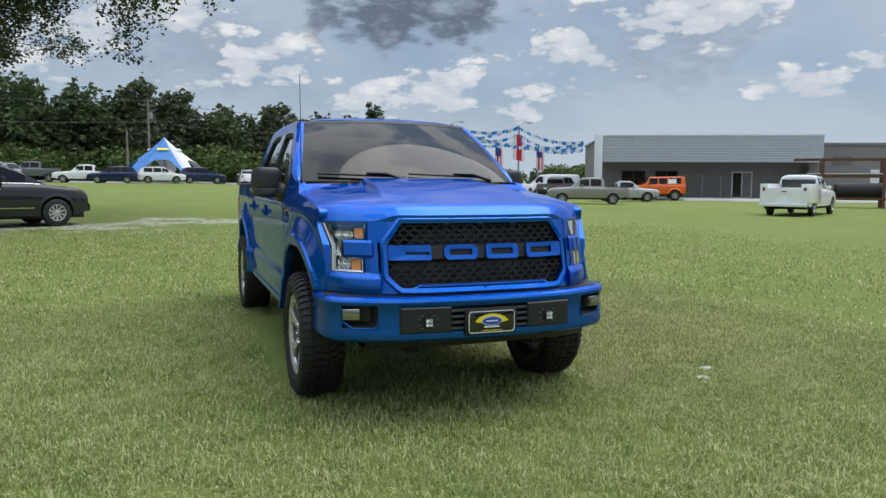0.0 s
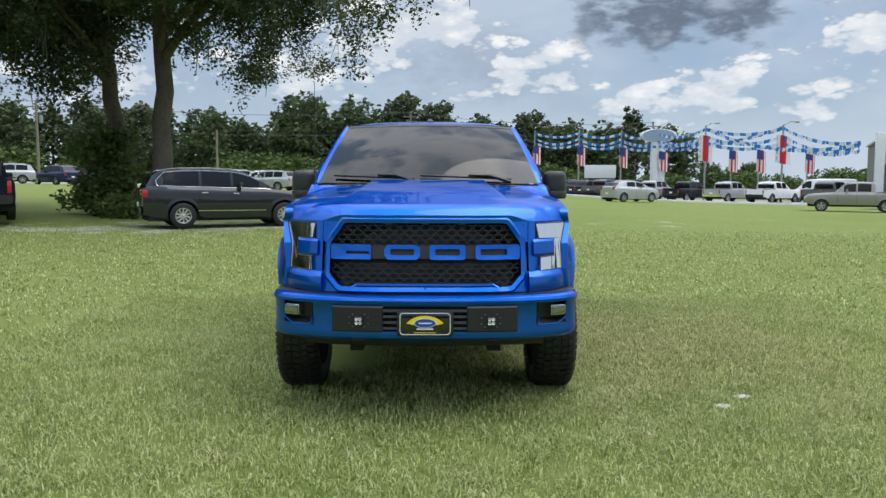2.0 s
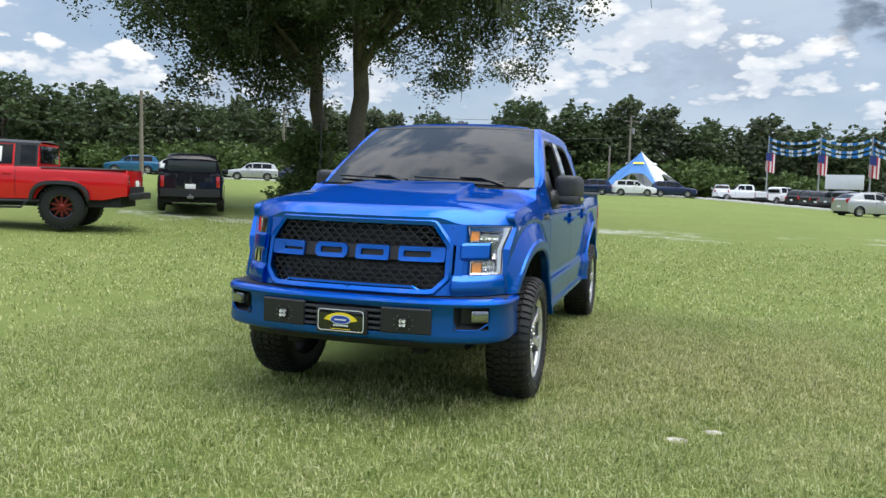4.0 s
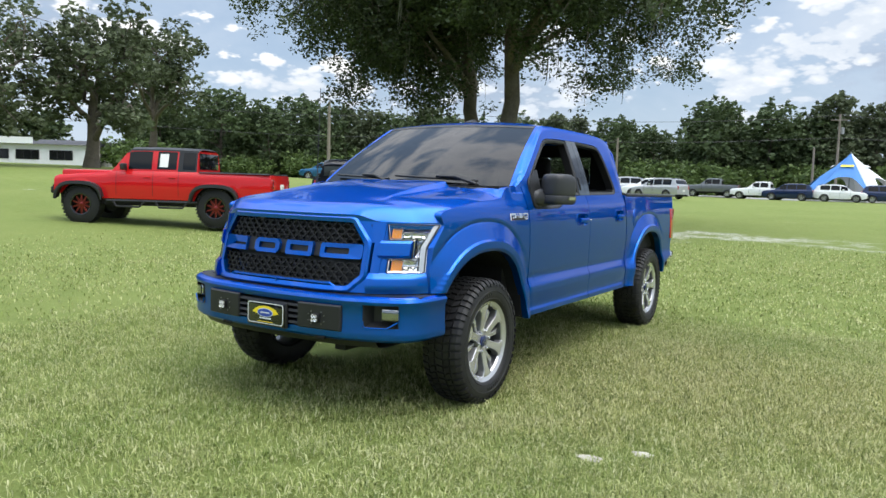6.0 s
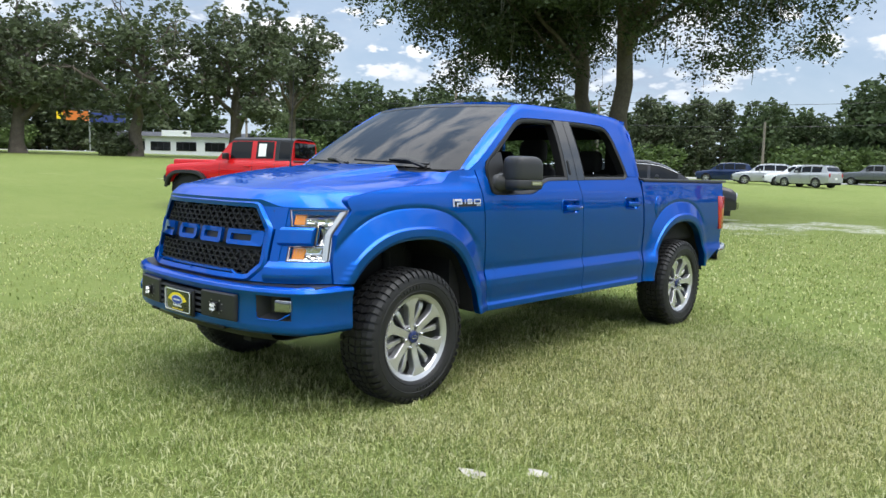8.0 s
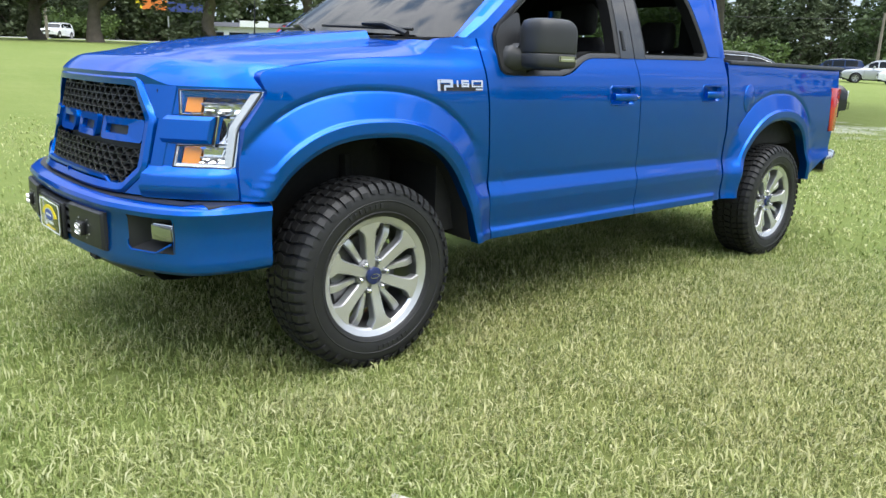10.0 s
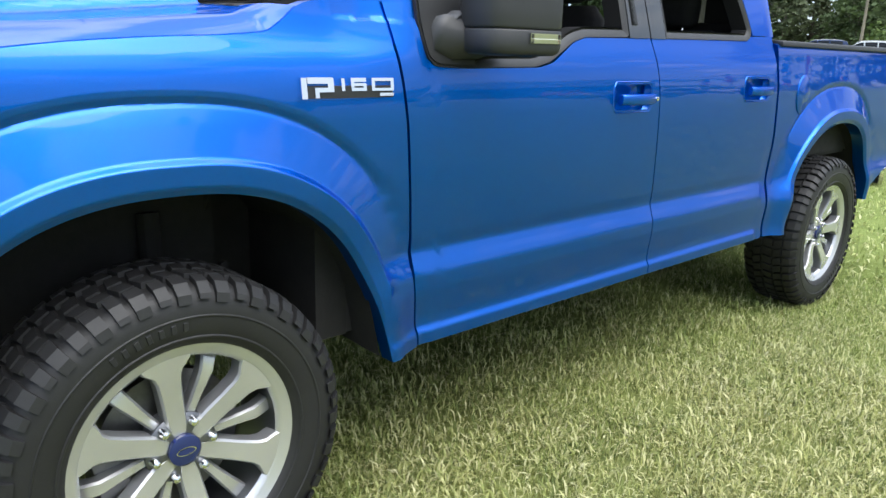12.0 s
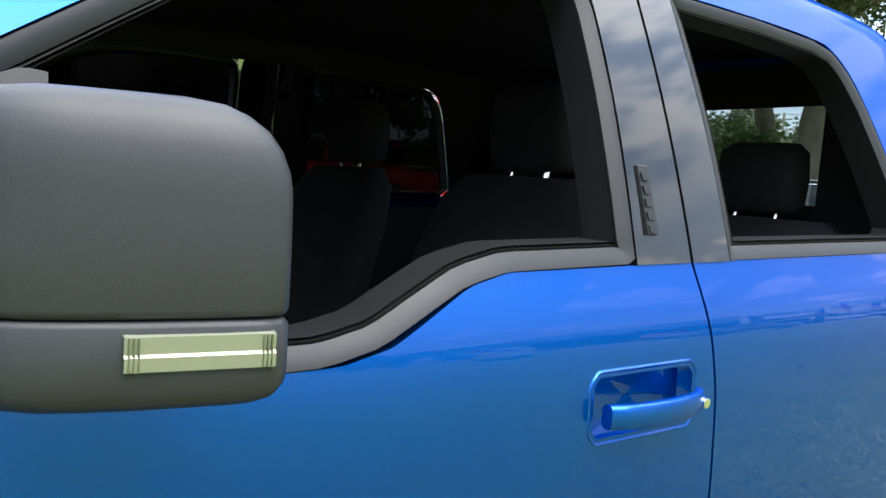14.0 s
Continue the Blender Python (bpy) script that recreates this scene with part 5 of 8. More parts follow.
head = mirror_slices([(1.350, 0.94, 0.94, 0), (1.3515, 0.985, 0.985, 0), (1.357, 1, 1, 0), (1.40, 1, 1, 0), (1.440, 0.995, 0.995, 0), (1.458, 0.98, 0.985, 0.001), (1.474, 0.95, 0.95, 0.003), (1.488, 0.90, 0.89, 0.006), (1.499, 0.82, 0.80, 0.010), (1.506, 0.72, 0.68, 0.012), (1.510, 0.52, 0.48, 0.012), (1.511, 0.2, 0.2, 0.012)])
lower = mirror_slices([(1.3495, 0.9, 0.9, 0), (1.3485, 0.975, 0.975, 0), (1.344, 1.0, 1.0, 0), (1.308, 1.005, 1.0, 0), (1.297, 0.99, 0.985, 0), (1.288, 0.95, 0.93, 0), (1.282, 0.86, 0.82, 0), (1.280, 0.4, 0.4, 0)])
arm = [[(x, y, z) for y, z in softened(ring_, 1)] for x, ring_ in ((0.935, [(0.775, 1.262), (0.99, 1.262), (1.0, 1.36), (0.86, 1.385), (0.785, 1.375)]), (0.962, [(0.782, 1.264), (1.01, 1.27), (1.02, 1.36), (0.87, 1.388), (0.79, 1.38)]), (0.972, [(0.80, 1.272), (1.01, 1.276), (1.02, 1.355), (0.87, 1.38), (0.805, 1.37)]), (1.01, [(0.875, 1.288), (1.03, 1.29), (1.03, 1.35), (0.90, 1.352), (0.88, 1.345)]))]
hinge = [[(x, y, z) for y, z in softened(ring_, 1)] for x, ring_ in ((0.94, [(0.815, 1.318), (0.93, 1.318), (0.93, 1.394), (0.83, 1.394)]), (0.968, [(0.822, 1.318), (0.93, 1.318), (0.93, 1.394), (0.835, 1.394)]), (0.978, [(0.832, 1.324), (0.925, 1.324), (0.925, 1.388), (0.842, 1.388)]))]
for s in (0, 1):
    flip = mirrored if s else (lambda vf: vf)
    mir = part("door_mirror", flip(loft(head)), MIRROR_PLASTIC, front_doors[s], "black grained plastic mirror housing", smooth=70)
    part("mirror_base", flip(loft(lower)), MIRROR_PLASTIC, mir, smooth=60)
    part("mirror_arm", flip(loft(arm, flip=True)), MIRROR_PLASTIC, mir, smooth=60)
    part("mirror_hinge", flip(loft(hinge, flip=True)), MIRROR_PLASTIC, mir)
    lens_rows = [[(1.1445 + t * 0.0178 + o, 0.951 + t * 0.103, z) for t in steps(0, 1, 5)] for z, o in ((1.3125, -0.006), (1.3145, 0.0035), (1.325, 0.0045), (1.327, 0.0025), (1.3395, 0.0035), (1.3415, -0.006))]
    signal = part("turn_signal", flip(grid(lens_rows)), SIGNAL_LENS, mir, "clear turn signal lens")
    for t in (0.03, 0.06, 0.09, 0.91, 0.94, 0.97):
        part("lens_rib", flip(tube([(1.1445 + t * 0.0178 + 0.004, 0.951 + t * 0.103, z) for z in (1.315, 1.339)], 0.0009, 5)), FOG_LENS, signal)
    part("mirror_glass", flip(box(0.972, 1.145, 1.066, 1.071, 1.362, 1.45, 0.004)), CHROME, mir)

# door handles with their cups
def cut_cup(ob, loop):
    """Open the door's skin inside a convex loop of (y, z)."""
    bm = bmesh.new()
    bm.from_mesh(ob.data)
    cy, cz = sum(p[0] for p in loop) / len(loop), sum(p[1] for p in loop) / len(loop)
    for i, (a, b) in enumerate(zip(loop, loop[1:] + loop[:1])):
        n = Vector((0, b[1] - a[1], a[0] - b[0])).normalized()
        fs = [f for f in bm.faces if abs(f.calc_center_median().y - cy) < 0.16 and abs(f.calc_center_median().z - cz) < 0.10]
        geom = fs + list({e for f in fs for e in f.edges}) + list({v for f in fs for v in f.verts})
        bmesh.ops.bisect_plane(bm, geom=geom, dist=1e-5, plane_co=(0, a[0], a[1]), plane_no=n)

    def inside(c):
        s = [(b[0] - a[0]) * (c.z - a[1]) - (b[1] - a[1]) * (c.y - a[0]) for a, b in zip(loop, loop[1:] + loop[:1])]
        return all(v > 0 for v in s) or all(v < 0 for v in s)

    bmesh.ops.delete(bm, geom=[f for f in bm.faces if inside(f.calc_center_median())], context="FACES")
    bm.to_mesh(ob.data)
    bm.free()


def handle(yl, yr, zc, doors, keyhole):
    for d in doors:
        cut_cup(d, block(yl + 0.005, yr - 0.005, zc - 0.045, zc + 0.045, 0.012))
    for s in (0, 1):
        flip = mirrored if s else (lambda vf: vf)
        cup = loop_of(block(yl, yr, zc - 0.050, zc + 0.050, 0.014), 56)
        cup2 = inset(list(reversed(cup)), 0.012)
        rows = []
        cyy = (yl + yr) / 2
        for (a, b) in zip(reversed(cup), cup2):
            e = (lerp(b[0], cyy, 0.12), lerp(b[1], zc, 0.12))
            m = (lerp(b[0], cyy, 0.45), lerp(b[1], zc, 0.45))
            rows.append([(side_x(*a) + 0.0006, *a), (side_x(*a) + 0.0022, lerp(a[0], b[0], 0.3), lerp(a[1], b[1], 0.3)), (side_x(*b) - 0.006, *b), (side_x(*e) - 0.030, *e), (side_x(*m) - 0.038, *m), (side_x(cyy, zc) - 0.040, cyy, zc)])
        hcup = part("handle_cup", flip(grid(rows, close_u=True)), CUP_BLUE, doors[s])
        bar_secs = []
        for t in steps(0, 1, 14):
            y = lerp(yl + 0.014, yr - 0.002, t)
            out = 0.012 + 0.026 * math.sin(math.pi * min(1, max(0, t * 1.0 + 0.02))) ** 0.5
            w, h = 0.010, 0.0195 - 0.003 * abs(t - 0.5)
            x = side_x(y, zc) + out
            z = zc - 0.006
            bar_secs.append([(x + w * math.copysign(abs(math.cos(a)) ** 0.6, math.cos(a)), y, z + h * math.copysign(abs(math.sin(a)) ** 0.6, math.sin(a))) for a in [2 * math.pi * k / 14 for k in range(14)]])
        part("door_handle", flip(loft(bar_secs, flip=True)), BLUE, doors[s])
        if keyhole:
            part("keyhole", flip(moved(revolve([(0.0, 0.009), (0.006, 0.008), (0.007, 0.0005)], 14), pose(side_x(yr - 0.016, zc) + 0.031, yr - 0.014, zc - 0.006))), CHROME, hcup)


CUP_BLUE = BLUE
handle(1.617, 1.850, 1.147, front_doors, True)
handle(2.577, 2.808, 1.163, rear_doors, False)

# fender badge: chrome blocks on a dark strip in place of the model name
for s in (0, 1):
    flip = mirrored if s else (lambda vf: vf)
    badge = part("fender_badge", flip(side_box(0.369, 0.639, 1.168, 1.198, 0.0, 0.006)), BLACK_PLASTIC, fenders[s], "dark badge strip with chrome blocks", smooth=None)
    for y0, y1, z0, z1 in ((0.378, 0.394, 1.164, 1.214), (0.394, 0.462, 1.200, 1.214), (0.415, 0.470, 1.180, 1.190), (0.452, 0.470, 1.180, 1.214), (0.415, 0.427, 1.166, 1.190), (0.492, 0.502, 1.182, 1.212), (0.520, 0.566, 1.204, 1.213), (0.520, 0.530, 1.190, 1.213), (0.556, 0.566, 1.182, 1.198), (0.520, 0.566, 1.182, 1.189), (0.520, 0.566, 1.194, 1.200), (0.582, 0.592, 1.182, 1.213), (0.640, 0.650, 1.182, 1.213), (0.582, 0.650, 1.206, 1.213), (0.582, 0.650, 1.182, 1.188), (0.605, 0.650, 1.169, 1.176)):
        part("badge_block", flip(side_box(y0 - 0.016, y1 - 0.016, z0 + 0.003, z1 + 0.004, 0.0, 0.011)), CHROME, badge, smooth=None)

# wipers, aerial, lamp on the roof edge
for x0, x1, xp in ((-0.72, -0.10, -0.38), (-0.06, 0.62, 0.30)):
    wiper = part("wiper", tube([glass_point(lerp(x0, x1, t) / 0.83, 0.03 + 0.045 * (1 - t), 0.022) for t in steps(0, 1, 12)], 0.009, 6), BLACK_SATIN, truck)
    part("wiper_arm", tube([glass_point(x1 / 0.84, -0.01, 0.02), glass_point(lerp(x1, xp, 0.5) / 0.83, 0.04, 0.045), glass_point(xp / 0.83, 0.06, 0.036)], [0.016, 0.012, 0.009], 6), BLACK_SATIN, wiper)
part("aerial_fin", loft([[(x, y, 1.955 + h) for x, y, h in ((0.03 * k, 1.40, 0.0), (0.03 * k, 1.52, 0.0), (0.012 * k, 1.515, 0.03), (0.012 * k, 1.47, 0.03))] for k in (-1, 1)], flip=True), BLACK_PLASTIC, roof)

part("aerial", tube([(-0.87, 0.43, 1.385), (-0.87, 0.435, 1.45), (-0.868, 0.46, 2.17)], [0.012, 0.004, 0.0022], 6), BLACK_SATIN, fenders[1])

# cabin
pair("cab_lining", grid([[(p[0] - 0.022, p[1], p[2] - 0.014) for p in row[1:]] for row in rows_], flip=True), CABIN, truck)
pair("door_card", box(0.845, 0.86, 0.70, 2.84, 0.50, 1.235), CABIN, truck)
pair("door_ledge", box(0.845, 0.86, 1.42, 2.84, 1.235, 1.332), CABIN, truck)
part("headliner", grid([[(p[0] * 0.99, p[1] + 0.02, p[2] - 0.045) for p in (roof_point(u, v) for v in steps(0, 1, 12))] for u in steps(-1, 1, 12)]), CABIN, truck)
part("cabin_floor", join(box(-0.85, 0.85, 0.56, 2.85, 0.50, 0.60), box(-0.85, 0.85, 2.80, 2.855, 0.60, 1.40)), CABIN, truck)
dash = part("dashboard", prism([(0.52, 1.38), (0.90, 1.37), (1.05, 1.31), (1.08, 1.22), (1.0, 1.10), (0.95, 0.85), (0.56, 0.75)], -0.84, 0.84, "x", 0.015), CABIN, truck)
part("centre_console", box(-0.16, 0.16, 0.95, 1.95, 0.60, 1.02, 0.04), CABIN, truck)
part("console_trim", box(-0.10, 0.10, 1.02, 1.08, 1.02, 1.16, 0.01), STEEL, truck)
wheel_rim = [(0.40 + 0.185 * math.cos(a), 1.20 - 0.075 * math.sin(a), 1.24 + 0.17 * math.sin(a)) for a in [2 * math.pi * k / 36 for k in range(37)]]
steering = part("steering_wheel", tube(wheel_rim, 0.015, 8), CABIN, truck)
part("steering_hub", join(box(0.33, 0.47, 1.15, 1.20, 1.19, 1.28, 0.02), tube([(0.40, 1.17, 1.24), (0.40, 0.98, 1.14)], 0.03, 8)), CABIN, steering)


def seat(x, y, w, lean, head=True, drop=0.0):
    st = part("seat_cushion", box(x - w / 2, x + w / 2, y - 0.42, y + 0.12, 0.86, 1.02, 0.05), CLOTH, truck)
    secs = []
    for z, hw, t in ((0.98, 0.92, 0.13), (1.10, 1.0, 0.14), (1.30, 1.0, 0.12), (1.42, 0.92, 0.10), (1.475, 0.72, 0.07)):
        yy = y + lean * (z - 0.98)
        secs.append([(p[0], p[1], z + drop) for p in [(q[0], q[1]) for q in loop_of([(x - w / 2 * hw + 0.04, yy - t / 2), (x + w / 2 * hw - 0.04, yy - t / 2), (x + w / 2 * hw, yy), (x + w / 2 * hw - 0.03, yy + t / 2), (x - w / 2 * hw + 0.03, yy + t / 2), (x - w / 2 * hw, yy)], 28)]])
    bk = part("seat_back", loft(secs), CLOTH, truck, smooth=60)
    if head:
        yy = y + lean * 0.58
        hs = []
        for z, hw, t in ((1.49, 0.75, 0.07), (1.505, 0.95, 0.10), (1.58, 1.0, 0.11), (1.65, 0.95, 0.10), (1.675, 0.75, 0.06)):
            hs.append([(p[0], p[1], z + drop) for p in loop_of([(x - 0.135 * hw + 0.03, yy - t / 2), (x + 0.135 * hw - 0.03, yy - t / 2), (x + 0.135 * hw, yy), (x + 0.135 * hw - 0.03, yy + t / 2), (x - 0.135 * hw + 0.03, yy + t / 2), (x - 0.135 * hw, yy)], 24)])
        part("headrest", loft(hs), CLOTH, bk, smooth=60)
        for dx in (-0.06, 0.06):
            part("headrest_post", tube([(x + dx, y + lean * 0.48, 1.44 + drop), (x + dx, yy, 1.56 + drop)], 0.007, 8), CHROME, bk)


seat(0.42, 1.78, 0.56, 0.32)
seat(-0.42, 1.78, 0.56, 0.32)
seat(0.50, 2.58, 0.62, 0.24, True, -0.065)
seat(-0.50, 2.58, 0.62, 0.24, True, -0.065)
seat(0.0, 2.58, 0.36, 0.24, False, -0.065)
part("seat_belt", grid([[(0.80, 1.80 + d, 1.62), (0.78, 1.80 + d, 1.3), (0.72, 1.74 + d, 0.95)] for d in (0, 0.045)]), CABIN, truck)
part("door_lock_pin", both(join(tube([(0.885, 1.68, 1.35), (0.885, 1.68, 1.372)], 0.005, 6), tube([(0.885, 2.62, 1.355), (0.885, 2.62, 1.38)], 0.005, 6))), CHROME, truck)

# ---- trees ----
def leaf_mat(name, dark, light, scale=0.5):
    m = shader(name, dark, 0.62)
    b = m.node_tree.nodes["Principled BSDF"]
    b.inputs["Specular IOR Level"].default_value = 0.3
    g = m.node_tree.nodes.new("ShaderNodeNewGeometry")
    isl = ramp(m, g.outputs["Random Per Island"], [(0.0, dark), (0.7, light), (1.0, tuple(min(1, c * 1.35) for c in light))])
    soft = ramp(m, tex(m, scale, 3), [(0.35, tuple(c * 0.75 for c in dark)), (0.65, light)])
    col = blend(m, 0.45, isl, soft)
    plug(m, "Base Color", col)
    n, k = m.node_tree.nodes, m.node_tree.links
    t, mix, out = n.new("ShaderNodeBsdfTranslucent"), n.new("ShaderNodeMixShader"), n["Material Output"]
    k.new(col, t.inputs[0])
    mix.inputs[0].default_value = 0.28
    k.new(b.outputs[0], mix.inputs[1])
    k.new(t.outputs[0], mix.inputs[2])
    k.new(mix.outputs[0], out.inputs[0])
    return m


BARK = varied("grey_brown_bark", (0.125, 0.105, 0.085), 0.95, 0, 2.5, 0.35, 0.03, 14)
# leaves of distant trees: haze is put into the colour, lighter and greyer
OAK_LEAF = leaf_mat("oak_leaves", (0.050, 0.066, 0.034), (0.125, 0.155, 0.080))
WOOD_LEAF = leaf_mat("woodland_leaves", (0.046, 0.072, 0.032), (0.098, 0.138, 0.056), 0.25)
KUDZU_LEAF = leaf_mat("vine_leaves", (0.050, 0.088, 0.024), (0.120, 0.175, 0.050), 0.4)
PINE_LEAF = leaf_mat("pine_needles", (0.036, 0.056, 0.026), (0.085, 0.115, 0.050), 0.3)
MOSS = leaf_mat("grey_hanging_moss", (0.11, 0.115, 0.085), (0.19, 0.195, 0.15))


def leaves_mesh(name, centres, size, mat, rng, flat=0.4, length=1.7):
    """Small folded leaves, one at each centre."""
    n = len(centres)
    c = np.asarray(centres, dtype=np.float32)
    d = rng.normal(size=(n, 3)).astype(np.float32)
    d[:, 2] *= flat
    d /= np.linalg.norm(d, axis=1)[:, None] + 1e-6
    e = rng.normal(size=(n, 3)).astype(np.float32)
    e -= d * np.sum(e * d, axis=1)[:, None]
    e /= np.linalg.norm(e, axis=1)[:, None] + 1e-6
    s = (size * rng.uniform(0.6, 1.35, size=(n, 1))).astype(np.float32)
    nrm = np.cross(d, e)
    v = np.empty((n, 4, 3), dtype=np.float32)
    v[:, 0] = c - d * s * length * 0.5
    v[:, 1] = c + e * s * 0.5 + nrm * s * 0.12
    v[:, 2] = c + d * s * length * 0.5
    v[:, 3] = c - e * s * 0.5 + nrm * s * 0.12
    me = bpy.data.meshes.new(name)
    me.vertices.add(n * 4)
    me.loops.add(n * 4)
    me.polygons.add(n)
    me.vertices.foreach_set("co", v.reshape(-1))
    me.loops.foreach_set("vertex_index", np.arange(n * 4, dtype=np.int32))
    me.polygons.foreach_set("loop_start", np.arange(0, n * 4, 4, dtype=np.int32))
    me.polygons.foreach_set("loop_total", np.full(n, 4, dtype=np.int32))
    me.materials.append(mat)
    me.update(calc_edges=True)
    return me


def blob_points(rng, blobs, count, clump=0.0, per=1):
    """Points near the skins of ellipsoids, in clumps."""
    vol = np.array([b[3] * b[4] * b[5] for b in blobs]) ** 0.75
    pick = rng.choice(len(blobs), size=count // per, p=vol / vol.sum())
    B = np.array(blobs)[pick]
    d = rng.normal(size=(len(pick), 3))
    d /= np.linalg.norm(d, axis=1)[:, None]
    r = rng.uniform(0.35, 1.0, size=(len(pick), 1)) ** 0.45 * (1 + 0.12 * rng.normal(size=(len(pick), 1)))
    p = B[:, :3] + d * r * B[:, 3:6]
    if per > 1:
        p = np.repeat(p, per, axis=0) + rng.normal(size=(len(p) * per, 3)) * clump
    return p


def limb_path(rng, a, b, sag, n=6, wob=0.06):
    a, b = Vector(a), Vector(b)
    L = (b - a).length
    pts = []
    for i in range(n + 1):
        t = i / n
        p = a.lerp(b, t)
        p.z += sag * L * math.sin(math.pi * t)
        if 0 < i < n:
            p += Vector(rng.normal(size=3) * wob * L * 0.4)
        pts.append(p)
    return pts


def tree(name, label, seed, height, spread_, base_r, fork, blobs_n, leaf_n, leaf, mat, droop=0.0, low=0.35, at=None, limbs=9, per=6):
    rng = np.random.default_rng(seed)
    root = thing(name, label, "tree", at=at)
    tv = []
    lean = rng.normal(size=2) * 0.04 * height
    top = (lean[0], lean[1], height * 0.72)
    trunk = limb_path(rng, (0, 0, -0.3), top, 0.0, 8, 0.03)
    rad = [base_r * (1.35 if i == 0 else 1.0) * (1 - 0.10 * i) for i in range(9)]
    tv.append(tube(trunk, rad, 10))
    blobs = []
    for i in range(limbs):
        f = fork + (1 - fork) * (i / limbs) * 0.9
        k = min(7, int(f * 8))
        a = trunk[k].lerp(trunk[k + 1], f * 8 - k) if k < 8 else trunk[8]
        ang = 2.4 * i + rng.uniform(-0.5, 0.5)
        out = spread_ * (0.55 + 0.45 * rng.uniform()) * (1.0 - 0.45 * i / limbs)
        zz = height * (low + (0.95 - low) * ((i + 0.6) / limbs)) + rng.normal() * 0.03 * height
        b = (lean[0] + out * math.cos(ang), lean[1] + out * math.sin(ang), zz)
        path = limb_path(rng, a, b, 0.10, 6, 0.07)
        r0 = base_r * 0.5 * (1 - 0.6 * i / limbs)
        tv.append(tube(path, [r0 * (1 - 0.13 * j) for j in range(7)], 7))
        for j in (3, 4, 5, 6):
            for q in range(2):
                tip = path[j] + Vector(rng.normal(size=3)) * spread_ * 0.16
                tip.z -= droop * spread_ * 0.10
                tv.append(tube([path[j], path[j].lerp(tip, 0.5) + Vector((0, 0, 0.05 * spread_)), tip], [r0 * 0.28, r0 * 0.18, r0 * 0.08], 5))
                s = spread_ * rng.uniform(0.16, 0.30)
                blobs.append((tip.x, tip.y, tip.z, s * 1.15, s * 1.15, s * rng.uniform(0.55, 0.8)))
    while len(blobs) > blobs_n:
        blobs.pop(int(rng.integers(len(blobs))))
    part("trunk", join(*tv), BARK, root, smooth=60)
    pts = blob_points(rng, blobs, leaf_n, spread_ * 0.022, per)
    ob = new("crown", leaves_mesh("crown", pts, leaf, mat, rng))
    ob.parent = root
    return root


def wood_tree(label, seed, height, spread_, mat, at, leaf_n=4400, leaf=0.42):
    """A full woodland tree, leafy down to the ground, with a rounded uneven crown."""
    rng = np.random.default_rng(seed)
    root = thing("woodland_tree", label, "tree", at=at)
    trunk = limb_path(rng, (0, 0, -0.3), (rng.normal() * 0.4, rng.normal() * 0.4, height * 0.8), 0.0, 7, 0.03)
    tv = [tube(trunk, [0.30 * (1 - 0.11 * i) for i in range(8)], 8)]
    blobs = []
    for i in range(54):
        u = (i + rng.uniform()) / 54
        r = spread_ * (0.35 + 0.65 * math.sin(math.pi * min(1.0, 0.30 + 0.70 * u)) ** 0.7) * math.sqrt(rng.uniform(0.12, 1.0)) * 0.82
        a = 2.4 * i + rng.uniform(-0.6, 0.6)
        z = height * (0.05 + 0.85 * u + 0.05 * rng.normal() * u)
        s = spread_ * rng.uniform(0.20, 0.34)
        c = (trunk[4].x + r * math.cos(a), trunk[4].y + r * math.sin(a), z)
        blobs.append((*c, s, s, s * rng.uniform(0.7, 0.95)))
        if i % 3 == 0:
            k = min(6, int(u * 7))
            tv.append(tube(limb_path(rng, trunk[k], c, 0.05, 4), [0.10, 0.085, 0.07, 0.05, 0.03], 5))
    part("trunk", join(*tv), BARK, root, smooth=60)
    ob = new("crown", leaves_mesh("crown", blob_points(rng, blobs, leaf_n, spread_ * 0.03, 4), leaf, mat, rng))
    ob.parent = root
    return root


TREES_AT = []

DARK_OAK = leaf_mat("dark_oak_leaves", (0.022, 0.034, 0.016), (0.070, 0.098, 0.038))


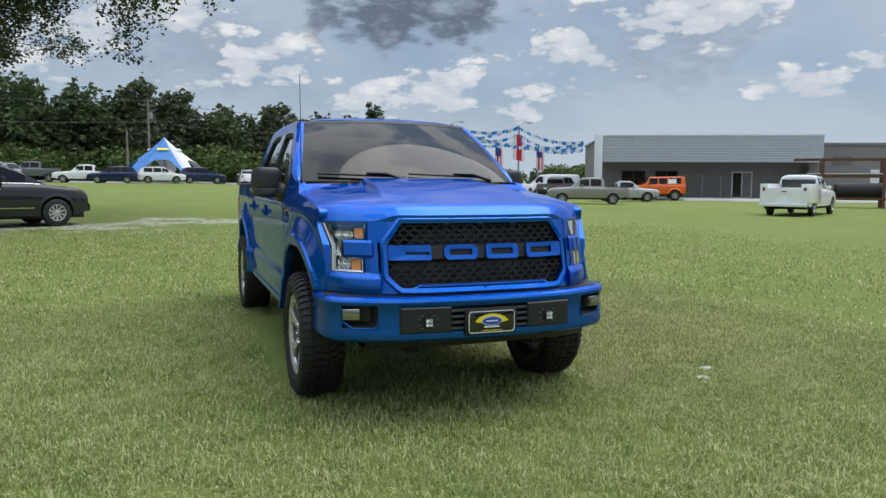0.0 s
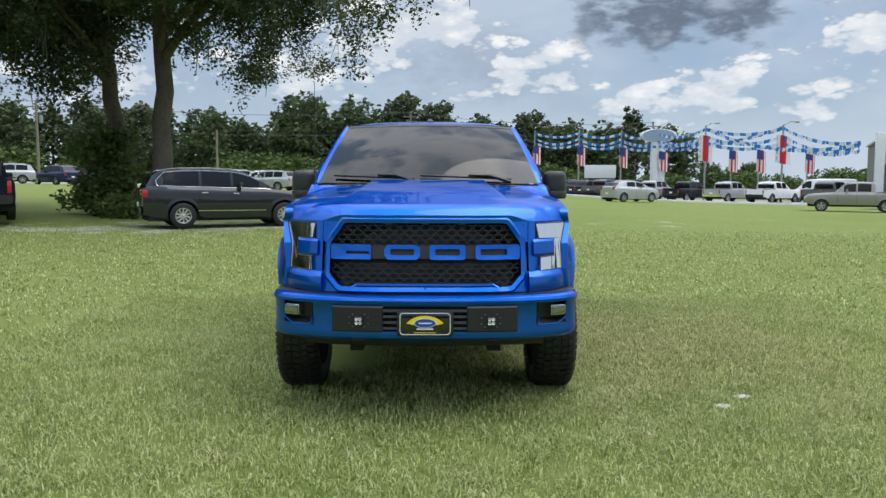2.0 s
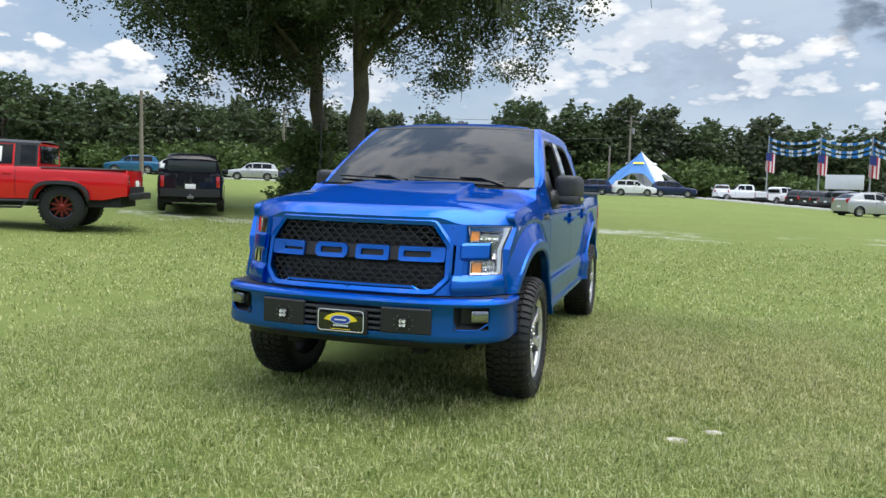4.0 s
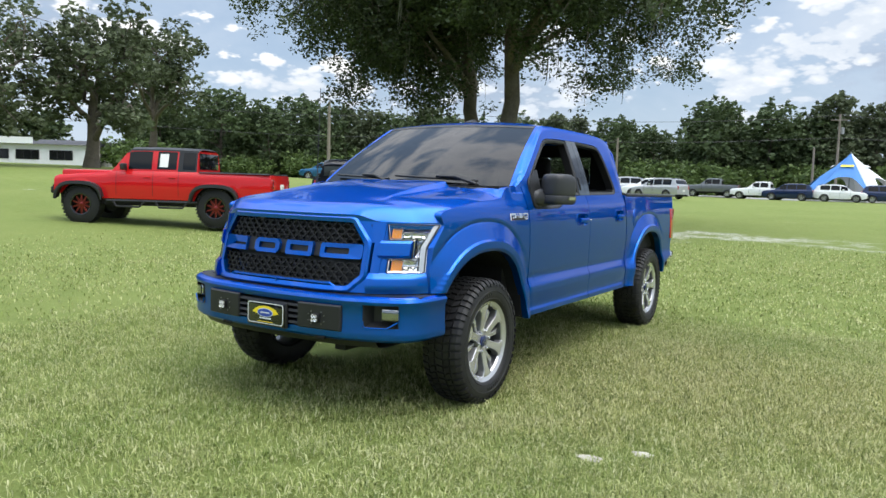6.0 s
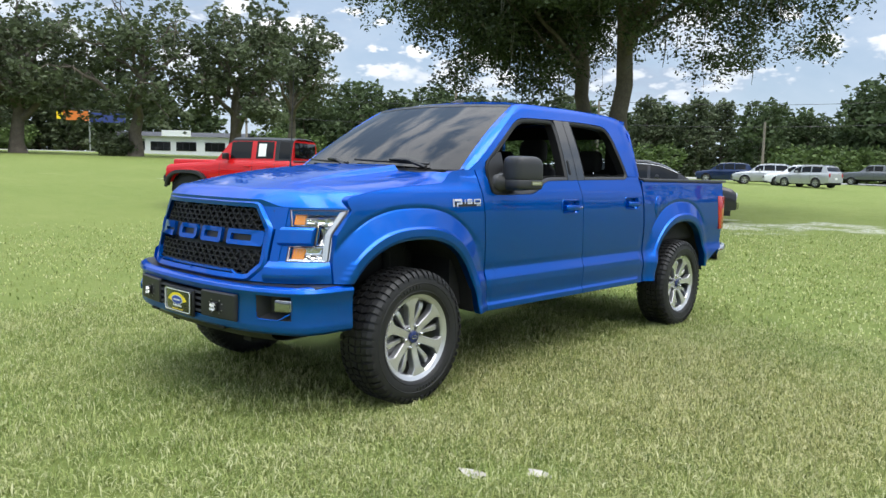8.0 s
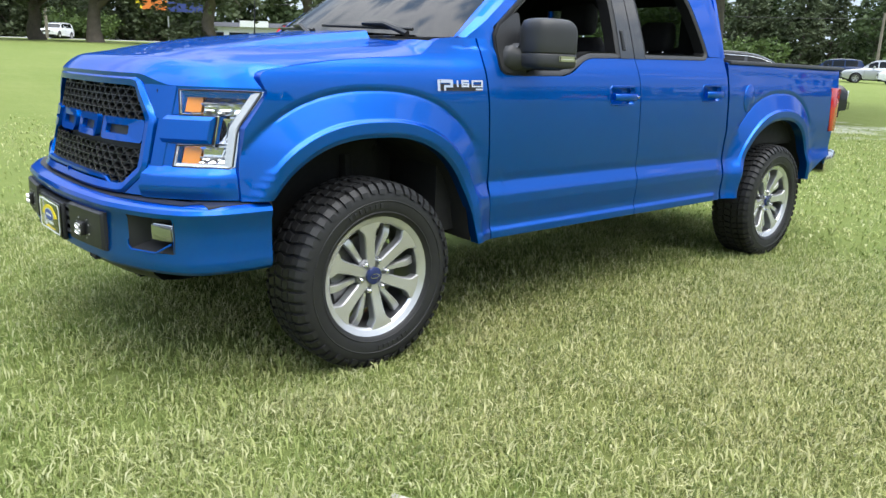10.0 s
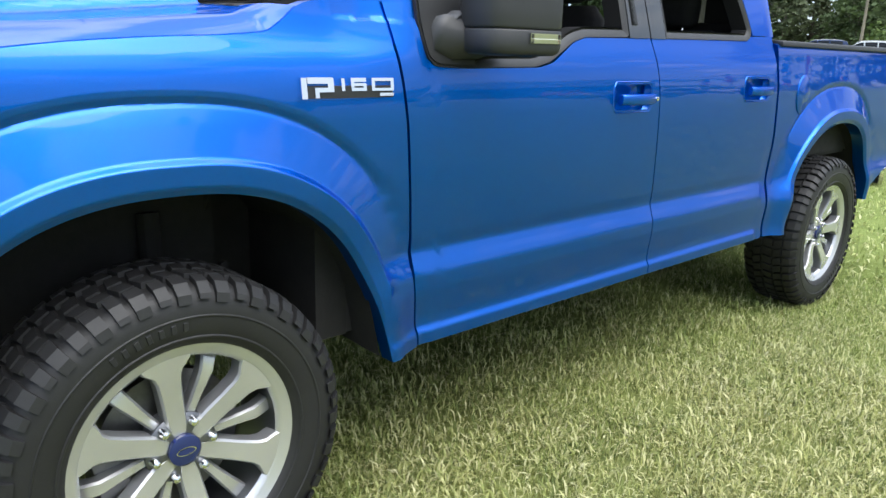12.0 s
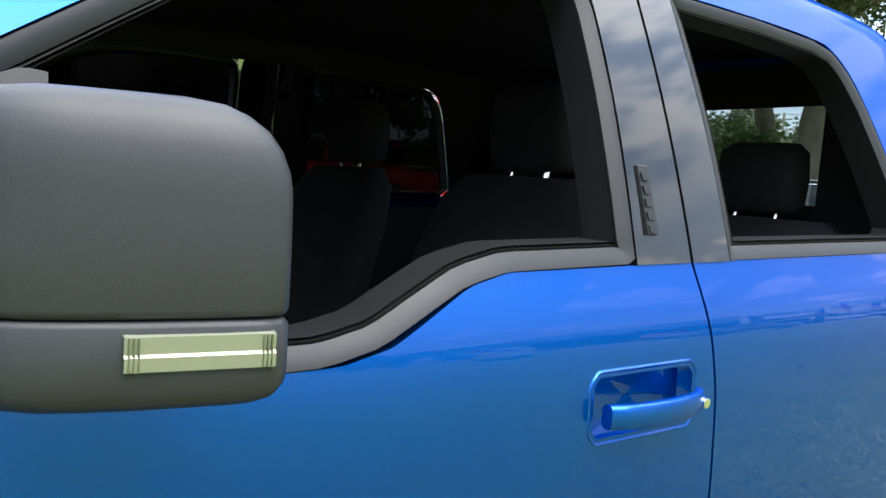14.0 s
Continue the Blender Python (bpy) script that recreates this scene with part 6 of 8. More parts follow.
# the pair of oaks behind the parked car
def big_oak(name, label, seed, base, trunk_top, r0, limbs, leaf_n, at):
    """limbs: (start height share, end x, y, z, radius share, blobs)"""
    rng = np.random.default_rng(seed)
    root = thing(name, label, "tree", at=pose(*at))
    pts = limb_path(rng, (0, 0, -0.3), trunk_top, 0.0, 10, 0.012)
    tv = [tube(pts, [r0 * (1.45 if i == 0 else 1.12 if i == 1 else 1.0 - 0.045 * i) for i in range(11)], 14)]
    blobs, moss_pts = [], []
    for f, ex, ey, ez, rs, nb, dens in limbs:
        k = min(9, int(f * 10))
        a = pts[k].lerp(pts[k + 1], f * 10 - k)
        path = limb_path(rng, a, (ex, ey, ez), 0.10, 8, 0.05)
        rr = r0 * rs
        tv.append(tube(path, [rr * (1 - 0.11 * j) for j in range(9)], 8))
        for j in range(3, 9):
            for q in range(nb):
                tip = path[j] + Vector(rng.normal(size=3)) * Vector((1, 1, 0.75)).length * 0.72
                tip.z -= 0.25
                tv.append(tube([path[j], path[j].lerp(tip, 0.55) + Vector((0, 0, 0.15)), tip], [rr * 0.22, rr * 0.14, 0.008], 5))
                s = rng.uniform(0.55, 1.0) * dens
                blobs.append((tip.x, tip.y, tip.z, s, s, s * 0.7))
                if rng.uniform() < 0.35:
                    moss_pts.append(tip)
                for w in range(2):
                    end = tip + Vector(rng.normal(size=3)) * 0.5 - Vector((0, 0, 0.35))
                    tv.append(tube([tip, tip.lerp(end, 0.5), end], [0.012, 0.009, 0.004], 4))
                    blobs.append((end.x, end.y, end.z, s * 0.55, s * 0.55, s * 0.45))
    part("trunk", join(*tv), BARK, root, smooth=60)
    ob = new("crown", leaves_mesh("crown", blob_points(rng, blobs, leaf_n, 0.15, 9), 0.082, DARK_OAK, rng, 0.6, 1.7))
    ob.parent = root
    mv, mf = [], []
    for p in moss_pts:
        for q in range(int(rng.integers(3, 7))):
            L = rng.uniform(0.35, 1.3)
            o = p + Vector(rng.normal(size=3)) * 0.22
            w = rng.uniform(0.012, 0.035)
            k = len(mv)
            for j in range(5):
                t = j / 4
                sway = Vector((math.sin(3 * t + q), math.cos(2.3 * t + q), 0)) * 0.05 * t
                c = o + sway - Vector((0, 0, L * t))
                ww = w * (1 - 0.75 * t)
                mv += [(c.x - ww, c.y, c.z), (c.x + ww, c.y + 0.3 * ww, c.z)]
            mf += [(k + 2 * j, k + 2 * j + 1, k + 2 * j + 3, k + 2 * j + 2) for j in range(4)]
    tagged(part("hanging_moss", (mv, mf), MOSS, root, "grey hanging moss", smooth=None), "grey hanging moss", kind="stuff")
    return root


# limbs are given from the trunk's own foot
OAK_A = (-9.6, 20.8)
za = ground_z(*OAK_A)
big_oak("oak_tree", "tall dark green oak with hanging grey moss", 5, 0, (0.3, 0.2, 11.5), 0.36, [
    (0.48, 5.6, -3.2, 7.9, 0.50, 2, 0.85), (0.55, 8.6, -4.4, 7.8, 0.42, 2, 0.62), (0.60, 7.0, 2.0, 8.8, 0.42, 3, 1.1),
    (0.50, 2.5, -6.0, 7.9, 0.42, 3, 1.1), (0.66, 4.0, -5.0, 9.5, 0.40, 3, 1.2), (0.70, -1.0, -5.0, 10.0, 0.40, 3, 1.2),
    (0.75, 5.0, 3.0, 11.0, 0.38, 3, 1.3), (0.85, 2.0, -2.0, 13.0, 0.40, 4, 1.4), (0.8, 7.5, -1.5, 11.0, 0.36, 3, 1.3),
    (0.52, 3.5, 5.5, 8.5, 0.38, 3, 1.2), (0.9, -1.5, 2.0, 13.5, 0.36, 3, 1.4), (0.58, 9.0, -3.4, 8.6, 0.30, 2, 0.6)], 135000, (*OAK_A, za))
OAK_B = (-10.9, 21.6)
zb = ground_z(*OAK_B)
big_oak("oak_tree", "leaning dark green oak with vines at its foot", 9, 0, (-1.6, 0.2, 10.5), 0.33, [
    (0.46, -3.2, -4.5, 7.5, 0.45, 3, 1.1), (0.50, -4.0, -4.6, 7.9, 0.42, 3, 1.1), (0.52, -4.2, -1.0, 8.0, 0.45, 3, 1.2),
    (0.58, -5.0, 4.0, 8.4, 0.40, 3, 1.2), (0.62, -4.5, -5.0, 8.6, 0.42, 4, 1.25), (0.70, -4.4, -3.2, 9.6, 0.40, 4, 1.3),
    (0.80, -5.0, 0.0, 12.0, 0.40, 4, 1.4), (0.9, -2.0, -3.0, 12.5, 0.36, 3, 1.4), (0.48, -2.0, -5.5, 7.8, 0.36, 3, 1.0),
    (0.66, -1.5, 4.8, 9.6, 0.36, 3, 1.2), (0.5, -4.6, -3.8, 7.8, 0.32, 3, 0.95)], 128000, (*OAK_B, zb))
# vines round the foot of the second oak
rng = np.random.default_rng(3)
vb = [(0.1 + rng.normal() * 0.45, -0.3 + rng.normal() * 0.45, 0.3 + 2.7 * (i / 26), 0.80 - 0.02 * i, 0.80 - 0.02 * i, 0.42) for i in range(26)]
vine = thing("vine_shrub", "leafy green vines climbing round an oak's foot", "shrub", at=pose(OAK_B[0] - 0.6, OAK_B[1] - 0.6, zb))
ob = new("foliage", leaves_mesh("foliage", blob_points(rng, vb, 9000, 0.1, 5), 0.10, KUDZU_LEAF, rng))
ob.parent = vine
part("stems", join(*[tube(limb_path(rng, (rng.normal() * 0.3, rng.normal() * 0.3, -0.1), (0.3 + rng.normal() * 0.3, 0.4 + rng.normal() * 0.2, rng.uniform(1.6, 3.6)), 0.0), 0.018, 5) for i in range(7)]), BARK, vine)

# oaks on the far lawn, and the woods
def plant(proto, x, y, s, turn, sink=0.0, sz=None):
    return copy_thing(proto, Matrix.LocRotScale((x, y, ground_z(x, y) - sink), Euler((0, 0, turn)), (s, s, sz or s)))


lawn_oak = tree("oak_tree", "broad grey-green oak on the lawn", 21, 11.3, 6.6, 0.55, 0.30, 44, 9500, 0.22, OAK_LEAF, 0.6, 0.38, at=pose(-50.2, 22.2, ground_z(-50.2, 22.2)), limbs=11)
lawn_oak_b = tree("oak_tree", "tall dense dark oak on the lawn", 27, 12.2, 5.0, 0.55, 0.22, 52, 10500, 0.22, OAK_LEAF, 0.3, 0.30, at=pose(-48.5, 29.5, ground_z(-48.5, 29.5)), limbs=12)
lawn_oak_c = tree("oak_tree", "spreading oak with bare lower limbs", 33, 12.6, 5.6, 0.45, 0.40, 34, 7500, 0.22, OAK_LEAF, 0.4, 0.5, at=pose(-53.5, 38.6, ground_z(-53.5, 38.6)), limbs=9)
for x, y, s, r, p in ((-55.2, 16.0, 1.02, 1.0, lawn_oak), (-60, 13.4, 0.98, 2.2, lawn_oak), (-56.5, 6.0, 1.05, 3.1, lawn_oak), (-66, 2, 1.0, 2.7, lawn_oak_c)):
    plant(p, x, y, s, r)

wood_a = wood_tree("dense green broadleaf tree at the wood's edge", 41, 12.5, 5.6, WOOD_LEAF, pose(-12, 101, ground_z(-12, 101) - 0.2))
wood_b = wood_tree("rounded dark broadleaf tree at the wood's edge", 47, 13.0, 6.2, WOOD_LEAF, pose(-19, 99, ground_z(-19, 99) - 0.2))
wood_c = wood_tree("tall slim broadleaf tree at the wood's edge", 53, 14.5, 4.8, OAK_LEAF, pose(-5, 104, ground_z(-5, 104) - 0.2))


def pine(seed, h):
    rng = np.random.default_rng(seed)
    root = thing("pine_tree", "tall pine with a thin ragged crown", "tree", at=pose(40, 150, ground_z(40, 150)))
    tv = [tube([(0, 0, -0.3), (0.1, 0, h * 0.5), (0.0, 0.1, h)], [0.24, 0.17, 0.05], 8)]
    blobs = []
    for i in range(26):
        z = h * (0.42 + 0.57 * i / 26)
        a = 2.4 * i
        L = h * 0.17 * (1 - 0.62 * i / 26) * rng.uniform(0.6, 1.25)
        tip = (L * math.cos(a), L * math.sin(a), z + 0.25 * L)
        tv.append(tube([(0, 0, z), tip], [0.05, 0.02], 4))
        blobs.append((*tip, L * 0.42 + 0.25, L * 0.42 + 0.25, 0.42))
    part("trunk", join(*tv), BARK, root, smooth=60)
    ob = new("crown", leaves_mesh("crown", blob_points(rng, blobs, 2600, 0.16, 5), 0.36, PINE_LEAF, rng))
    ob.parent = root
    return root


pine_a = pine(61, 15.5)
pine_b = pine(67, 17.5)
mound = thing("vine_mound", "vine-covered mound of bright green shrubs", "shrub", at=pose(-20, 91, ground_z(-20, 91) - 0.3))
rng = np.random.default_rng(71)
mb = [(rng.normal() * 2.6, rng.normal() * 1.3, rng.uniform(0.4, 3.6) , 1.5, 1.3, 1.1) for i in range(22)]
ob = new("foliage", leaves_mesh("foliage", blob_points(rng, mb, 3000, 0.25, 4), 0.34, KUDZU_LEAF, rng))
ob.parent = mound
part("stems", join(*[tube([(b[0] * 0.6, b[1] * 0.6, -0.3), (b[0], b[1], b[2])], 0.05, 5) for b in mb[:9]]), BARK, mound)

far_tree = wood_tree("broad woodland tree beyond the field", 59, 12.5, 6.4, WOOD_LEAF, pose(0, -150, ground_z(0, -150) - 0.2), 1500, 0.95)
rnd = random.Random(11)
edge = [(-150, -60), (-118, -10), (-104, 22), (-88, 58), (-58, 82), (-32, 95), (-8, 103), (14, 109), (42, 124), (80, 134), (130, 128)]
protos = (wood_a, wood_b, wood_c)
SHOP_AT, SHOP_TURN = (-97.3, 42.0), radians(37)


def before_shop(x, y):
    """On the plot of the roadside shop or on the open ground before it."""
    dx, dy = x - SHOP_AT[0], y - SHOP_AT[1]
    u, v = dx * math.cos(SHOP_TURN) + dy * math.sin(SHOP_TURN), dy * math.cos(SHOP_TURN) - dx * math.sin(SHOP_TURN)
    return -4 < u < 21 and -40 < v < 11


for (x0, y0), (x1, y1) in zip(edge, edge[1:]):
    L = math.hypot(x1 - x0, y1 - y0)
    nx, ny = -(y1 - y0) / L, (x1 - x0) / L
    n = int(L / 3.3)
    for i in range(n):
        t = (i + rnd.uniform(-0.3, 0.3)) / n
        far = (0, 6, 1, 9)[i % 4]
        x, y = lerp(x0, x1, t) + nx * (far + rnd.uniform(-1, 2)), lerp(y0, y1, t) + ny * (far + rnd.uniform(-1, 2))
        s = rnd.uniform(0.84, 1.0)
        if x > -8:
            s *= 0.93
        if x > 42:
            s *= 0.5 if x < 62 else 0.3
        if -74 < x < -8:
            s *= 0.87
        if -34 < x < -22:
            s *= 0.92
        if not before_shop(x, y):
            plant(protos[rnd.randrange(3)] if -112 < x < 85 else far_tree, x, y, s, rnd.uniform(0, 6.28), 0.2)
    if x0 >= -118 and x0 < 40:
        m = int(L / 6)
        for i in range(m):
            t = (i + rnd.uniform(-0.2, 0.2)) / m
            plant(far_tree, lerp(x0, x1, t) + nx * 15, lerp(y0, y1, t) + ny * 15, rnd.uniform(0.7, 0.8), rnd.uniform(0, 6.28), 0.3)
    if -10 <= x0 < 40:
        for i in range(int(L / 4.2)):
            t = rnd.random()
            plant(rnd.choice((pine_a, pine_b)), lerp(x0, x1, t) + nx * rnd.uniform(8, 22), lerp(y0, y1, t) + ny * rnd.uniform(8, 22), rnd.uniform(0.62, 0.72), rnd.uniform(0, 6.28))
    if x0 < 90:
        for i in range(int(L / 7.5)):
            t = rnd.random()
            d = rnd.uniform(3, 6.5)
            x, y = lerp(x0, x1, t) - nx * d, lerp(y0, y1, t) - ny * d
            if not before_shop(x, y):
                plant(mound, x, y, rnd.uniform(0.6, 1.2), rnd.uniform(-0.5, 0.5) + math.atan2(y1 - y0, x1 - x0), 0.2)
# a closing belt behind the camera
back_edge = [(-150, -60), (-95, -120), (0, -150), (100, -120), (150, -20), (150, 60), (130, 128)]
for (x0, y0), (x1, y1) in zip(back_edge, back_edge[1:]):
    n = int(math.hypot(x1 - x0, y1 - y0) / 9)
    for i in range(n):
        t = (i + rnd.uniform(-0.3, 0.3)) / n
        plant(far_tree, lerp(x0, x1, t), lerp(y0, y1, t), rnd.uniform(0.8, 1.15) * (0.35 if y0 >= 60 else 1.0), rnd.uniform(0, 6.28), 0.2)

# ---- other vehicles ----
PAINTS = {
    "charcoal": paint("charcoal_paint", (0.030, 0.031, 0.036), 0.5, 0.35), "red": paint("bright_red_paint", (0.56, 0.012, 0.015), 0.0, 0.3),
    "black": paint("faded_black_paint", (0.012, 0.013, 0.018), 0.1, 0.35), "white": paint("white_paint", (0.78, 0.79, 0.80), 0.0, 0.3),
    "silver": paint("silver_paint", (0.46, 0.47, 0.48), 0.55, 0.35), "tan": paint("pewter_tan_paint", (0.30, 0.285, 0.255), 0.5, 0.35),
    "orange": paint("orange_paint", (0.72, 0.13, 0.015), 0.0, 0.3), "grey": paint("grey_paint", (0.13, 0.14, 0.15), 0.4, 0.35),
    "navy": paint("navy_paint", (0.012, 0.025, 0.075), 0.3, 0.35), "teal": paint("blue_paint", (0.02, 0.11, 0.22), 0.3, 0.35)}
ROSE = shader("black_rim_copper_edge", (0.26, 0.045, 0.04), 0.3, 0.9)
DARK_GLASS = shader("dark_car_glass", (0.006, 0.007, 0.008), 0.05, 0, Specular_IOR_Level=0.35)
GREEN_GLASS = shader("pale_car_glass", (0.040, 0.050, 0.048), 0.05, 0, Specular_IOR_Level=0.4)
GAP = shader("panel_gap", (0.006, 0.006, 0.006), 0.8)
PAPER = varied("white_paper", (0.8, 0.8, 0.78), 0.8, 0, 9, 0.04)
WHEELS = {}


def car_wheel(parent, x, y, z, r, rim, side, n_spokes=5, fat=0.22):
    """One road wheel, its face outwards."""
    key = (round(r, 3), rim.name, n_spokes, fat)
    at = pose(x, y, z, 0, 0, 0 if side > 0 else 180)
    if key in WHEELS:
        w = copy_thing(WHEELS[key], at)
        w.parent = parent
        return w
    w = new("wheel")
    w.matrix_basis = at
    w.parent = parent
    h, ri = fat / 2, r * (0.62 if r < 0.4 else 0.56)
    tyre = part("tyre", revolve([(-h, ri), (-h * 1.02, r * 0.85), (-h * 0.8, r * 0.99), (h * 0.8, r * 0.99), (h * 1.02, r * 0.86), (h, ri), (h * 0.7, ri * 0.97)], 32), RUBBER, w)
    if r > 0.4:
        lv, lf = [], []
        for i in range(34):
            a = 2 * math.pi * i / 34
            b = moved(box(h * 0.45, h * 1.06, -0.022, 0.022, r * 0.93, r * 1.02), Matrix.Rotation(a, 4, "X"))
            c = moved(box(-h * 0.5, h * 0.4, -0.02, 0.022, r * 0.95, r * 1.02), Matrix.Rotation(a + 0.09, 4, "X"))
            for vf in (b, c):
                k = len(lv)
                lv += vf[0]
                lf += [tuple(i2 + k for i2 in f) for f in vf[1]]
        part("tread", (lv, lf), RUBBER, tyre, smooth=None)
    dish = part("rim", join(revolve([(-h, ri * 0.99), (h * 0.2, ri * 0.9), (h * 0.25, 0.02)], 28)), BLACK_SATIN, w)
    part("rim_lip", revolve([(h * 0.8, ri * 0.86), (h * 1.0, ri * 0.9), (h * 1.02, ri * 0.99), (h * 0.8, ri)], 32), BLACK_GLOSS if rim is ROSE else rim, dish)
    for i in range(n_spokes):
        sv = spoke([(ri * 0.12, ri * 0.10), (ri * 0.5, ri * (0.55 / n_spokes) + 0.012), (ri * 0.93, ri * ((0.12 if rim is ROSE else 0.8) / n_spokes) + 0.012)], lambda q: h * 0.75, 0.03)
        part("spoke", moved(sv, Matrix.Rotation(2 * math.pi * i / n_spokes, 4, "X")), rim, dish, smooth=30)
    part("hub", revolve([(h * 0.2, ri * 0.24), (h * 0.8, ri * 0.22), (h * 0.9, ri * 0.12), (h * 0.9, 0.001)], 16), rim, dish)
    WHEELS[key] = w
    return w


def vehicle(name, label, cat, colour, at, L, W, belt, roof, axles, r, sill=0.28, bed=None, windows=(), rim=None, spokes=5, flare=0.0, glass=None, cladding=None, roof_mat=None, tail=None, face="car", group="", chrome=False, seams=(), handles=(), rack=False, mir_y=None, fat=0.22, taper=0.10):
    """A parked car from its side view: belt and roof are (y, z) tables from nose (-y) to tail."""
    body_mat = PAINTS[colour]
    glass = glass or DARK_GLASS
    rim = rim or ALLOY
    car = thing(name, label, cat, group, at)
    h = W / 2
    y0, y1 = -L / 2, L / 2
    top = max(z for _, z in roof)

    def plan(y):
        t = abs(y) / (L / 2)
        return 1 - taper * max(0.0, (t - 0.62) / 0.38) ** 2.4

    def bx(y, z):
        b = straight(belt, y)
        t = min(1.0, max(0.0, (z - sill) / (b - sill)))
        x = h * plan(y) * (0.955 + 0.045 * math.sin(math.pi * min(1, 0.12 + 0.80 * t)) - 0.05 * max(0, (t - 0.8) / 0.2) ** 2)
        for yc in axles:
            d = math.hypot(y - yc, z - r) / (r + 0.07)
            x += flare * (1 - smooth(1.10, 1.22, d)) + 0.012 * (1 - smooth(1.08, 1.16, d))
        return x

    def low(y):
        z = sill + (0.10 * smooth(L * 0.40, L * 0.5, abs(y)))
        for yc in axles:
            d = abs(y - yc) / (r + 0.07)
            if d < 1:
                z = max(z, r + (r + 0.07) * math.sqrt(1 - d * d))
        return z

    ys = sorted(set([round(v, 4) for v in steps(y0, y1, 34)] + [round(p[0], 4) for p in belt if y0 < p[0] < y1] + [round(yc + (r + 0.07) * math.cos(math.pi * k / 18), 4) for yc in axles for k in range(19)]))
    side = []
    for y in ys:
        a, b = low(y), straight(belt, y)
        a = min(a, b - 0.03)
        side.append([(bx(y, lerp(a, b, t)), y, lerp(a, b, t)) for t in steps(0, 1, 12)])
    shell = [both(grid(side, flip=True))]
    deck = []
    for i, y in enumerate(ys):
        x, _, z = side[i][-1]
        deck.append([(x * u, y, z + 0.022 * (1 - u * u)) for u in (-1, -0.9, -0.5, 0, 0.5, 0.9, 1)])
    if bed:
        k0 = [i for i, y in enumerate(ys) if y <= bed[0]][-1]
        k1 = [i for i, y in enumerate(ys) if y >= bed[1]][0]
        shell.append(grid(deck[:k0 + 1]))
    else:
        shell.append(grid(deck))
    ends = []
    for s, rev in ((side[0], True), (side[-1], False)):
        P = [[(p[0] * u, p[1] + (0.05 if rev else -0.05) * -(1 - u * u) * 1.0, p[2]) for u in (-1, -0.6, 0, 0.6, 1)] for p in s]
        ends.append(grid(P, flip=rev))
    shell += ends
    body = part("body", join(*shell), body_mat, car, smooth=32)
    part("underside", join(box(-h * 0.88, h * 0.88, y0 + 0.15, y1 - 0.15, sill * 0.75, sill + 0.14), box(-h * 0.62, h * 0.62, y0 + 0.2, y1 - 0.2, sill, straight(belt, 0) - 0.25)), UNDER, car)
    if bed:
        z = straight(belt, bed[0] + 0.3)
        w = h * 0.86
        part("bed_liner", join(box(-w, w, bed[0], y1 - 0.08, z - 0.50, z - 0.47), box(-w - 0.02, -w, bed[0], y1 - 0.06, z - 0.48, z), box(w, w + 0.02, bed[0], y1 - 0.06, z - 0.48, z), box(-w, w, bed[0] - 0.03, bed[0], z - 0.48, z), box(-w, w, y1 - 0.08, y1 - 0.05, z - 0.48, z)), UNDER, car)
        part("bed_rail", both(join(*[prism([(h * 0.84, z - 0.01), (h * 0.97 * plan(1.4), z - 0.01), (h * 0.95 * plan(1.4), z + 0.02), (h * 0.86, z + 0.02)], bed[0], y1 - 0.03, "y")])), BLACK_PLASTIC, car)

    # cabin
    ra, rb = roof[0][0], roof[-1][0]

    def cab(y, s, out=0.0):
        """s from 0 at the belt to 1 at the roof's edge, on to 2 at the middle."""
        b = straight(belt, y)
        hh = max(straight(roof, y), b + 0.002)
        xb = bx(y, b) * 0.985
        t = (hh - b) / (top - b)
        tuck = 0.17 * h
        if s <= 1:
            z = lerp(b, hh, s * 0.93)
            return (xb - tuck * t * (s * 0.93) ** 1.15 - 0.0 + out, y, z)
        e = lerp(b, hh, 0.93)
        xe = xb - tuck * t * 0.93 ** 1.15
        u = s - 1
        return (xe * (1 - u) , y, lerp(e, hh, min(1, math.sin(math.pi / 2 * min(1, u * 3.2)))) + 0.025 * (1 - (1 - u) ** 2) * t + out)

    cys = sorted(set([round(v, 4) for v in steps(ra, rb, 26)] + [round(p[0], 4) for p in roof]))
    srow = [0, 0.25, 0.5, 0.75, 0.9, 1.0, 1.04, 1.1, 1.2, 1.32, 1.6, 2.0]
    cabin = part("cabin", both(grid([[cab(y, s) for s in srow] for y in cys], flip=True)), body_mat, car, smooth=40)
    if roof_mat:
        part("roof_panel", both(grid([[cab(y, s, 0.004) for s in (0.93, 1.0, 1.04, 1.1, 1.2, 1.32, 1.6, 2.0)] for y in cys if straight(roof, y) > top - 0.09], flip=True)), roof_mat, cabin, smooth=40)
    # windscreen and back glass lie on the sloping ends of the cabin
    front = [p[0] for p in roof if p[1] > top - 0.12]
    for ya, yb in ((ra + 0.06, front[0] - 0.03), (front[-1] + 0.02, rb - 0.05)):
        if yb - ya > 0.015:
            P = [[cab(y, s, 0.005) for s in (1.03, 1.1, 1.3, 1.6, 2.0)] for y in steps(ya, yb, 7)]
            part("windscreen" if ya < 0 else "back_glass", both(grid(P, flip=True)), glass, cabin, smooth=60)
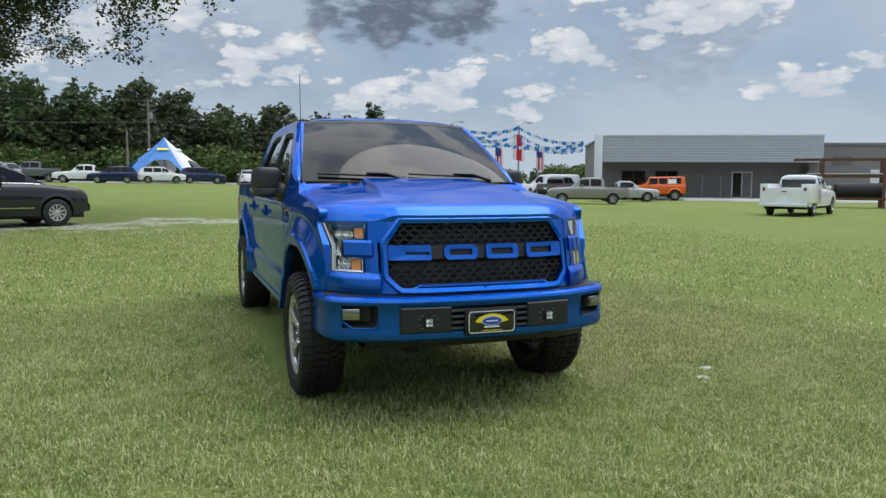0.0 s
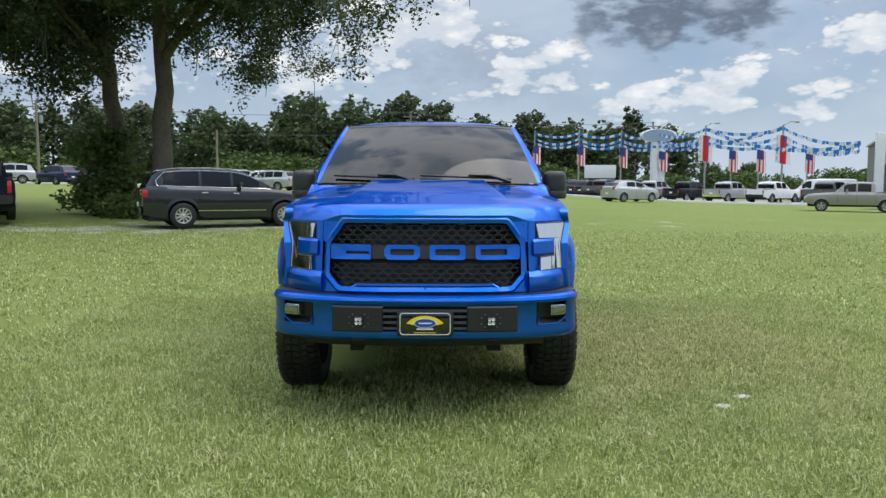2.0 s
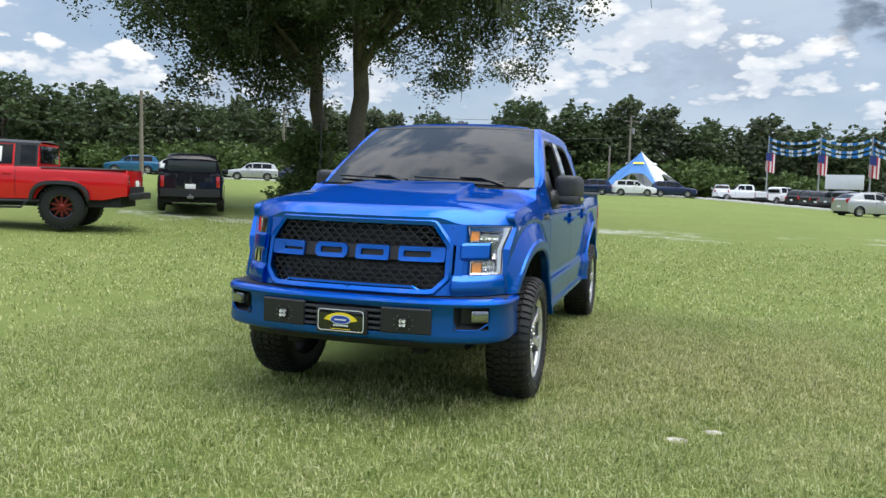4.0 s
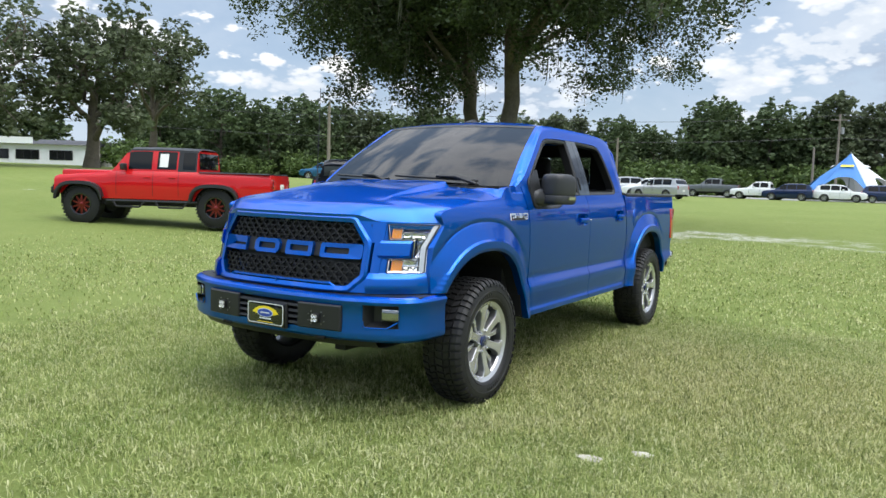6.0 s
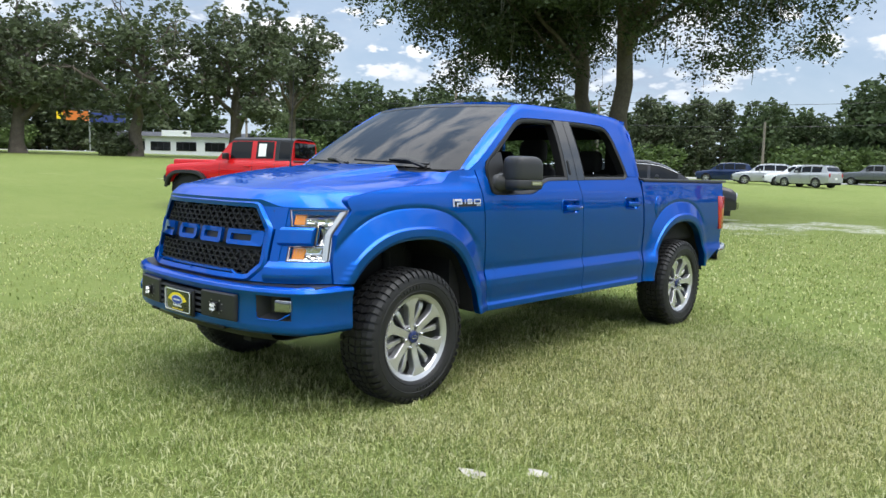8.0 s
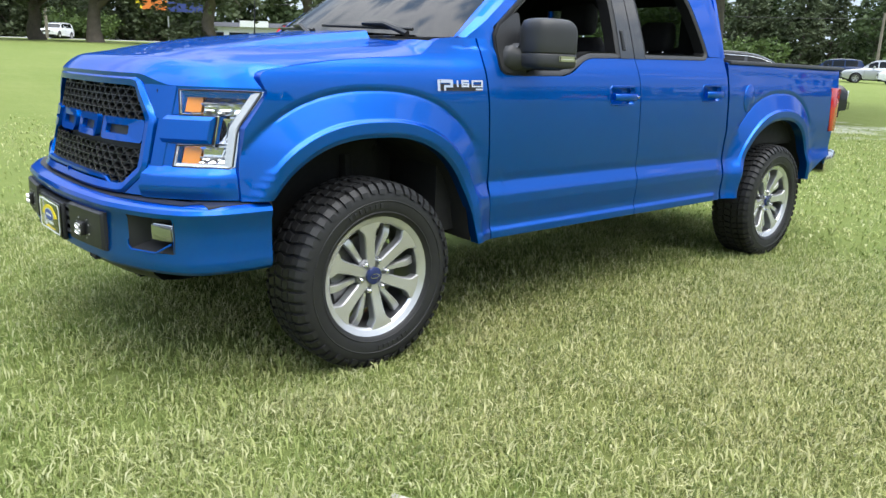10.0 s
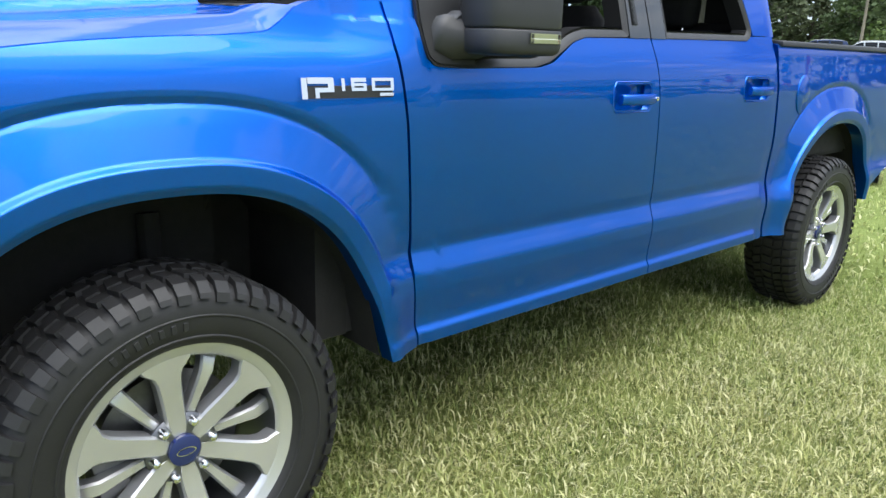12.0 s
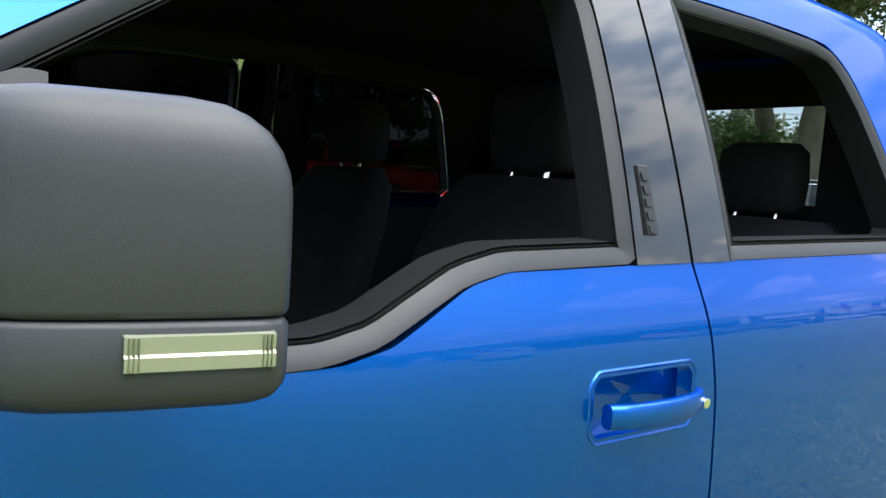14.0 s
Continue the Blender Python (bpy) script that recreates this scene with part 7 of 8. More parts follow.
    if front[-1] + 0.10 > rb:
        xw = cab(rb, 0.5)[0] * 0.88
        zb0, zb1 = lerp(straight(belt, rb), straight(roof, rb), 0.15), lerp(straight(belt, rb), straight(roof, rb), 0.88)
        part("cabin_back", join(grid([[(cab(rb, s)[0] * u, rb, cab(rb, s)[2]) for u in (-1, 1)] for s in (0, 0.5, 1.0, 1.1)])), body_mat, cabin)
        part("back_glass", box(-xw, xw, rb + 0.001, rb + 0.008, zb0, zb1, 0.003), glass, cabin)
    for wa, wb in windows:
        P = []
        for y in steps(wa, wb, 7):
            P.append([cab(y, s, 0.006) for s in steps(0.10, 0.90, 4)])
        g = part("side_window", grid(P, flip=True), glass, cabin)
        part("side_window", mirrored(grid(P, flip=True)), glass, cabin)
    for y in seams:
        P = [[(bx(yy, z) + 0.002, yy, z) for z in steps(sill + 0.1, straight(belt, y) - 0.01, 8)] for yy in (y - 0.006, y + 0.006)]
        part("door_seam", grid(P, flip=True), GAP, body)
        part("door_seam", mirrored(grid(P, flip=True)), GAP, body)
    for y in handles:
        z = straight(belt, y) - 0.15
        part("door_handle", both(moved(box(-0.014, 0.018, -0.09, 0.09, -0.018, 0.018, 0.008), pose(bx(y, z) + 0.005, y, z))), CHROME if chrome else body_mat, body)
    # lamps, bumpers, grille
    zf = straight(belt, y0 + 0.12)
    zr = straight(belt, y1 - 0.05)
    xf = side[0][-1][0]
    part("front_bumper", both(grid([[(xf * u, y0 - 0.075 - 0.04 * (1 - u * u), z) for z in (sill + 0.10, sill + 0.16, sill + 0.30)] for u in (0, 0.4, 0.7, 0.9, 1.0)])), cladding or body_mat, car)
    part("grille", box(-xf * 0.55, xf * 0.55, y0 - 0.075, y0 - 0.03, zf - 0.30, zf - 0.10, 0.015), BLACK_SATIN if not chrome else CHROME, car)
    for s in (-1, 1):
        part("headlamp", box(s * xf * 0.78 - 0.14, s * xf * 0.78 + 0.14, y0 - 0.035, y0 + 0.10, zf - 0.26, zf - 0.10, 0.03), LENS_WHITE, car)
        tw, t0, t1 = tail or (0.07, zr - 0.42, zr - 0.12)
        xr = side[-1][-1][0]
        part("tail_lamp", box(s * xr * 0.93 - tw, s * xr * 0.93 + tw, y1 - 0.14, y1 + 0.022, t0, t1, 0.02), RED_LENS, car)
        my = mir_y if mir_y is not None else front[0] - 0.05
        zb = straight(belt, my)
        part("door_mirror", join(box(s * (bx(my, zb) + 0.13) - 0.10, s * (bx(my, zb) + 0.13) + 0.10, my - 0.06, my + 0.06, zb + 0.03, zb + 0.19, 0.035), tube([(s * (bx(my, zb) - 0.03), my, zb + 0.03), (s * (bx(my, zb) + 0.08), my, zb + 0.08)], 0.025, 6)), cladding or body_mat, car)
    part("rear_bumper", both(grid([[(side[-1][-1][0] * u, y1 + 0.055 + 0.03 * (1 - u * u), z) for z in (sill + 0.08, sill + 0.14, sill + 0.30, sill + 0.32)] for u in (0, 0.5, 0.85, 1.0)], flip=True)), cladding if not bed else (CHROME if chrome else BLACK_PLASTIC) if cladding is None else cladding, car) if (bed or cladding) else None
    zt = straight(belt, y1 - 0.1)
    pl = part("licence_plate", box(-0.15, 0.15, y1 + 0.05, y1 + 0.062, sill + 0.32, sill + 0.46, 0.003), PAPER, car)
    for yc in axles:
        for s in (-1, 1):
            car_wheel(car, s * (h - fat / 2 + flare * 0.4), yc, r, r, rim, s, spokes, fat)
            liner = revolve([(s * (h - 0.45), r + 0.06), (s * (h - 0.05), r + 0.06)], 18, "x", 0, 180)
            part("wheel_liner", moved(liner, pose(0, yc, r)), UNDER, car)
    if rack:
        part("roof_rail", both(join(tube([cab(y, 1.06, 0.04) for y in steps(front[0] + 0.15, front[-1] - 0.1, 9)], 0.018, 6))), STEEL, cabin)
    car["bx"] = 0
    del car["bx"]
    return car, bx, cab


def stand(x, y, rz):
    return pose(x, y, ground_z(x, y) + 0.005, 0, 0, rz)


# the dark crossover by the oaks
suv, sbx, scab = vehicle("crossover_car", "charcoal grey crossover with chrome trim parked by oaks", "car", "charcoal", stand(-6.25, 16.9, 118) @ Matrix.Scale(0.95, 4), 5.0, 1.96,
    [(-2.5, 0.86), (-2.38, 0.98), (-2.1, 1.06), (-1.5, 1.13), (-1.1, 1.16), (0, 1.17), (1.5, 1.21), (2.35, 1.23), (2.5, 1.15)],
    [(-1.32, 1.15), (-0.9, 1.42), (-0.5, 1.63), (-0.2, 1.72), (0.6, 1.77), (1.5, 1.75), (2.05, 1.68), (2.25, 1.52), (2.40, 1.24)], (-1.60, 1.42), 0.375, 0.30,
    windows=((-0.85, -0.06), (0.02, 0.86), (0.94, 1.95)), rim=ALLOY, spokes=10, chrome=True, seams=(-0.98, 0.0, 0.95), handles=(-0.12, 0.80), rack=True, tail=(0.16, 0.92, 1.12), cladding=PAINTS["charcoal"], taper=0.16)
part("chrome_strip", both(grid([[(sbx(y, z) + 0.006, y, z) for z in (0.505, 0.53)] for y in steps(-1.0, 1.0, 12)], flip=True)), CHROME, suv)
part("chrome_sill", both(join(tube([scab(y, 0.04, 0.008) for y in steps(-1.2, 2.1, 14)], 0.011, 6), tube([scab(y, 0.94, 0.008) for y in steps(-0.85, 1.9, 12)] + [scab(2.15, 0.5, 0.008), scab(2.1, 0.06, 0.008)], 0.011, 6))), CHROME, suv)
part("rear_trim", both(grid([[(sbx(2.5, 0.62) * u, 2.615, z) for z in (0.60, 0.65)] for u in (0, 0.5, 1.0)], flip=True)), CHROME, suv)

# the red crew-cab off-roader
jeep, jbx, jcab = vehicle("offroad_pickup", "bright red off-road pickup with black hardtop and flares", "pickup truck", "red", stand(-12.9, 8.6, -63), 5.6, 1.66,
    [(-2.8, 1.17), (-2.7, 1.22), (-1.35, 1.32), (-1.32, 1.35), (0.7, 1.37), (2.8, 1.34)],
    [(-1.30, 1.34), (-1.18, 1.50), (-0.92, 1.87), (-0.82, 1.95), (0.0, 1.96), (0.88, 1.94), (0.92, 1.91)], (-2.08, 1.41), 0.49, 0.66,
    bed=(0.98, 2.7), windows=((-0.86, -0.26), (-0.12, 0.38), (0.54, 0.86)), rim=ROSE, spokes=10, seams=(-1.15, -0.2, 0.46), handles=(-0.34, 0.30), roof_mat=BLACK_PLASTIC, cladding=BLACK_PLASTIC, glass=DARK_GLASS, tail=(0.09, 1.0, 1.24), fat=0.33, taper=0.05, mir_y=-0.92)
for yc in (-2.08, 1.41):
    secs = []
    for k in range(17):
        a = math.pi * (0.06 + 0.88 * k / 16)
        c, s = math.cos(a), math.sin(a)
        px, pz = 0.62 * math.copysign(abs(c) ** 0.7, c), 0.60 * s ** 0.6
        secs.append([(0.80, yc + px, 0.48 + pz), (0.98, yc + px * 1.02, 0.48 + pz), (0.99, yc + px * 1.03, 0.45 + pz - 0.05), (0.97, yc + px * 0.94, 0.43 + pz - 0.04), (0.80, yc + px * 0.94, 0.48 + pz - 0.03)])
    fl_ = grid(secs, close_v=True)
    part("fender_flare", fl_, BLACK_PLASTIC, jeep)
    part("fender_flare", mirrored(fl_), BLACK_PLASTIC, jeep)
part("hood_block", join(box(-0.62, 0.62, -2.7, -1.35, 1.12, 1.37, 0.06)), PAINTS["red"], jeep)
part("steel_bumper", join(box(-0.72, 0.72, -2.94, -2.80, 0.74, 0.92, 0.03), box(-0.3, 0.3, -2.88, -2.7, 0.68, 0.80)), BLACK_PLASTIC, jeep)
step = join(tube([(0.86, -1.2, 0.60), (0.90, -1.1, 0.47), (0.90, -0.5, 0.47), (0.86, -0.4, 0.60)], 0.025, 6), tube([(0.86, -0.1, 0.60), (0.90, 0.0, 0.47), (0.90, 0.6, 0.47), (0.86, 0.7, 0.60)], 0.025, 6), tube([(0.82, -1.4, 0.61), (0.82, 0.95, 0.61)], 0.035, 6))
part("step_bar", step, BLACK_PLASTIC, jeep)
part("step_bar", mirrored(step), BLACK_PLASTIC, jeep)
part("window_sticker", grid([[jcab(y, s, 0.011) for s in (0.2, 0.8)] for y in (-0.06, 0.16)], flip=True), PAPER, jeep, "white sticker sheet")
part("window_sticker", mirrored(grid([[jcab(y, s, 0.011) for s in (0.2, 0.8)] for y in (-0.06, 0.16)], flip=True)), PAPER, jeep, "white sticker sheet")
hard = grid([[jcab(y, s, 0.004) for s in (0, 0.5, 1.0)] for y in (0.42, 0.5, 0.6, 0.8, 0.90)], flip=True)
part("hardtop_side", hard, BLACK_PLASTIC, jeep)
part("hardtop_side", mirrored(hard), BLACK_PLASTIC, jeep)
part("rear_steel_bumper", box(-0.80, 0.80, 2.84, 3.0, 0.68, 0.84, 0.02), BLACK_PLASTIC, jeep)

# the old black pickup, tail towards the drive
TRUCK_BELT = [(-2.75, 0.90), (-2.62, 1.02), (-1.2, 1.12), (-1.1, 1.14), (2.75, 1.14)]
TRUCK_ROOF = [(-1.15, 1.13), (-0.95, 1.30), (-0.55, 1.68), (-0.40, 1.76), (0.3, 1.80), (0.95, 1.77), (1.05, 1.70), (1.10, 1.60)]


def pickup(label, colour, at, lift=0.0, group="", chrome=False, cladding=None, glass=None, spokes=5, scale=1.0):
    b = [(y, z + lift) for y, z in TRUCK_BELT]
    rr = [(y, z + lift) for y, z in TRUCK_ROOF]
    return vehicle("pickup_truck", label, "pickup truck", colour, at, 5.6, 1.98, b, rr, (-1.85, 1.72), 0.38, 0.36 + lift, bed=(1.2, 2.65), windows=((-0.62, 0.05), (0.14, 0.88)), seams=(-0.95, 0.1, 1.14), handles=(-0.05, 0.85), chrome=chrome, cladding=cladding, glass=glass, tail=(0.055, 0.72 + lift, 1.06 + lift), group=group, spokes=spokes, taper=0.06)


blk, bbx, bcab = pickup("old black pickup with dark step bumper on the lawn", "black", stand(-13.6, 16.6, -146), 0.04, glass=GREEN_GLASS)
part("tailgate_bar", box(-0.52, 0.52, 2.752, 2.758, 0.92, 0.995, 0), shader("faded_grey_decal", (0.07, 0.072, 0.078), 0.6), blk)
part("tow_hitch", join(box(-0.09, 0.09, 2.78, 2.98, 0.42, 0.50, 0.01), moved(revolve([(0, 0.03), (0.03, 0.032), (0.06, 0.02)], 10, "z"), pose(0, 2.95, 0.50))), STEEL, blk)

pickup("pewter tan crew pickup with chrome bumper parked on grass", "tan", stand(23.3, 36.4, -117) @ Matrix.Scale(0.88, 4), 0.10, chrome=True)
pickup("grey lifted crew pickup on the roadside", "grey", stand(-14.6, 80.0, -88), 0.22)
lot_trucks = "pickups in the dealership lot"
for x, y, rz, c, lab in ((20.8, 66.4, 128, "silver", "silver pickup"), (23.6, 65.0, 127, "black", "black pickup"), (26.5, 62.6, 126, "silver", "silver pickup"), (29.2, 59.8, 125, "white", "white pickup"), (9.0, 83.0, -75, "white", "white pickup"), (40.5, 56.5, 122, "white", "white pickup"), (17.4, 72.5, 130, "grey", "grey pickup"), (19.0, 70.2, 129, "tan", "tan pickup"), (12.6, 79.6, 132, "white", "white pickup"), (31.8, 55.0, 122, "grey", "grey pickup")):
    pickup(lab + " parked in the dealership row", c, stand(x, y, rz), 0.05, lot_trucks, chrome=c in ("silver", "tan"))
pickup("white pickup parked beside the star tent", "white", stand(-9.6, 79.2, -92), 0.05)

SUV_BELT = [(-2.35, 0.82), (-2.15, 0.95), (-1.3, 1.05), (-1.0, 1.08), (2.25, 1.12), (2.35, 1.05)]
SUV_ROOF = [(-1.15, 1.06), (-0.5, 1.55), (-0.25, 1.66), (0.5, 1.72), (1.6, 1.69), (2.0, 1.60), (2.28, 1.14)]


def suv_at(label, colour, at, group="", rack=True):
    return vehicle("suv_car", label, "car", colour, at, 4.7, 1.88, SUV_BELT, SUV_ROOF, (-1.42, 1.36), 0.36, 0.30, windows=((-0.66, -0.05), (0.03, 0.82), (0.90, 1.75)), seams=(-0.9, 0.0, 0.86), handles=(-0.1, 0.76), rack=rack, tail=(0.08, 0.80, 1.08), group=group, taper=0.15)


far_row = "cars along the far road"
for x, y, rz, c, lab in ((-45.6, 52.4, -58, "teal", "blue SUV"), (-43.2, 54.6, -56, "white", "white SUV"), (-36.9, 58.6, -60, "silver", "silver SUV"), (-33.9, 61.4, -120, "navy", "dark blue SUV"), (-31.6, 63.2, -118, "charcoal", "charcoal SUV"), (-22.3, 62.0, -70, "navy", "navy SUV"), (-18.4, 60.4, -66, "silver", "silver SUV"), (-16.0, 60.8, -64, "white", "white SUV"), (-14.3, 58.6, -112, "silver", "silver SUV")):
    suv_at(lab + " parked along the far lawn edge", c, stand(x, y, rz), far_row)
for x, y, rz, c, lab in ((-6.9, 78.6, -90, "navy", "dark SUV"), (-2.2, 79.2, 90, "white", "white SUV"), (1.9, 79.6, 92, "navy", "dark SUV"), (7.0, 84.0, 178, "white", "white SUV"), (14.9, 78.2, 134, "black", "black SUV"), (15.9, 76.2, 132, "charcoal", "charcoal SUV"), (16.6, 74.6, 131, "black", "black SUV"), (36.3, 62.5, 118, "silver", "silver SUV")):
    suv_at(lab + " parked by the tent and the lot", c, stand(x, y, rz), "cars by the lot")

vehicle("hatchback_car", "small silver hatchback parked on the grass edge", "car", "silver", stand(13.6, 47.6, 116), 4.0, 1.72,
    [(-2.0, 0.72), (-1.8, 0.85), (-1.1, 0.98), (1.2, 1.06), (1.95, 1.06), (2.0, 1.0)],
    [(-1.15, 0.97), (-0.35, 1.40), (0.0, 1.47), (0.8, 1.46), (1.5, 1.36), (1.9, 1.08)], (-1.25, 1.24), 0.31, 0.22, windows=((-0.62, 0.1), (0.18, 0.9)), seams=(-0.75, 0.14), handles=(0.02,), tail=(0.09, 0.86, 1.10), fat=0.19)
vehicle("small_pickup", "small silver pickup parked behind the tan one", "pickup truck", "silver", stand(29.6, 41.6, 64), 4.6, 1.70,
    [(-2.3, 0.78), (-2.1, 0.88), (-1.0, 0.98), (2.3, 0.98)], [(-1.0, 0.97), (-0.45, 1.40), (-0.3, 1.46), (0.4, 1.48), (0.6, 1.40), (0.65, 1.35)], (-1.45, 1.40), 0.33, 0.30, bed=(0.75, 2.2), windows=((-0.5, 0.45),), seams=(-0.75, 0.6), tail=(0.05, 0.66, 0.9))
vehicle("cargo_van", "white cargo van in the dealership lot", "van", "white", stand(34.0, 61.0, -118), 5.6, 2.0,
    [(-2.8, 0.85), (-2.5, 1.05), (-1.9, 1.20), (2.75, 1.22), (2.8, 1.2)], [(-1.95, 1.19), (-1.35, 1.80), (-1.1, 2.02), (0, 2.10), (2.5, 2.08), (2.74, 2.0), (2.76, 1.9)], (-1.8, 1.75), 0.35, 0.32, windows=((-1.5, -0.75),), seams=(-1.6, -0.65), tail=(0.05, 0.9, 1.4), taper=0.07)
orange, obx, ocab = vehicle("offroad_wagon", "orange boxy off-road wagon with black flares", "car", "orange", stand(34.0, 44.2, -118), 4.5, 1.66,
    [(-2.25, 1.02), (-2.1, 1.10), (-0.85, 1.20), (2.25, 1.24)], [(-0.85, 1.20), (-0.5, 1.70), (-0.4, 1.80), (1.9, 1.84), (2.2, 1.80), (2.23, 1.7)], (-1.45, 1.45), 0.40, 0.50, windows=((-0.45, 0.15), (0.25, 0.85), (0.98, 1.9)), seams=(-0.7, 0.2, 0.92), flare=0.09, cladding=BLACK_PLASTIC, roof_mat=None, fat=0.27, taper=0.05)
part("decal", grid([[ocab(y, s, 0.012) for s in (0.15, 0.75)] for y in (0.95, 1.55)], flip=True), PAPER, orange)

# the white service truck
srv, vbx, vcab = vehicle("service_truck", "white service pickup with utility box body", "truck", "white", stand(25.3, 21.3, 121) @ Matrix.Scale(0.93, 4), 6.0, 2.05,
    [(-3.0, 1.0), (-2.85, 1.12), (-1.4, 1.22), (0.55, 1.24), (0.551, 1.24), (3.0, 1.24)], [(-1.4, 1.21), (-0.8, 1.80), (-0.6, 1.90), (0.3, 1.92), (0.52, 1.86), (0.55, 1.78)], (-2.0, 1.75), 0.40, 0.45, windows=((-0.9, -0.15), (-0.05, 0.42)), seams=(-1.15, -0.1, 0.5), handles=(-0.25,), tail=(0.03, 0.9, 1.1), glass=GREEN_GLASS, taper=0.05)
part("utility_box", join(box(-1.06, -0.72, 0.62, 3.04, 0.62, 1.50, 0.02), box(0.72, 1.06, 0.62, 3.04, 0.62, 1.50, 0.02), box(-0.72, 0.72, 2.98, 3.04, 0.66, 1.30, 0.01), box(-0.72, 0.72, 0.62, 3.0, 0.80, 0.86)), PAINTS["white"], srv)
for x in (-0.89, 0.89):
    part("lamp_recess", box(x - 0.06, x + 0.06, 3.035, 3.055, 1.18, 1.34, 0.01), BLACK_PLASTIC, srv)
    part("utility_lamp", box(x - 0.03, x + 0.03, 3.05, 3.06, 1.21, 1.31, 0.008), RED_LENS, srv)
part("gate_handle", box(-0.12, 0.12, 3.035, 3.055, 1.12, 1.17, 0.006), BLACK_PLASTIC, srv)
part("step_bumper", box(-1.02, 1.02, 3.02, 3.24, 0.46, 0.62, 0.02), PAINTS["white"], srv)

# ---- dealership, tent, poles, far hut ----
RIBBED = varied("pale_ribbed_metal", (0.50, 0.53, 0.57), 0.5, 0.2, 1.2, 0.06)
WALL_GREY = varied("taupe_render", (0.20, 0.19, 0.18), 0.9, 0, 0.8, 0.10, 0.004, 20)
TRIM_WHITE = varied("off_white_trim", (0.66, 0.68, 0.70), 0.6, 0, 1.5, 0.05)
SHOP_GLASS = shader("shop_glass", (0.010, 0.011, 0.012), 0.06)
RUST = varied("rusted_steel", (0.14, 0.062, 0.045), 0.8, 0.2, 3, 0.3)
POLE_WOOD = varied("weathered_pole_wood", (0.20, 0.175, 0.145), 0.95, 0, 1.5, 0.2, 0.004, 25)
GALV = varied("galvanised_pole", (0.38, 0.39, 0.40), 0.45, 0.7, 2, 0.1)
m_b = pose(34.2, 53.0, ground_z(36, 52), 0, 0, -26)
shop = thing("dealership_building", "grey single-storey showroom with ribbed pale fascia", "building", at=m_b)
part("wall", join(box(0.4, 19.0, 2.6, 2.85, 0, 3.5), box(0.4, 0.6, 2.6, 16, 0, 5.3), box(19.0, 19.2, 2.6, 16, 0, 5.3), box(0.4, 19.2, 15.8, 16, 0, 5.3)), WALL_GREY, shop)
part("flat_roof", box(0.2, 19.3, 0.25, 16.1, 5.25, 5.38), RIBBED, shop)
fv = []
for k in range(16):
    z = 3.2 + k * 0.1425
    fv.append(prism([(-0.02, z), (-0.075, z + 0.03), (-0.075, z + 0.105), (-0.02, z + 0.135)], 0.5, 19.3, "x"))
fascia_ob = part("fascia", join(box(0.5, 19.3, 0.0, 0.3, 3.18, 5.5)), RIBBED, shop)
for vf in fv:
    part("fascia_rib", vf, RIBBED, fascia_ob)
part("fascia_cap", box(0.45, 19.35, -0.11, 0.35, 5.48, 5.58), TRIM_WHITE, shop)
part("soffit", box(0.5, 19.3, 0.3, 2.6, 3.18, 3.3), WALL_GREY, shop)
part("end_pillar", box(-0.15, 0.5, -0.15, 0.6, 0, 5.62, 0.02), TRIM_WHITE, shop)
for x0, x1 in ((2.6, 4.7), (4.85, 5.0), (5.6, 7.6)):
    if x1 - x0 > 0.5:
        win = part("window", box(x0, x1, 2.5, 2.6, 0.55, 2.45), BLACK_SATIN, shop)
        n = 2
        for i in range(n):
            a, b = lerp(x0, x1, i / n) + 0.05, lerp(x0, x1, (i + 1) / n) - 0.05
            part("pane", box(a, b, 2.485, 2.5, 0.62, 2.38), SHOP_GLASS, win)
door = part("door", box(12.4, 14.2, 2.48, 2.6, 0.0, 2.4), TRIM_WHITE, shop)
part("door_glass", box(12.5, 13.25, 2.46, 2.48, 0.1, 2.3), SHOP_GLASS, door)
part("door_leaf", box(13.35, 14.1, 2.46, 2.48, 0.1, 2.3), WALL_GREY, door)
fence = thing("wire_fence", "grey mesh fence panel beside the showroom", "fence", at=m_b)
for x in (8.0, 9.6, 11.2):
    part("post", tube([(x, 1.6, 0), (x, 1.6, 2.1)], 0.035, 6), GALV, fence)
for k in range(12):
    part("wire", tube([(8.0, 1.6, 0.1 + 0.18 * k), (11.2, 1.6, 0.1 + 0.18 * k)], 0.008, 4), GALV, fence)
wing = thing("service_wing", "low taupe rendered service wing with flat roof", "building", at=pose(51.5, 46.0, ground_z(52, 46), 0, 0, -26))
part("wall", box(0, 26, 0, 12, 0, 4.75), WALL_GREY, wing)
part("parapet", box(-0.1, 26.1, -0.1, 12.1, 4.75, 4.95), WALL_GREY, wing)
part("vent", box(2.0, 3.6, -0.06, 0.0, 3.0, 3.8), shader("dull_grey_vent", (0.13, 0.125, 0.12), 0.7), wing)
for x0 in (5.2, 10.0):
    dr = part("roller_door", box(x0, x0 + 2.6, -0.05, 0.0, 0.0, 2.6), TRIM_WHITE, wing)
    for k in range(8):
        part("slat", box(x0 + 0.05, x0 + 2.55, -0.075, -0.05, 0.06 + 0.32 * k, 0.32 + 0.32 * k, 0.01), TRIM_WHITE, dr)
rack = thing("pipe_rack", "rusted steel storage rack with black tank", "rack", at=pose(34.4, 28.6, ground_z(34, 28), 0, 0, -42))
for x in (0, 3.2, 6.4, 9.6):
    for y in (0, 1.2):
        part("upright", box(x - 0.08, x + 0.08, y - 0.08, y + 0.08, 0, 2.9), RUST, rack)
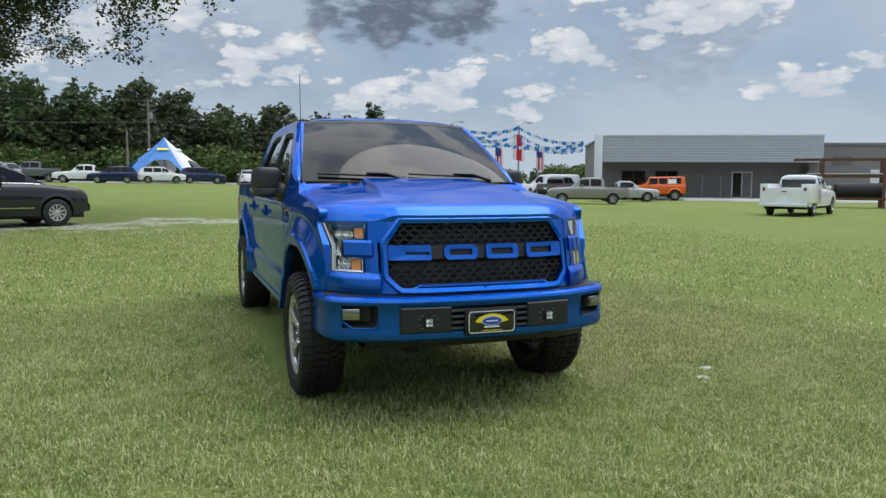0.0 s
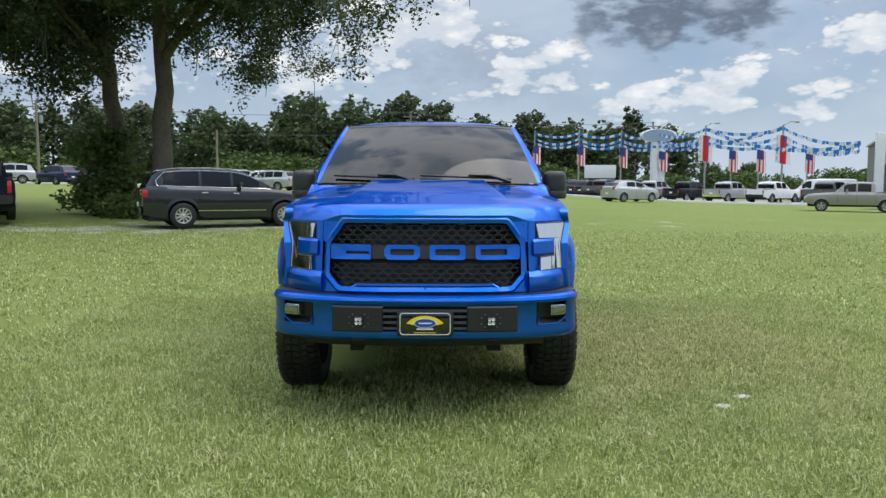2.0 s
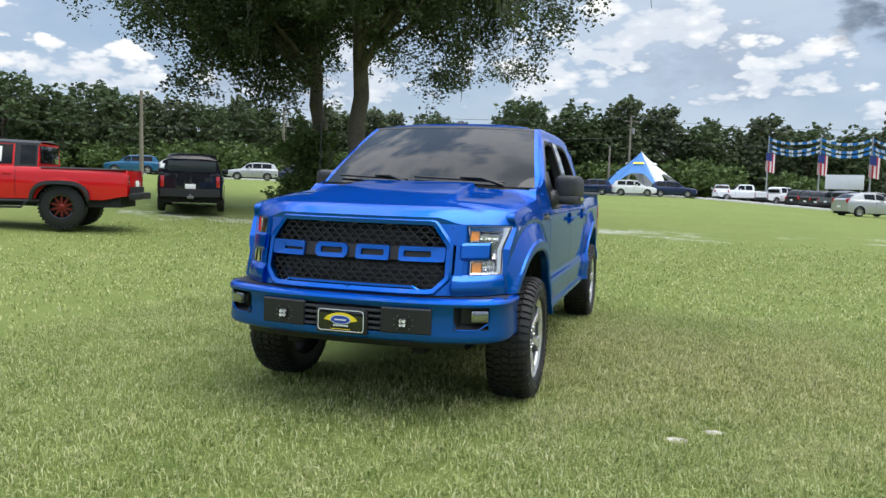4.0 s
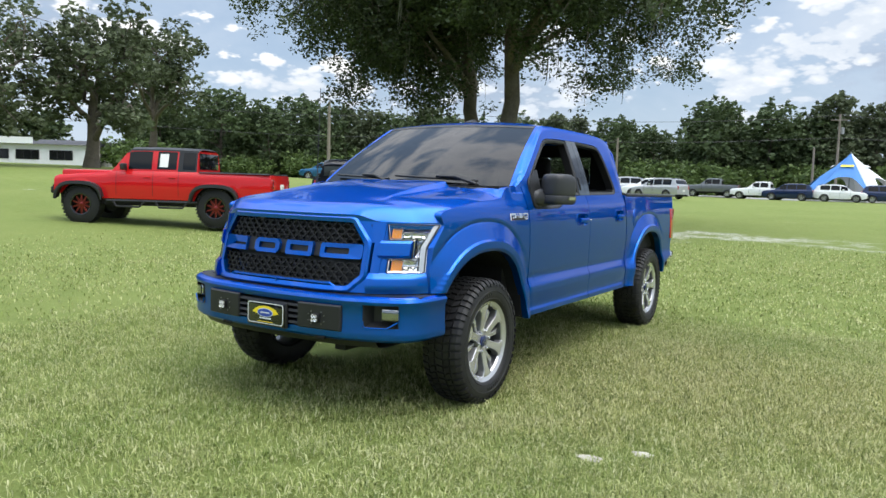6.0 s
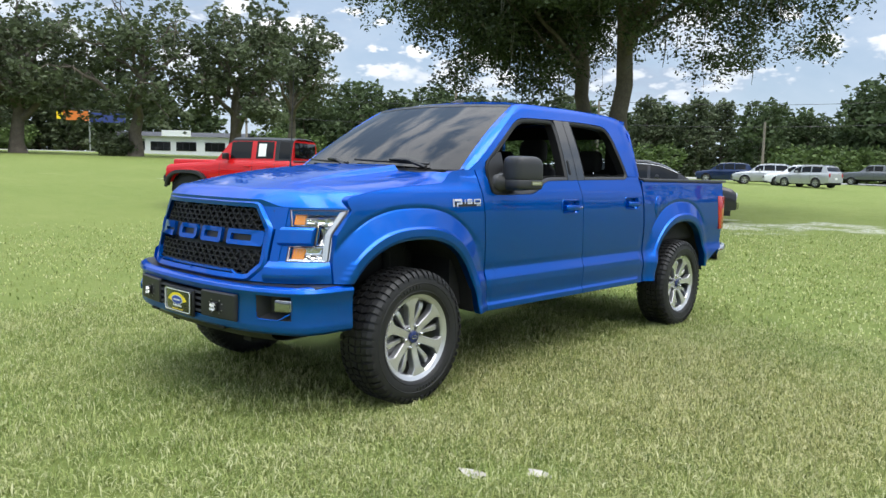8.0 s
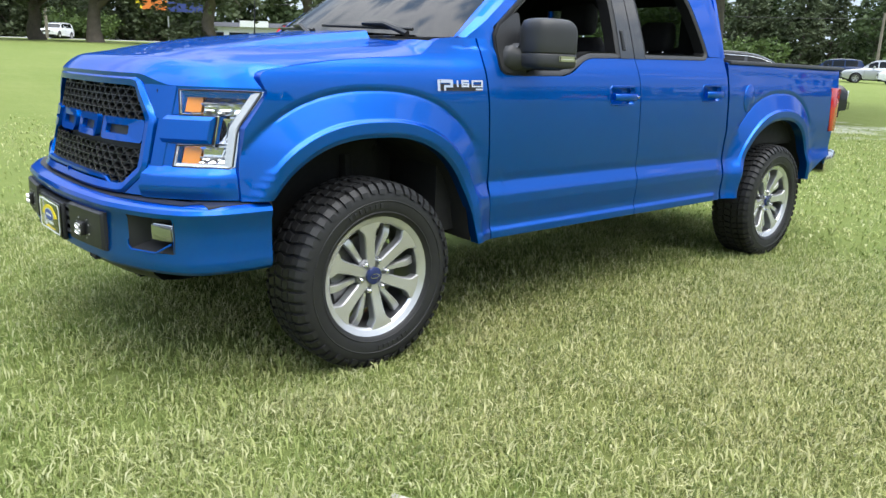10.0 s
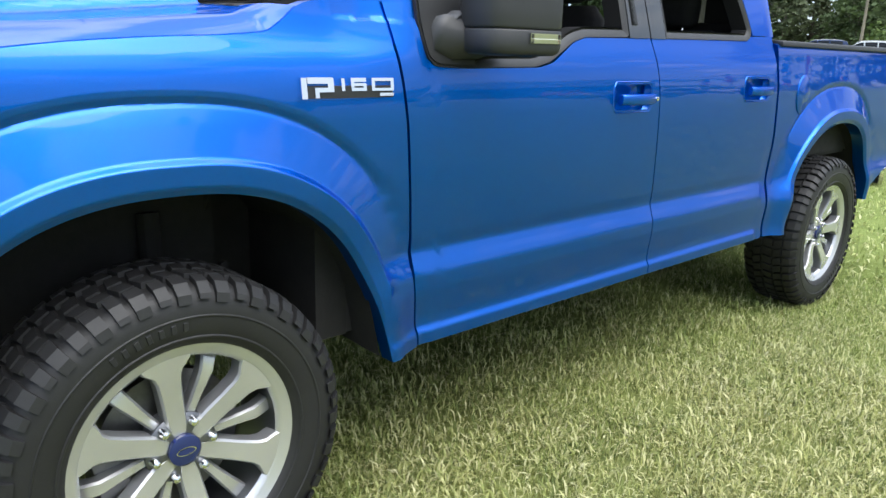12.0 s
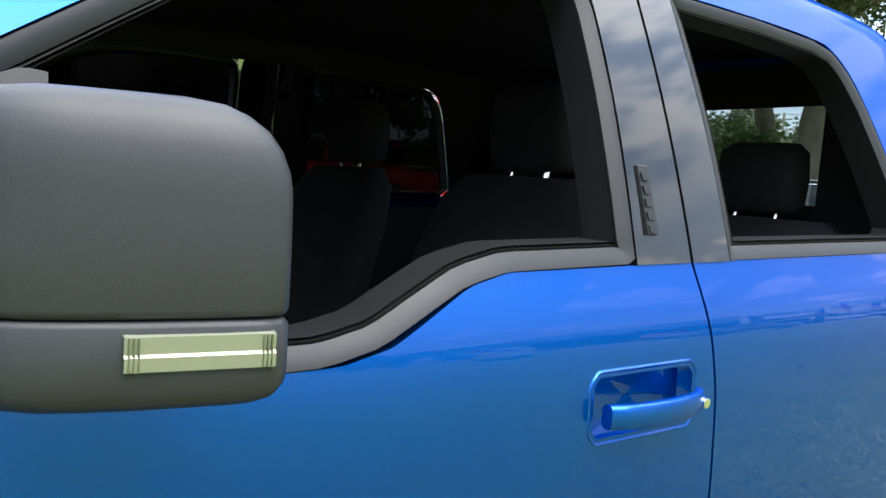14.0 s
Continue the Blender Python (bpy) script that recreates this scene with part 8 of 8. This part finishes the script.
for z in (0.45, 1.75, 2.75):
    for y in (0, 1.2):
        part("beam", box(-1.5, 9.7, y - 0.05, y + 0.05, z, z + 0.13), RUST, rack)
part("tank", moved(revolve([(-1.3, 0.02), (-1.3, 0.36), (-1.2, 0.44), (1.2, 0.44), (1.3, 0.36), (1.3, 0.02)], 20), pose(2.0, 0.6, 1.02)), BLACK_PLASTIC, rack)
part("shelf_load", join(box(4.2, 6.0, 0.2, 1.0, 1.88, 2.3), tube([(-0.8, 0.5, 1.95), (5.8, 0.5, 1.95)], 0.07, 8), tube([(-0.8, 0.75, 1.95), (5.8, 0.75, 1.95)], 0.07, 8)), STEEL, rack)

TINSEL_B = shader("blue_foil", (0.03, 0.22, 0.62), 0.3, 0.5)
TINSEL_W = shader("pale_foil", (0.72, 0.80, 0.88), 0.3, 0.4)


def garland(a, b, sag, seed, drop=0.30):
    rng = np.random.default_rng(seed)
    n = max(8, int(math.dist(a, b) / 0.30))
    v, f, idx = [], [], []
    for i in range(n):
        t0, t1 = i / n, (i + 0.92) / n
        k = len(v)
        for t in (t0, t1):
            x, y = lerp(a[0], b[0], t), lerp(a[1], b[1], t)
            z = lerp(a[2], b[2], t) - sag * 4 * t * (1 - t)
            w = drop * rng.uniform(0.8, 1.15)
            o = rng.normal() * 0.05
            v += [(x, y, z), (x + o, y - o, z - w)]
        f.append((k, k + 1, k + 3, k + 2))
        idx.append(0 if (i // 2) % 2 == 0 else 1)
    ob = part("tinsel_garland", (v, f, idx), [TINSEL_B, TINSEL_W], smooth=None)
    return tagged(ob, "blue and white foil garland strung between poles", "garland", "foil garlands", "stuff")


OVAL_BLUE = varied("faded_blue_sign", (0.26, 0.34, 0.46), 0.5, 0, 1.5, 0.1)
FLAG_R, FLAG_W, FLAG_B = shader("flag_red", (0.50, 0.02, 0.035), 0.8), shader("flag_white", (0.75, 0.74, 0.72), 0.8), shader("flag_blue", (0.03, 0.05, 0.20), 0.8)
garland_poles = [(12.7, 94.1, 8.3), (17.5, 88.4, 7.9), (21.8, 84.4, 7.6), (24.4, 78.2, 7.1), (26.1, 68.1, 6.9), (30.8, 61.8, 6.5)]
corner = (33.0, 53.3, 4.9)
right = Vector((0.87, -0.5, 0))


def hang_flag(root, x, y, z, w, h, banner):
    """A hanging flag, its cloth in folds, on the side facing the field."""
    def cloth(u0, u1, v0, v1, o):
        return grid([[(x + right.x * w * u + 0.05 * math.sin(9 * u) + 0.2 * o, y - 0.09 - o - 0.06 * math.sin(9 * u + 1.0), z - h * v - 0.05 * h * math.sin(3 * u)) for v in steps(v0, v1, 4)] for u in steps(u0, u1, 5)])
    cl = part("flag", cloth(-0.5, 0.5, 0, 1, 0), FLAG_W, root, "hanging striped flag" if not banner else "white hanging banner with a red stripe")
    if banner:
        part("stripe", cloth(-0.15, 0.15, 0, 1, 0.02), FLAG_R, cl)
        for u in (-0.36, 0.36):
            for k in range(4):
                part("mark", cloth(u - 0.06, u + 0.06, 0.06 + 0.24 * k, 0.2 + 0.24 * k, 0.02), FLAG_B, cl)
    else:
        for k in range(4):
            part("stripe", cloth(-0.45 + 0.27 * k, -0.32 + 0.27 * k, 0, 1, 0.02), FLAG_R, cl)
        part("canton", cloth(-0.5, 0.1, 0, 0.42, 0.04), FLAG_B, cl)


for i, (x, y, z) in enumerate(garland_poles):
    g = ground_z(x, y)
    if i == 3:
        py = thing("sign_pylon", "pale grey sign pylon with a plain blue oval", "sign", at=pose(x, y, g))
        part("column", join(box(-0.75, -0.15, -0.3, 0.3, 0, 6.6, 0.03), box(0.15, 0.75, -0.3, 0.3, 0, 6.6, 0.03), box(-0.15, 0.15, -0.25, 0.25, 0.2, 6.4)), TRIM_WHITE, py)
        part("oval_rim", moved(revolve([(-0.35, 0.001), (-0.35, 0.95), (-0.28, 1.0), (0.28, 1.0), (0.35, 0.95), (0.35, 0.001)], 40, "y"), Matrix.Translation((0, 0, 7.0)) @ Matrix.Diagonal((2.0, 1, 0.75, 1)) @ pose(0, 0, 0)), TRIM_WHITE, py)
        part("oval", moved(revolve([(-0.39, 0.001), (-0.39, 0.88), (-0.34, 0.9)], 40, "y"), Matrix.Translation((0, 0, 7.0)) @ Matrix.Diagonal((2.0, 1, 0.75, 1))), OVAL_BLUE, py)
        hang_flag(py, 0.5, -0.35, 5.2, 1.3, 2.1, False)
        continue
    pole = thing("flag_pole", "steel pole with banner and lamp arm" if i > 3 else "steel pole with a hanging striped flag", "pole", "poles round the lot", at=pose(x, y, g))
    part("shaft", tube([(0, 0, -0.2), (0, 0, z - g + 0.5)], [0.11, 0.075], 10), GALV, pole)
    if i > 3:
        hang_flag(pole, 0, 0, z - g - 0.5, 1.7, 2.5, True)
        part("lamp_arm", join(tube([(0, 0, z - g + 0.4), (0.5, -0.2, z - g + 0.75), (0.9, -0.4, z - g + 0.7)], 0.04, 6), box(0.75, 1.2, -0.55, -0.3, z - g + 0.62, z - g + 0.74, 0.02)), GALV, pole)
    else:
        hang_flag(pole, 0.3, 0, z - g - 1.6, 1.3, 2.3, False)
for i, (x, y, z0) in enumerate(((30.5, 72.8, 5.0), (32.2, 70.0, 4.9), (35.3, 66.3, 4.7))):
    g = ground_z(x, y)
    pole = thing("flag_pole", "short steel pole with a hanging striped flag", "pole", "poles round the lot", at=pose(x, y, g))
    part("shaft", tube([(0, 0, -0.2), (0, 0, z0 - g + 0.6)], [0.09, 0.06], 8), GALV, pole)
    hang_flag(pole, 0.2, 0, z0 - g + 0.2, 1.2, 2.2, False)
chain = garland_poles + [corner]
for i, (a, b) in enumerate(zip(chain, chain[1:])):
    for j, (dz, sag) in enumerate(((0.3, 0.55), (-0.4, 0.75), (-1.0, 0.6))):
        garland((a[0], a[1], a[2] + dz), (b[0], b[1], b[2] + (dz if i < 5 else dz * 0.5)), sag, 10 * i + j)
garland((30.8, 61.8, 6.9), (24.4, 78.2, 6.6), 0.9, 91)
garland((26.1, 68.1, 7.2), corner, 1.1, 92)
garland((21.8, 84.4, 7.0), (26.1, 68.1, 6.4), 0.8, 93)
board = thing("sign_board", "blank white sign board on two posts", "sign", at=pose(19.4, 84.6, ground_z(19.4, 84.6), 0, 0, -12))
part("panel", box(-1.85, 1.85, -0.06, 0.06, 2.2, 3.75, 0.02), TRIM_WHITE, board)
for x in (-1.6, 1.6):
    part("post", box(x - 0.06, x + 0.06, -0.06, 0.06, 0, 2.2), GALV, board)

# star tent
TENT_W, TENT_B = varied("white_tent_cloth", (0.68, 0.70, 0.73), 0.7, 0, 0.8, 0.06), varied("blue_tent_cloth", (0.05, 0.19, 0.48), 0.7, 0, 0.8, 0.08)
tent = thing("star_tent", "blue and white star-shaped event tent", "tent", at=pose(-1.9, 85.5, ground_z(-1.9, 85.5), 0, 0, 12))
LEGS = 5
for k in range(LEGS):
    P = []
    for i in range(17):
        a = 2 * math.pi * (k + i / 16) / LEGS
        q = abs(math.cos(LEGS * a / 2)) ** 1.0
        leg = q ** 5
        rh, zh = lerp(2.9, 5.4, leg), 2.5 * (1 - leg) ** 0.6 + 0.02
        row = []
        for v in steps(0.012, 1, 14):
            row.append((rh * v * math.cos(a), rh * v * math.sin(a), 5.15 + (zh - 5.15) * v ** 0.86))
        P.append(row)
    pan = part("panel", grid(P), TENT_B if k in (2, 3) else TENT_W, tent, smooth=60)
    a = 2 * math.pi * (k + 0.5) / LEGS
    e1, e2 = Vector((-math.sin(a), math.cos(a), 0)), Vector((math.cos(a), math.sin(a), 0))
    c = e2 * 1.62 + Vector((0, 0, 3.72))
    part("print_bar", grid([[tuple(c + e1 * s * 0.62 + (e2 * 0.13 + Vector((0, 0, -0.1))) * t + e2 * 0.05) for t in (-1, 1)] for s in (-1, 1)]), YELLOW if k % 2 else PLATE_FRAME, pan)
part("mast", tube([(0, 0, 0), (0, 0, 5.25)], 0.05, 8), GALV, tent)

# far white shop by the road
hut = thing("roadside_shop", "long low white roadside shop with dark roof band", "building", at=pose(*SHOP_AT, ground_z(-94, 43) - 0.1, 0, 0, 37))
HUT_WHITE = varied("white_shop_wall", (0.70, 0.71, 0.72), 0.8, 0, 0.6, 0.06)
part("wall", box(0, 17.5, 0, 8, 0, 2.7), HUT_WHITE, hut)
part("roof", prism([(-0.6, 2.7), (8.5, 2.7), (7.6, 3.3), (0.4, 3.3)], -0.5, 18, "x"), shader("dark_roof_band", (0.05, 0.052, 0.06), 0.7), hut)
for x0 in (1.0, 4.6, 8.2, 12.2):
    w = part("window", box(x0, x0 + 2.8, -0.05, 0.0, 0.8, 2.0), BLACK_SATIN, hut)
    for k in range(3):
        part("pane", box(x0 + 0.08 + 0.9 * k, x0 + 0.9 + 0.9 * k, -0.07, -0.05, 0.86, 1.94), SHOP_GLASS, w)
part("sign_panel", box(6.5, 10.5, -0.7, -0.6, 2.7, 3.5), PLATE_FRAME, hut)
flag_sign = thing("price_sign", "orange and blue roadside banner sign on post", "sign", at=pose(-79.5, 31.0, ground_z(-79.5, 31), 0, 0, 60))
part("post", tube([(0, 0, 0), (0, 0, 4.4)], 0.08, 8), GALV, flag_sign)
part("orange_panel", box(-2.6, 0.0, -0.05, 0.05, 3.3, 4.3), shader("sign_orange", (0.65, 0.18, 0.03), 0.6), flag_sign)
part("blue_panel", box(0.0, 3.6, -0.05, 0.05, 3.2, 4.2), FLAG_B, flag_sign)
part("yellow_panel", box(-3.2, -2.6, -0.05, 0.05, 3.4, 4.2), YELLOW, flag_sign)
suv_at("white car passing on the far road", "white", stand(-88, 22, 50), far_row)
bush = thing("lawn_shrub", "dark clipped shrub at an oak's foot", "shrub", at=pose(-50.9, 21.2, ground_z(-50.9, 21.2)))
rng = np.random.default_rng(83)
bb = [(rng.normal() * 0.9, rng.normal() * 0.8, rng.uniform(0.3, 1.3), 0.8, 0.8, 0.6) for i in range(12)]
ob = new("foliage", leaves_mesh("foliage", blob_points(rng, bb, 2600, 0.12, 4), 0.17, OAK_LEAF, rng))
ob.parent = bush
part("stems", join(*[tube([(b[0] * 0.4, b[1] * 0.4, -0.2), b[:3]], 0.03, 5) for b in bb[:6]]), BARK, bush)


# utility poles and wires
def pole_at(x, y, top, arm=True):
    g = ground_z(x, y)
    p = thing("utility_pole", "weathered wooden utility pole", "pole", "utility poles", at=pose(x, y, g))
    part("shaft", tube([(0, 0, -0.3), (0, 0, top - g)], [0.16, 0.11], 10), POLE_WOOD, p)
    if arm:
        part("crossarm", box(-0.9, 0.9, -0.06, 0.06, top - g - 0.7, top - g - 0.58), POLE_WOOD, p)
        part("transformer", moved(revolve([(0, 0.02), (0, 0.2), (0.7, 0.2), (0.75, 0.02)], 14, "z"), pose(0.3, 0.25, top - g - 2.2)), GALV, p)
    return (x, y, top)


tops = [pole_at(-84, 20, 10.4), pole_at(-74, 47, 10.2), pole_at(-40, 70, 9.8), pole_at(-23.2, 73.6, 7.2, False), pole_at(-3.6, 91.5, 10.9), pole_at(30, 100, 10.5)]
pole_at(-6.0, 91.2, 7.2, False)
pole_at(-36.4, 42.2, 7.9, False)
line = [tops[0], tops[1], tops[2], tops[4], tops[5]]
for a, b in zip(line, line[1:]):
    for dz, sag in ((-0.1, 0.8), (-2.6, 0.6)):
        pts = [(lerp(a[0], b[0], t), lerp(a[1], b[1], t), lerp(a[2], b[2], t) + dz - sag * 4 * t * (1 - t)) for t in steps(0, 1, 14)]
        tagged(part("overhead_wire", tube(pts, 0.022, 4), BLACK_SATIN), "thin black overhead wire between poles", "wire", "overhead wires")

# ---- grass blades and bare spots near the pickup ----
def blade_mat():
    m = shader("grass_blades", (0.132, 0.2, 0.05), 0.7)
    m.node_tree.nodes["Principled BSDF"].inputs["Specular IOR Level"].default_value = 0.25
    g = m.node_tree.nodes.new("ShaderNodeNewGeometry")
    isl = ramp(m, g.outputs["Random Per Island"], [(0.0, (0.061, 0.100, 0.026)), (0.35, (0.246, 0.310, 0.088)), (0.7, (0.472, 0.490, 0.210)), (1.0, (0.756, 0.725, 0.480))])
    zone = ramp(m, tex(m, 1.1, 5, rough=0.7), [(0.30, (0.161, 0.265, 0.052)), (0.50, (0.340, 0.405, 0.13)), (0.70, (0.539, 0.535, 0.27))])
    straw = ramp(m, g.outputs["Random Per Island"], [(0.0, (0.060, 0.066, 0.024)), (0.45, (0.420, 0.392, 0.150)), (1.0, (0.850, 0.765, 0.450))])
    col = dry_patch(m, blend(m, 0.40, isl, zone), straw)
    plug(m, "Base Color", col)
    n, k = m.node_tree.nodes, m.node_tree.links
    t, mix = n.new("ShaderNodeBsdfTranslucent"), n.new("ShaderNodeMixShader")
    k.new(col, t.inputs[0])
    mix.inputs[0].default_value = 0.35
    k.new(m.node_tree.nodes["Principled BSDF"].outputs[0], mix.inputs[1])
    k.new(t.outputs[0], mix.inputs[2])
    k.new(mix.outputs[0], n["Material Output"].inputs[0])
    return m


BLADES = blade_mat()


def blades(name, label, seed, n, x0, x1, y0, y1, hole, width, length, fade):
    rng = np.random.default_rng(seed)
    p = np.stack([rng.uniform(x0, x1, n * 2), rng.uniform(y0, y1, n * 2)], axis=1)
    # tufts: thin out where a smooth pattern is low
    f = np.sin(p[:, 0] * 7.3 + 1.3 * np.sin(p[:, 1] * 5.1)) * np.sin(p[:, 1] * 6.7 + 1.7 * np.sin(p[:, 0] * 4.3))
    keep = rng.uniform(-1.4, 1.0, n * 2) < f
    bare = ((p[:, 0] - 1.94) ** 2 / 0.006 + (p[:, 1] + 0.535) ** 2 / 0.003 < 1) | ((p[:, 0] - 2.16) ** 2 / 0.005 + (p[:, 1] + 0.31) ** 2 / 0.003 < 1)
    keep &= ~(bare & (rng.uniform(size=n * 2) < 0.7))
    # thin out towards the border, and inside the part that other blades cover
    inset_ = np.minimum(np.minimum(p[:, 0] - x0, x1 - p[:, 0]), np.minimum(p[:, 1] - y0, y1 - p[:, 1]))
    keep &= rng.uniform(size=n * 2) < np.clip(inset_ / fade, 0, 1) ** 1.3
    if hole:
        deep = np.minimum(np.minimum(p[:, 0] - hole[0], hole[1] - p[:, 0]), np.minimum(p[:, 1] - hole[2], hole[3] - p[:, 1]))
        keep &= rng.uniform(size=n * 2) > np.clip(deep / hole[4], 0, 1)
    p = p[keep][:n]
    n = len(p)
    z = np.array([ground_z(a, b) for a, b in p]) if hole is None or x1 > 9 else np.full(n, GROUND)
    c = np.column_stack([p, z]).astype(np.float32)
    a = rng.uniform(0, 2 * np.pi, n)
    h = length * rng.uniform(0.45, 1.25, n)
    lean = rng.uniform(0.35, 1.56, n)
    d = np.stack([np.cos(a), np.sin(a), np.zeros(n)], axis=1)
    s = np.stack([-np.sin(a), np.cos(a), np.zeros(n)], axis=1) * (width * rng.uniform(0.6, 1.3, n))[:, None]
    tip = c + d * (h * np.sin(lean))[:, None] + np.array([0, 0, 1.0]) * (h * np.cos(lean) + 0.004)[:, None]
    mid = c + d * (h * np.sin(lean * 0.55) * 0.5)[:, None] + np.array([0, 0, 1.0]) * (h * np.cos(lean * 0.55) * 0.62)[:, None]
    v = np.empty((n, 4, 3), dtype=np.float32)
    v[:, 0], v[:, 1], v[:, 2], v[:, 3] = c - np.array([0, 0, 0.006]), mid + s, tip, mid - s
    me = bpy.data.meshes.new(name)
    me.vertices.add(n * 4)
    me.loops.add(n * 4)
    me.polygons.add(n)
    me.vertices.foreach_set("co", v.reshape(-1))
    me.loops.foreach_set("vertex_index", np.arange(n * 4, dtype=np.int32))
    me.polygons.foreach_set("loop_start", np.arange(0, n * 4, 4, dtype=np.int32))
    me.polygons.foreach_set("loop_total", np.full(n, 4, dtype=np.int32))
    me.materials.append(BLADES)
    me.update(calc_edges=True)
    return tagged(new(name, me), label, "grass", kind="stuff")


blades("grass", "short dry green lawn grass blades", 7, 290000, -4.0, 5.0, -2.9, 4.6, (-1.3, -0.2, 0.1, 3.4, 0.3), 0.0035, 0.055, 0.7)
blades("grass", "fine short lawn grass beside the pickup", 9, 140000, 0.4, 3.6, -1.5, 4.4, None, 0.0023, 0.045, 0.6)
blades("grass", "short green lawn grass further off", 8, 135000, -13, 14, -2.5, 17, (-3.9, 4.9, -2.8, 4.5, 0.9), 0.0095, 0.062, 6.0)
SAND = varied("pale_sandy_soil", (0.44, 0.41, 0.36), 0.95, 0, 9, 0.25, 0.004, 60)
for x, y, w, d in ((1.94, -0.535, 0.075, 0.04), (2.16, -0.31, 0.065, 0.04)):
    rng = np.random.default_rng(int(1000 * x))
    ring_ = []
    for r, h in ((1.0, 0.001), (0.7, 0.008), (0.35, 0.013), (0.001, 0.015)):
        ring_.append([(x + w * r * math.cos(a) * (1 + 0.3 * math.sin(3 * a + x * 9)), y + d * r * math.sin(a) * (1 + 0.25 * math.cos(2 * a + x * 5)), GROUND + 0.004 + h) for a in [2 * math.pi * k / 24 for k in range(24)]])
    tagged(part("sand_patch", grid(ring_, close_v=True, flip=True), SAND), "small bare patch of pale sandy soil", "soil", "bare soil patches")
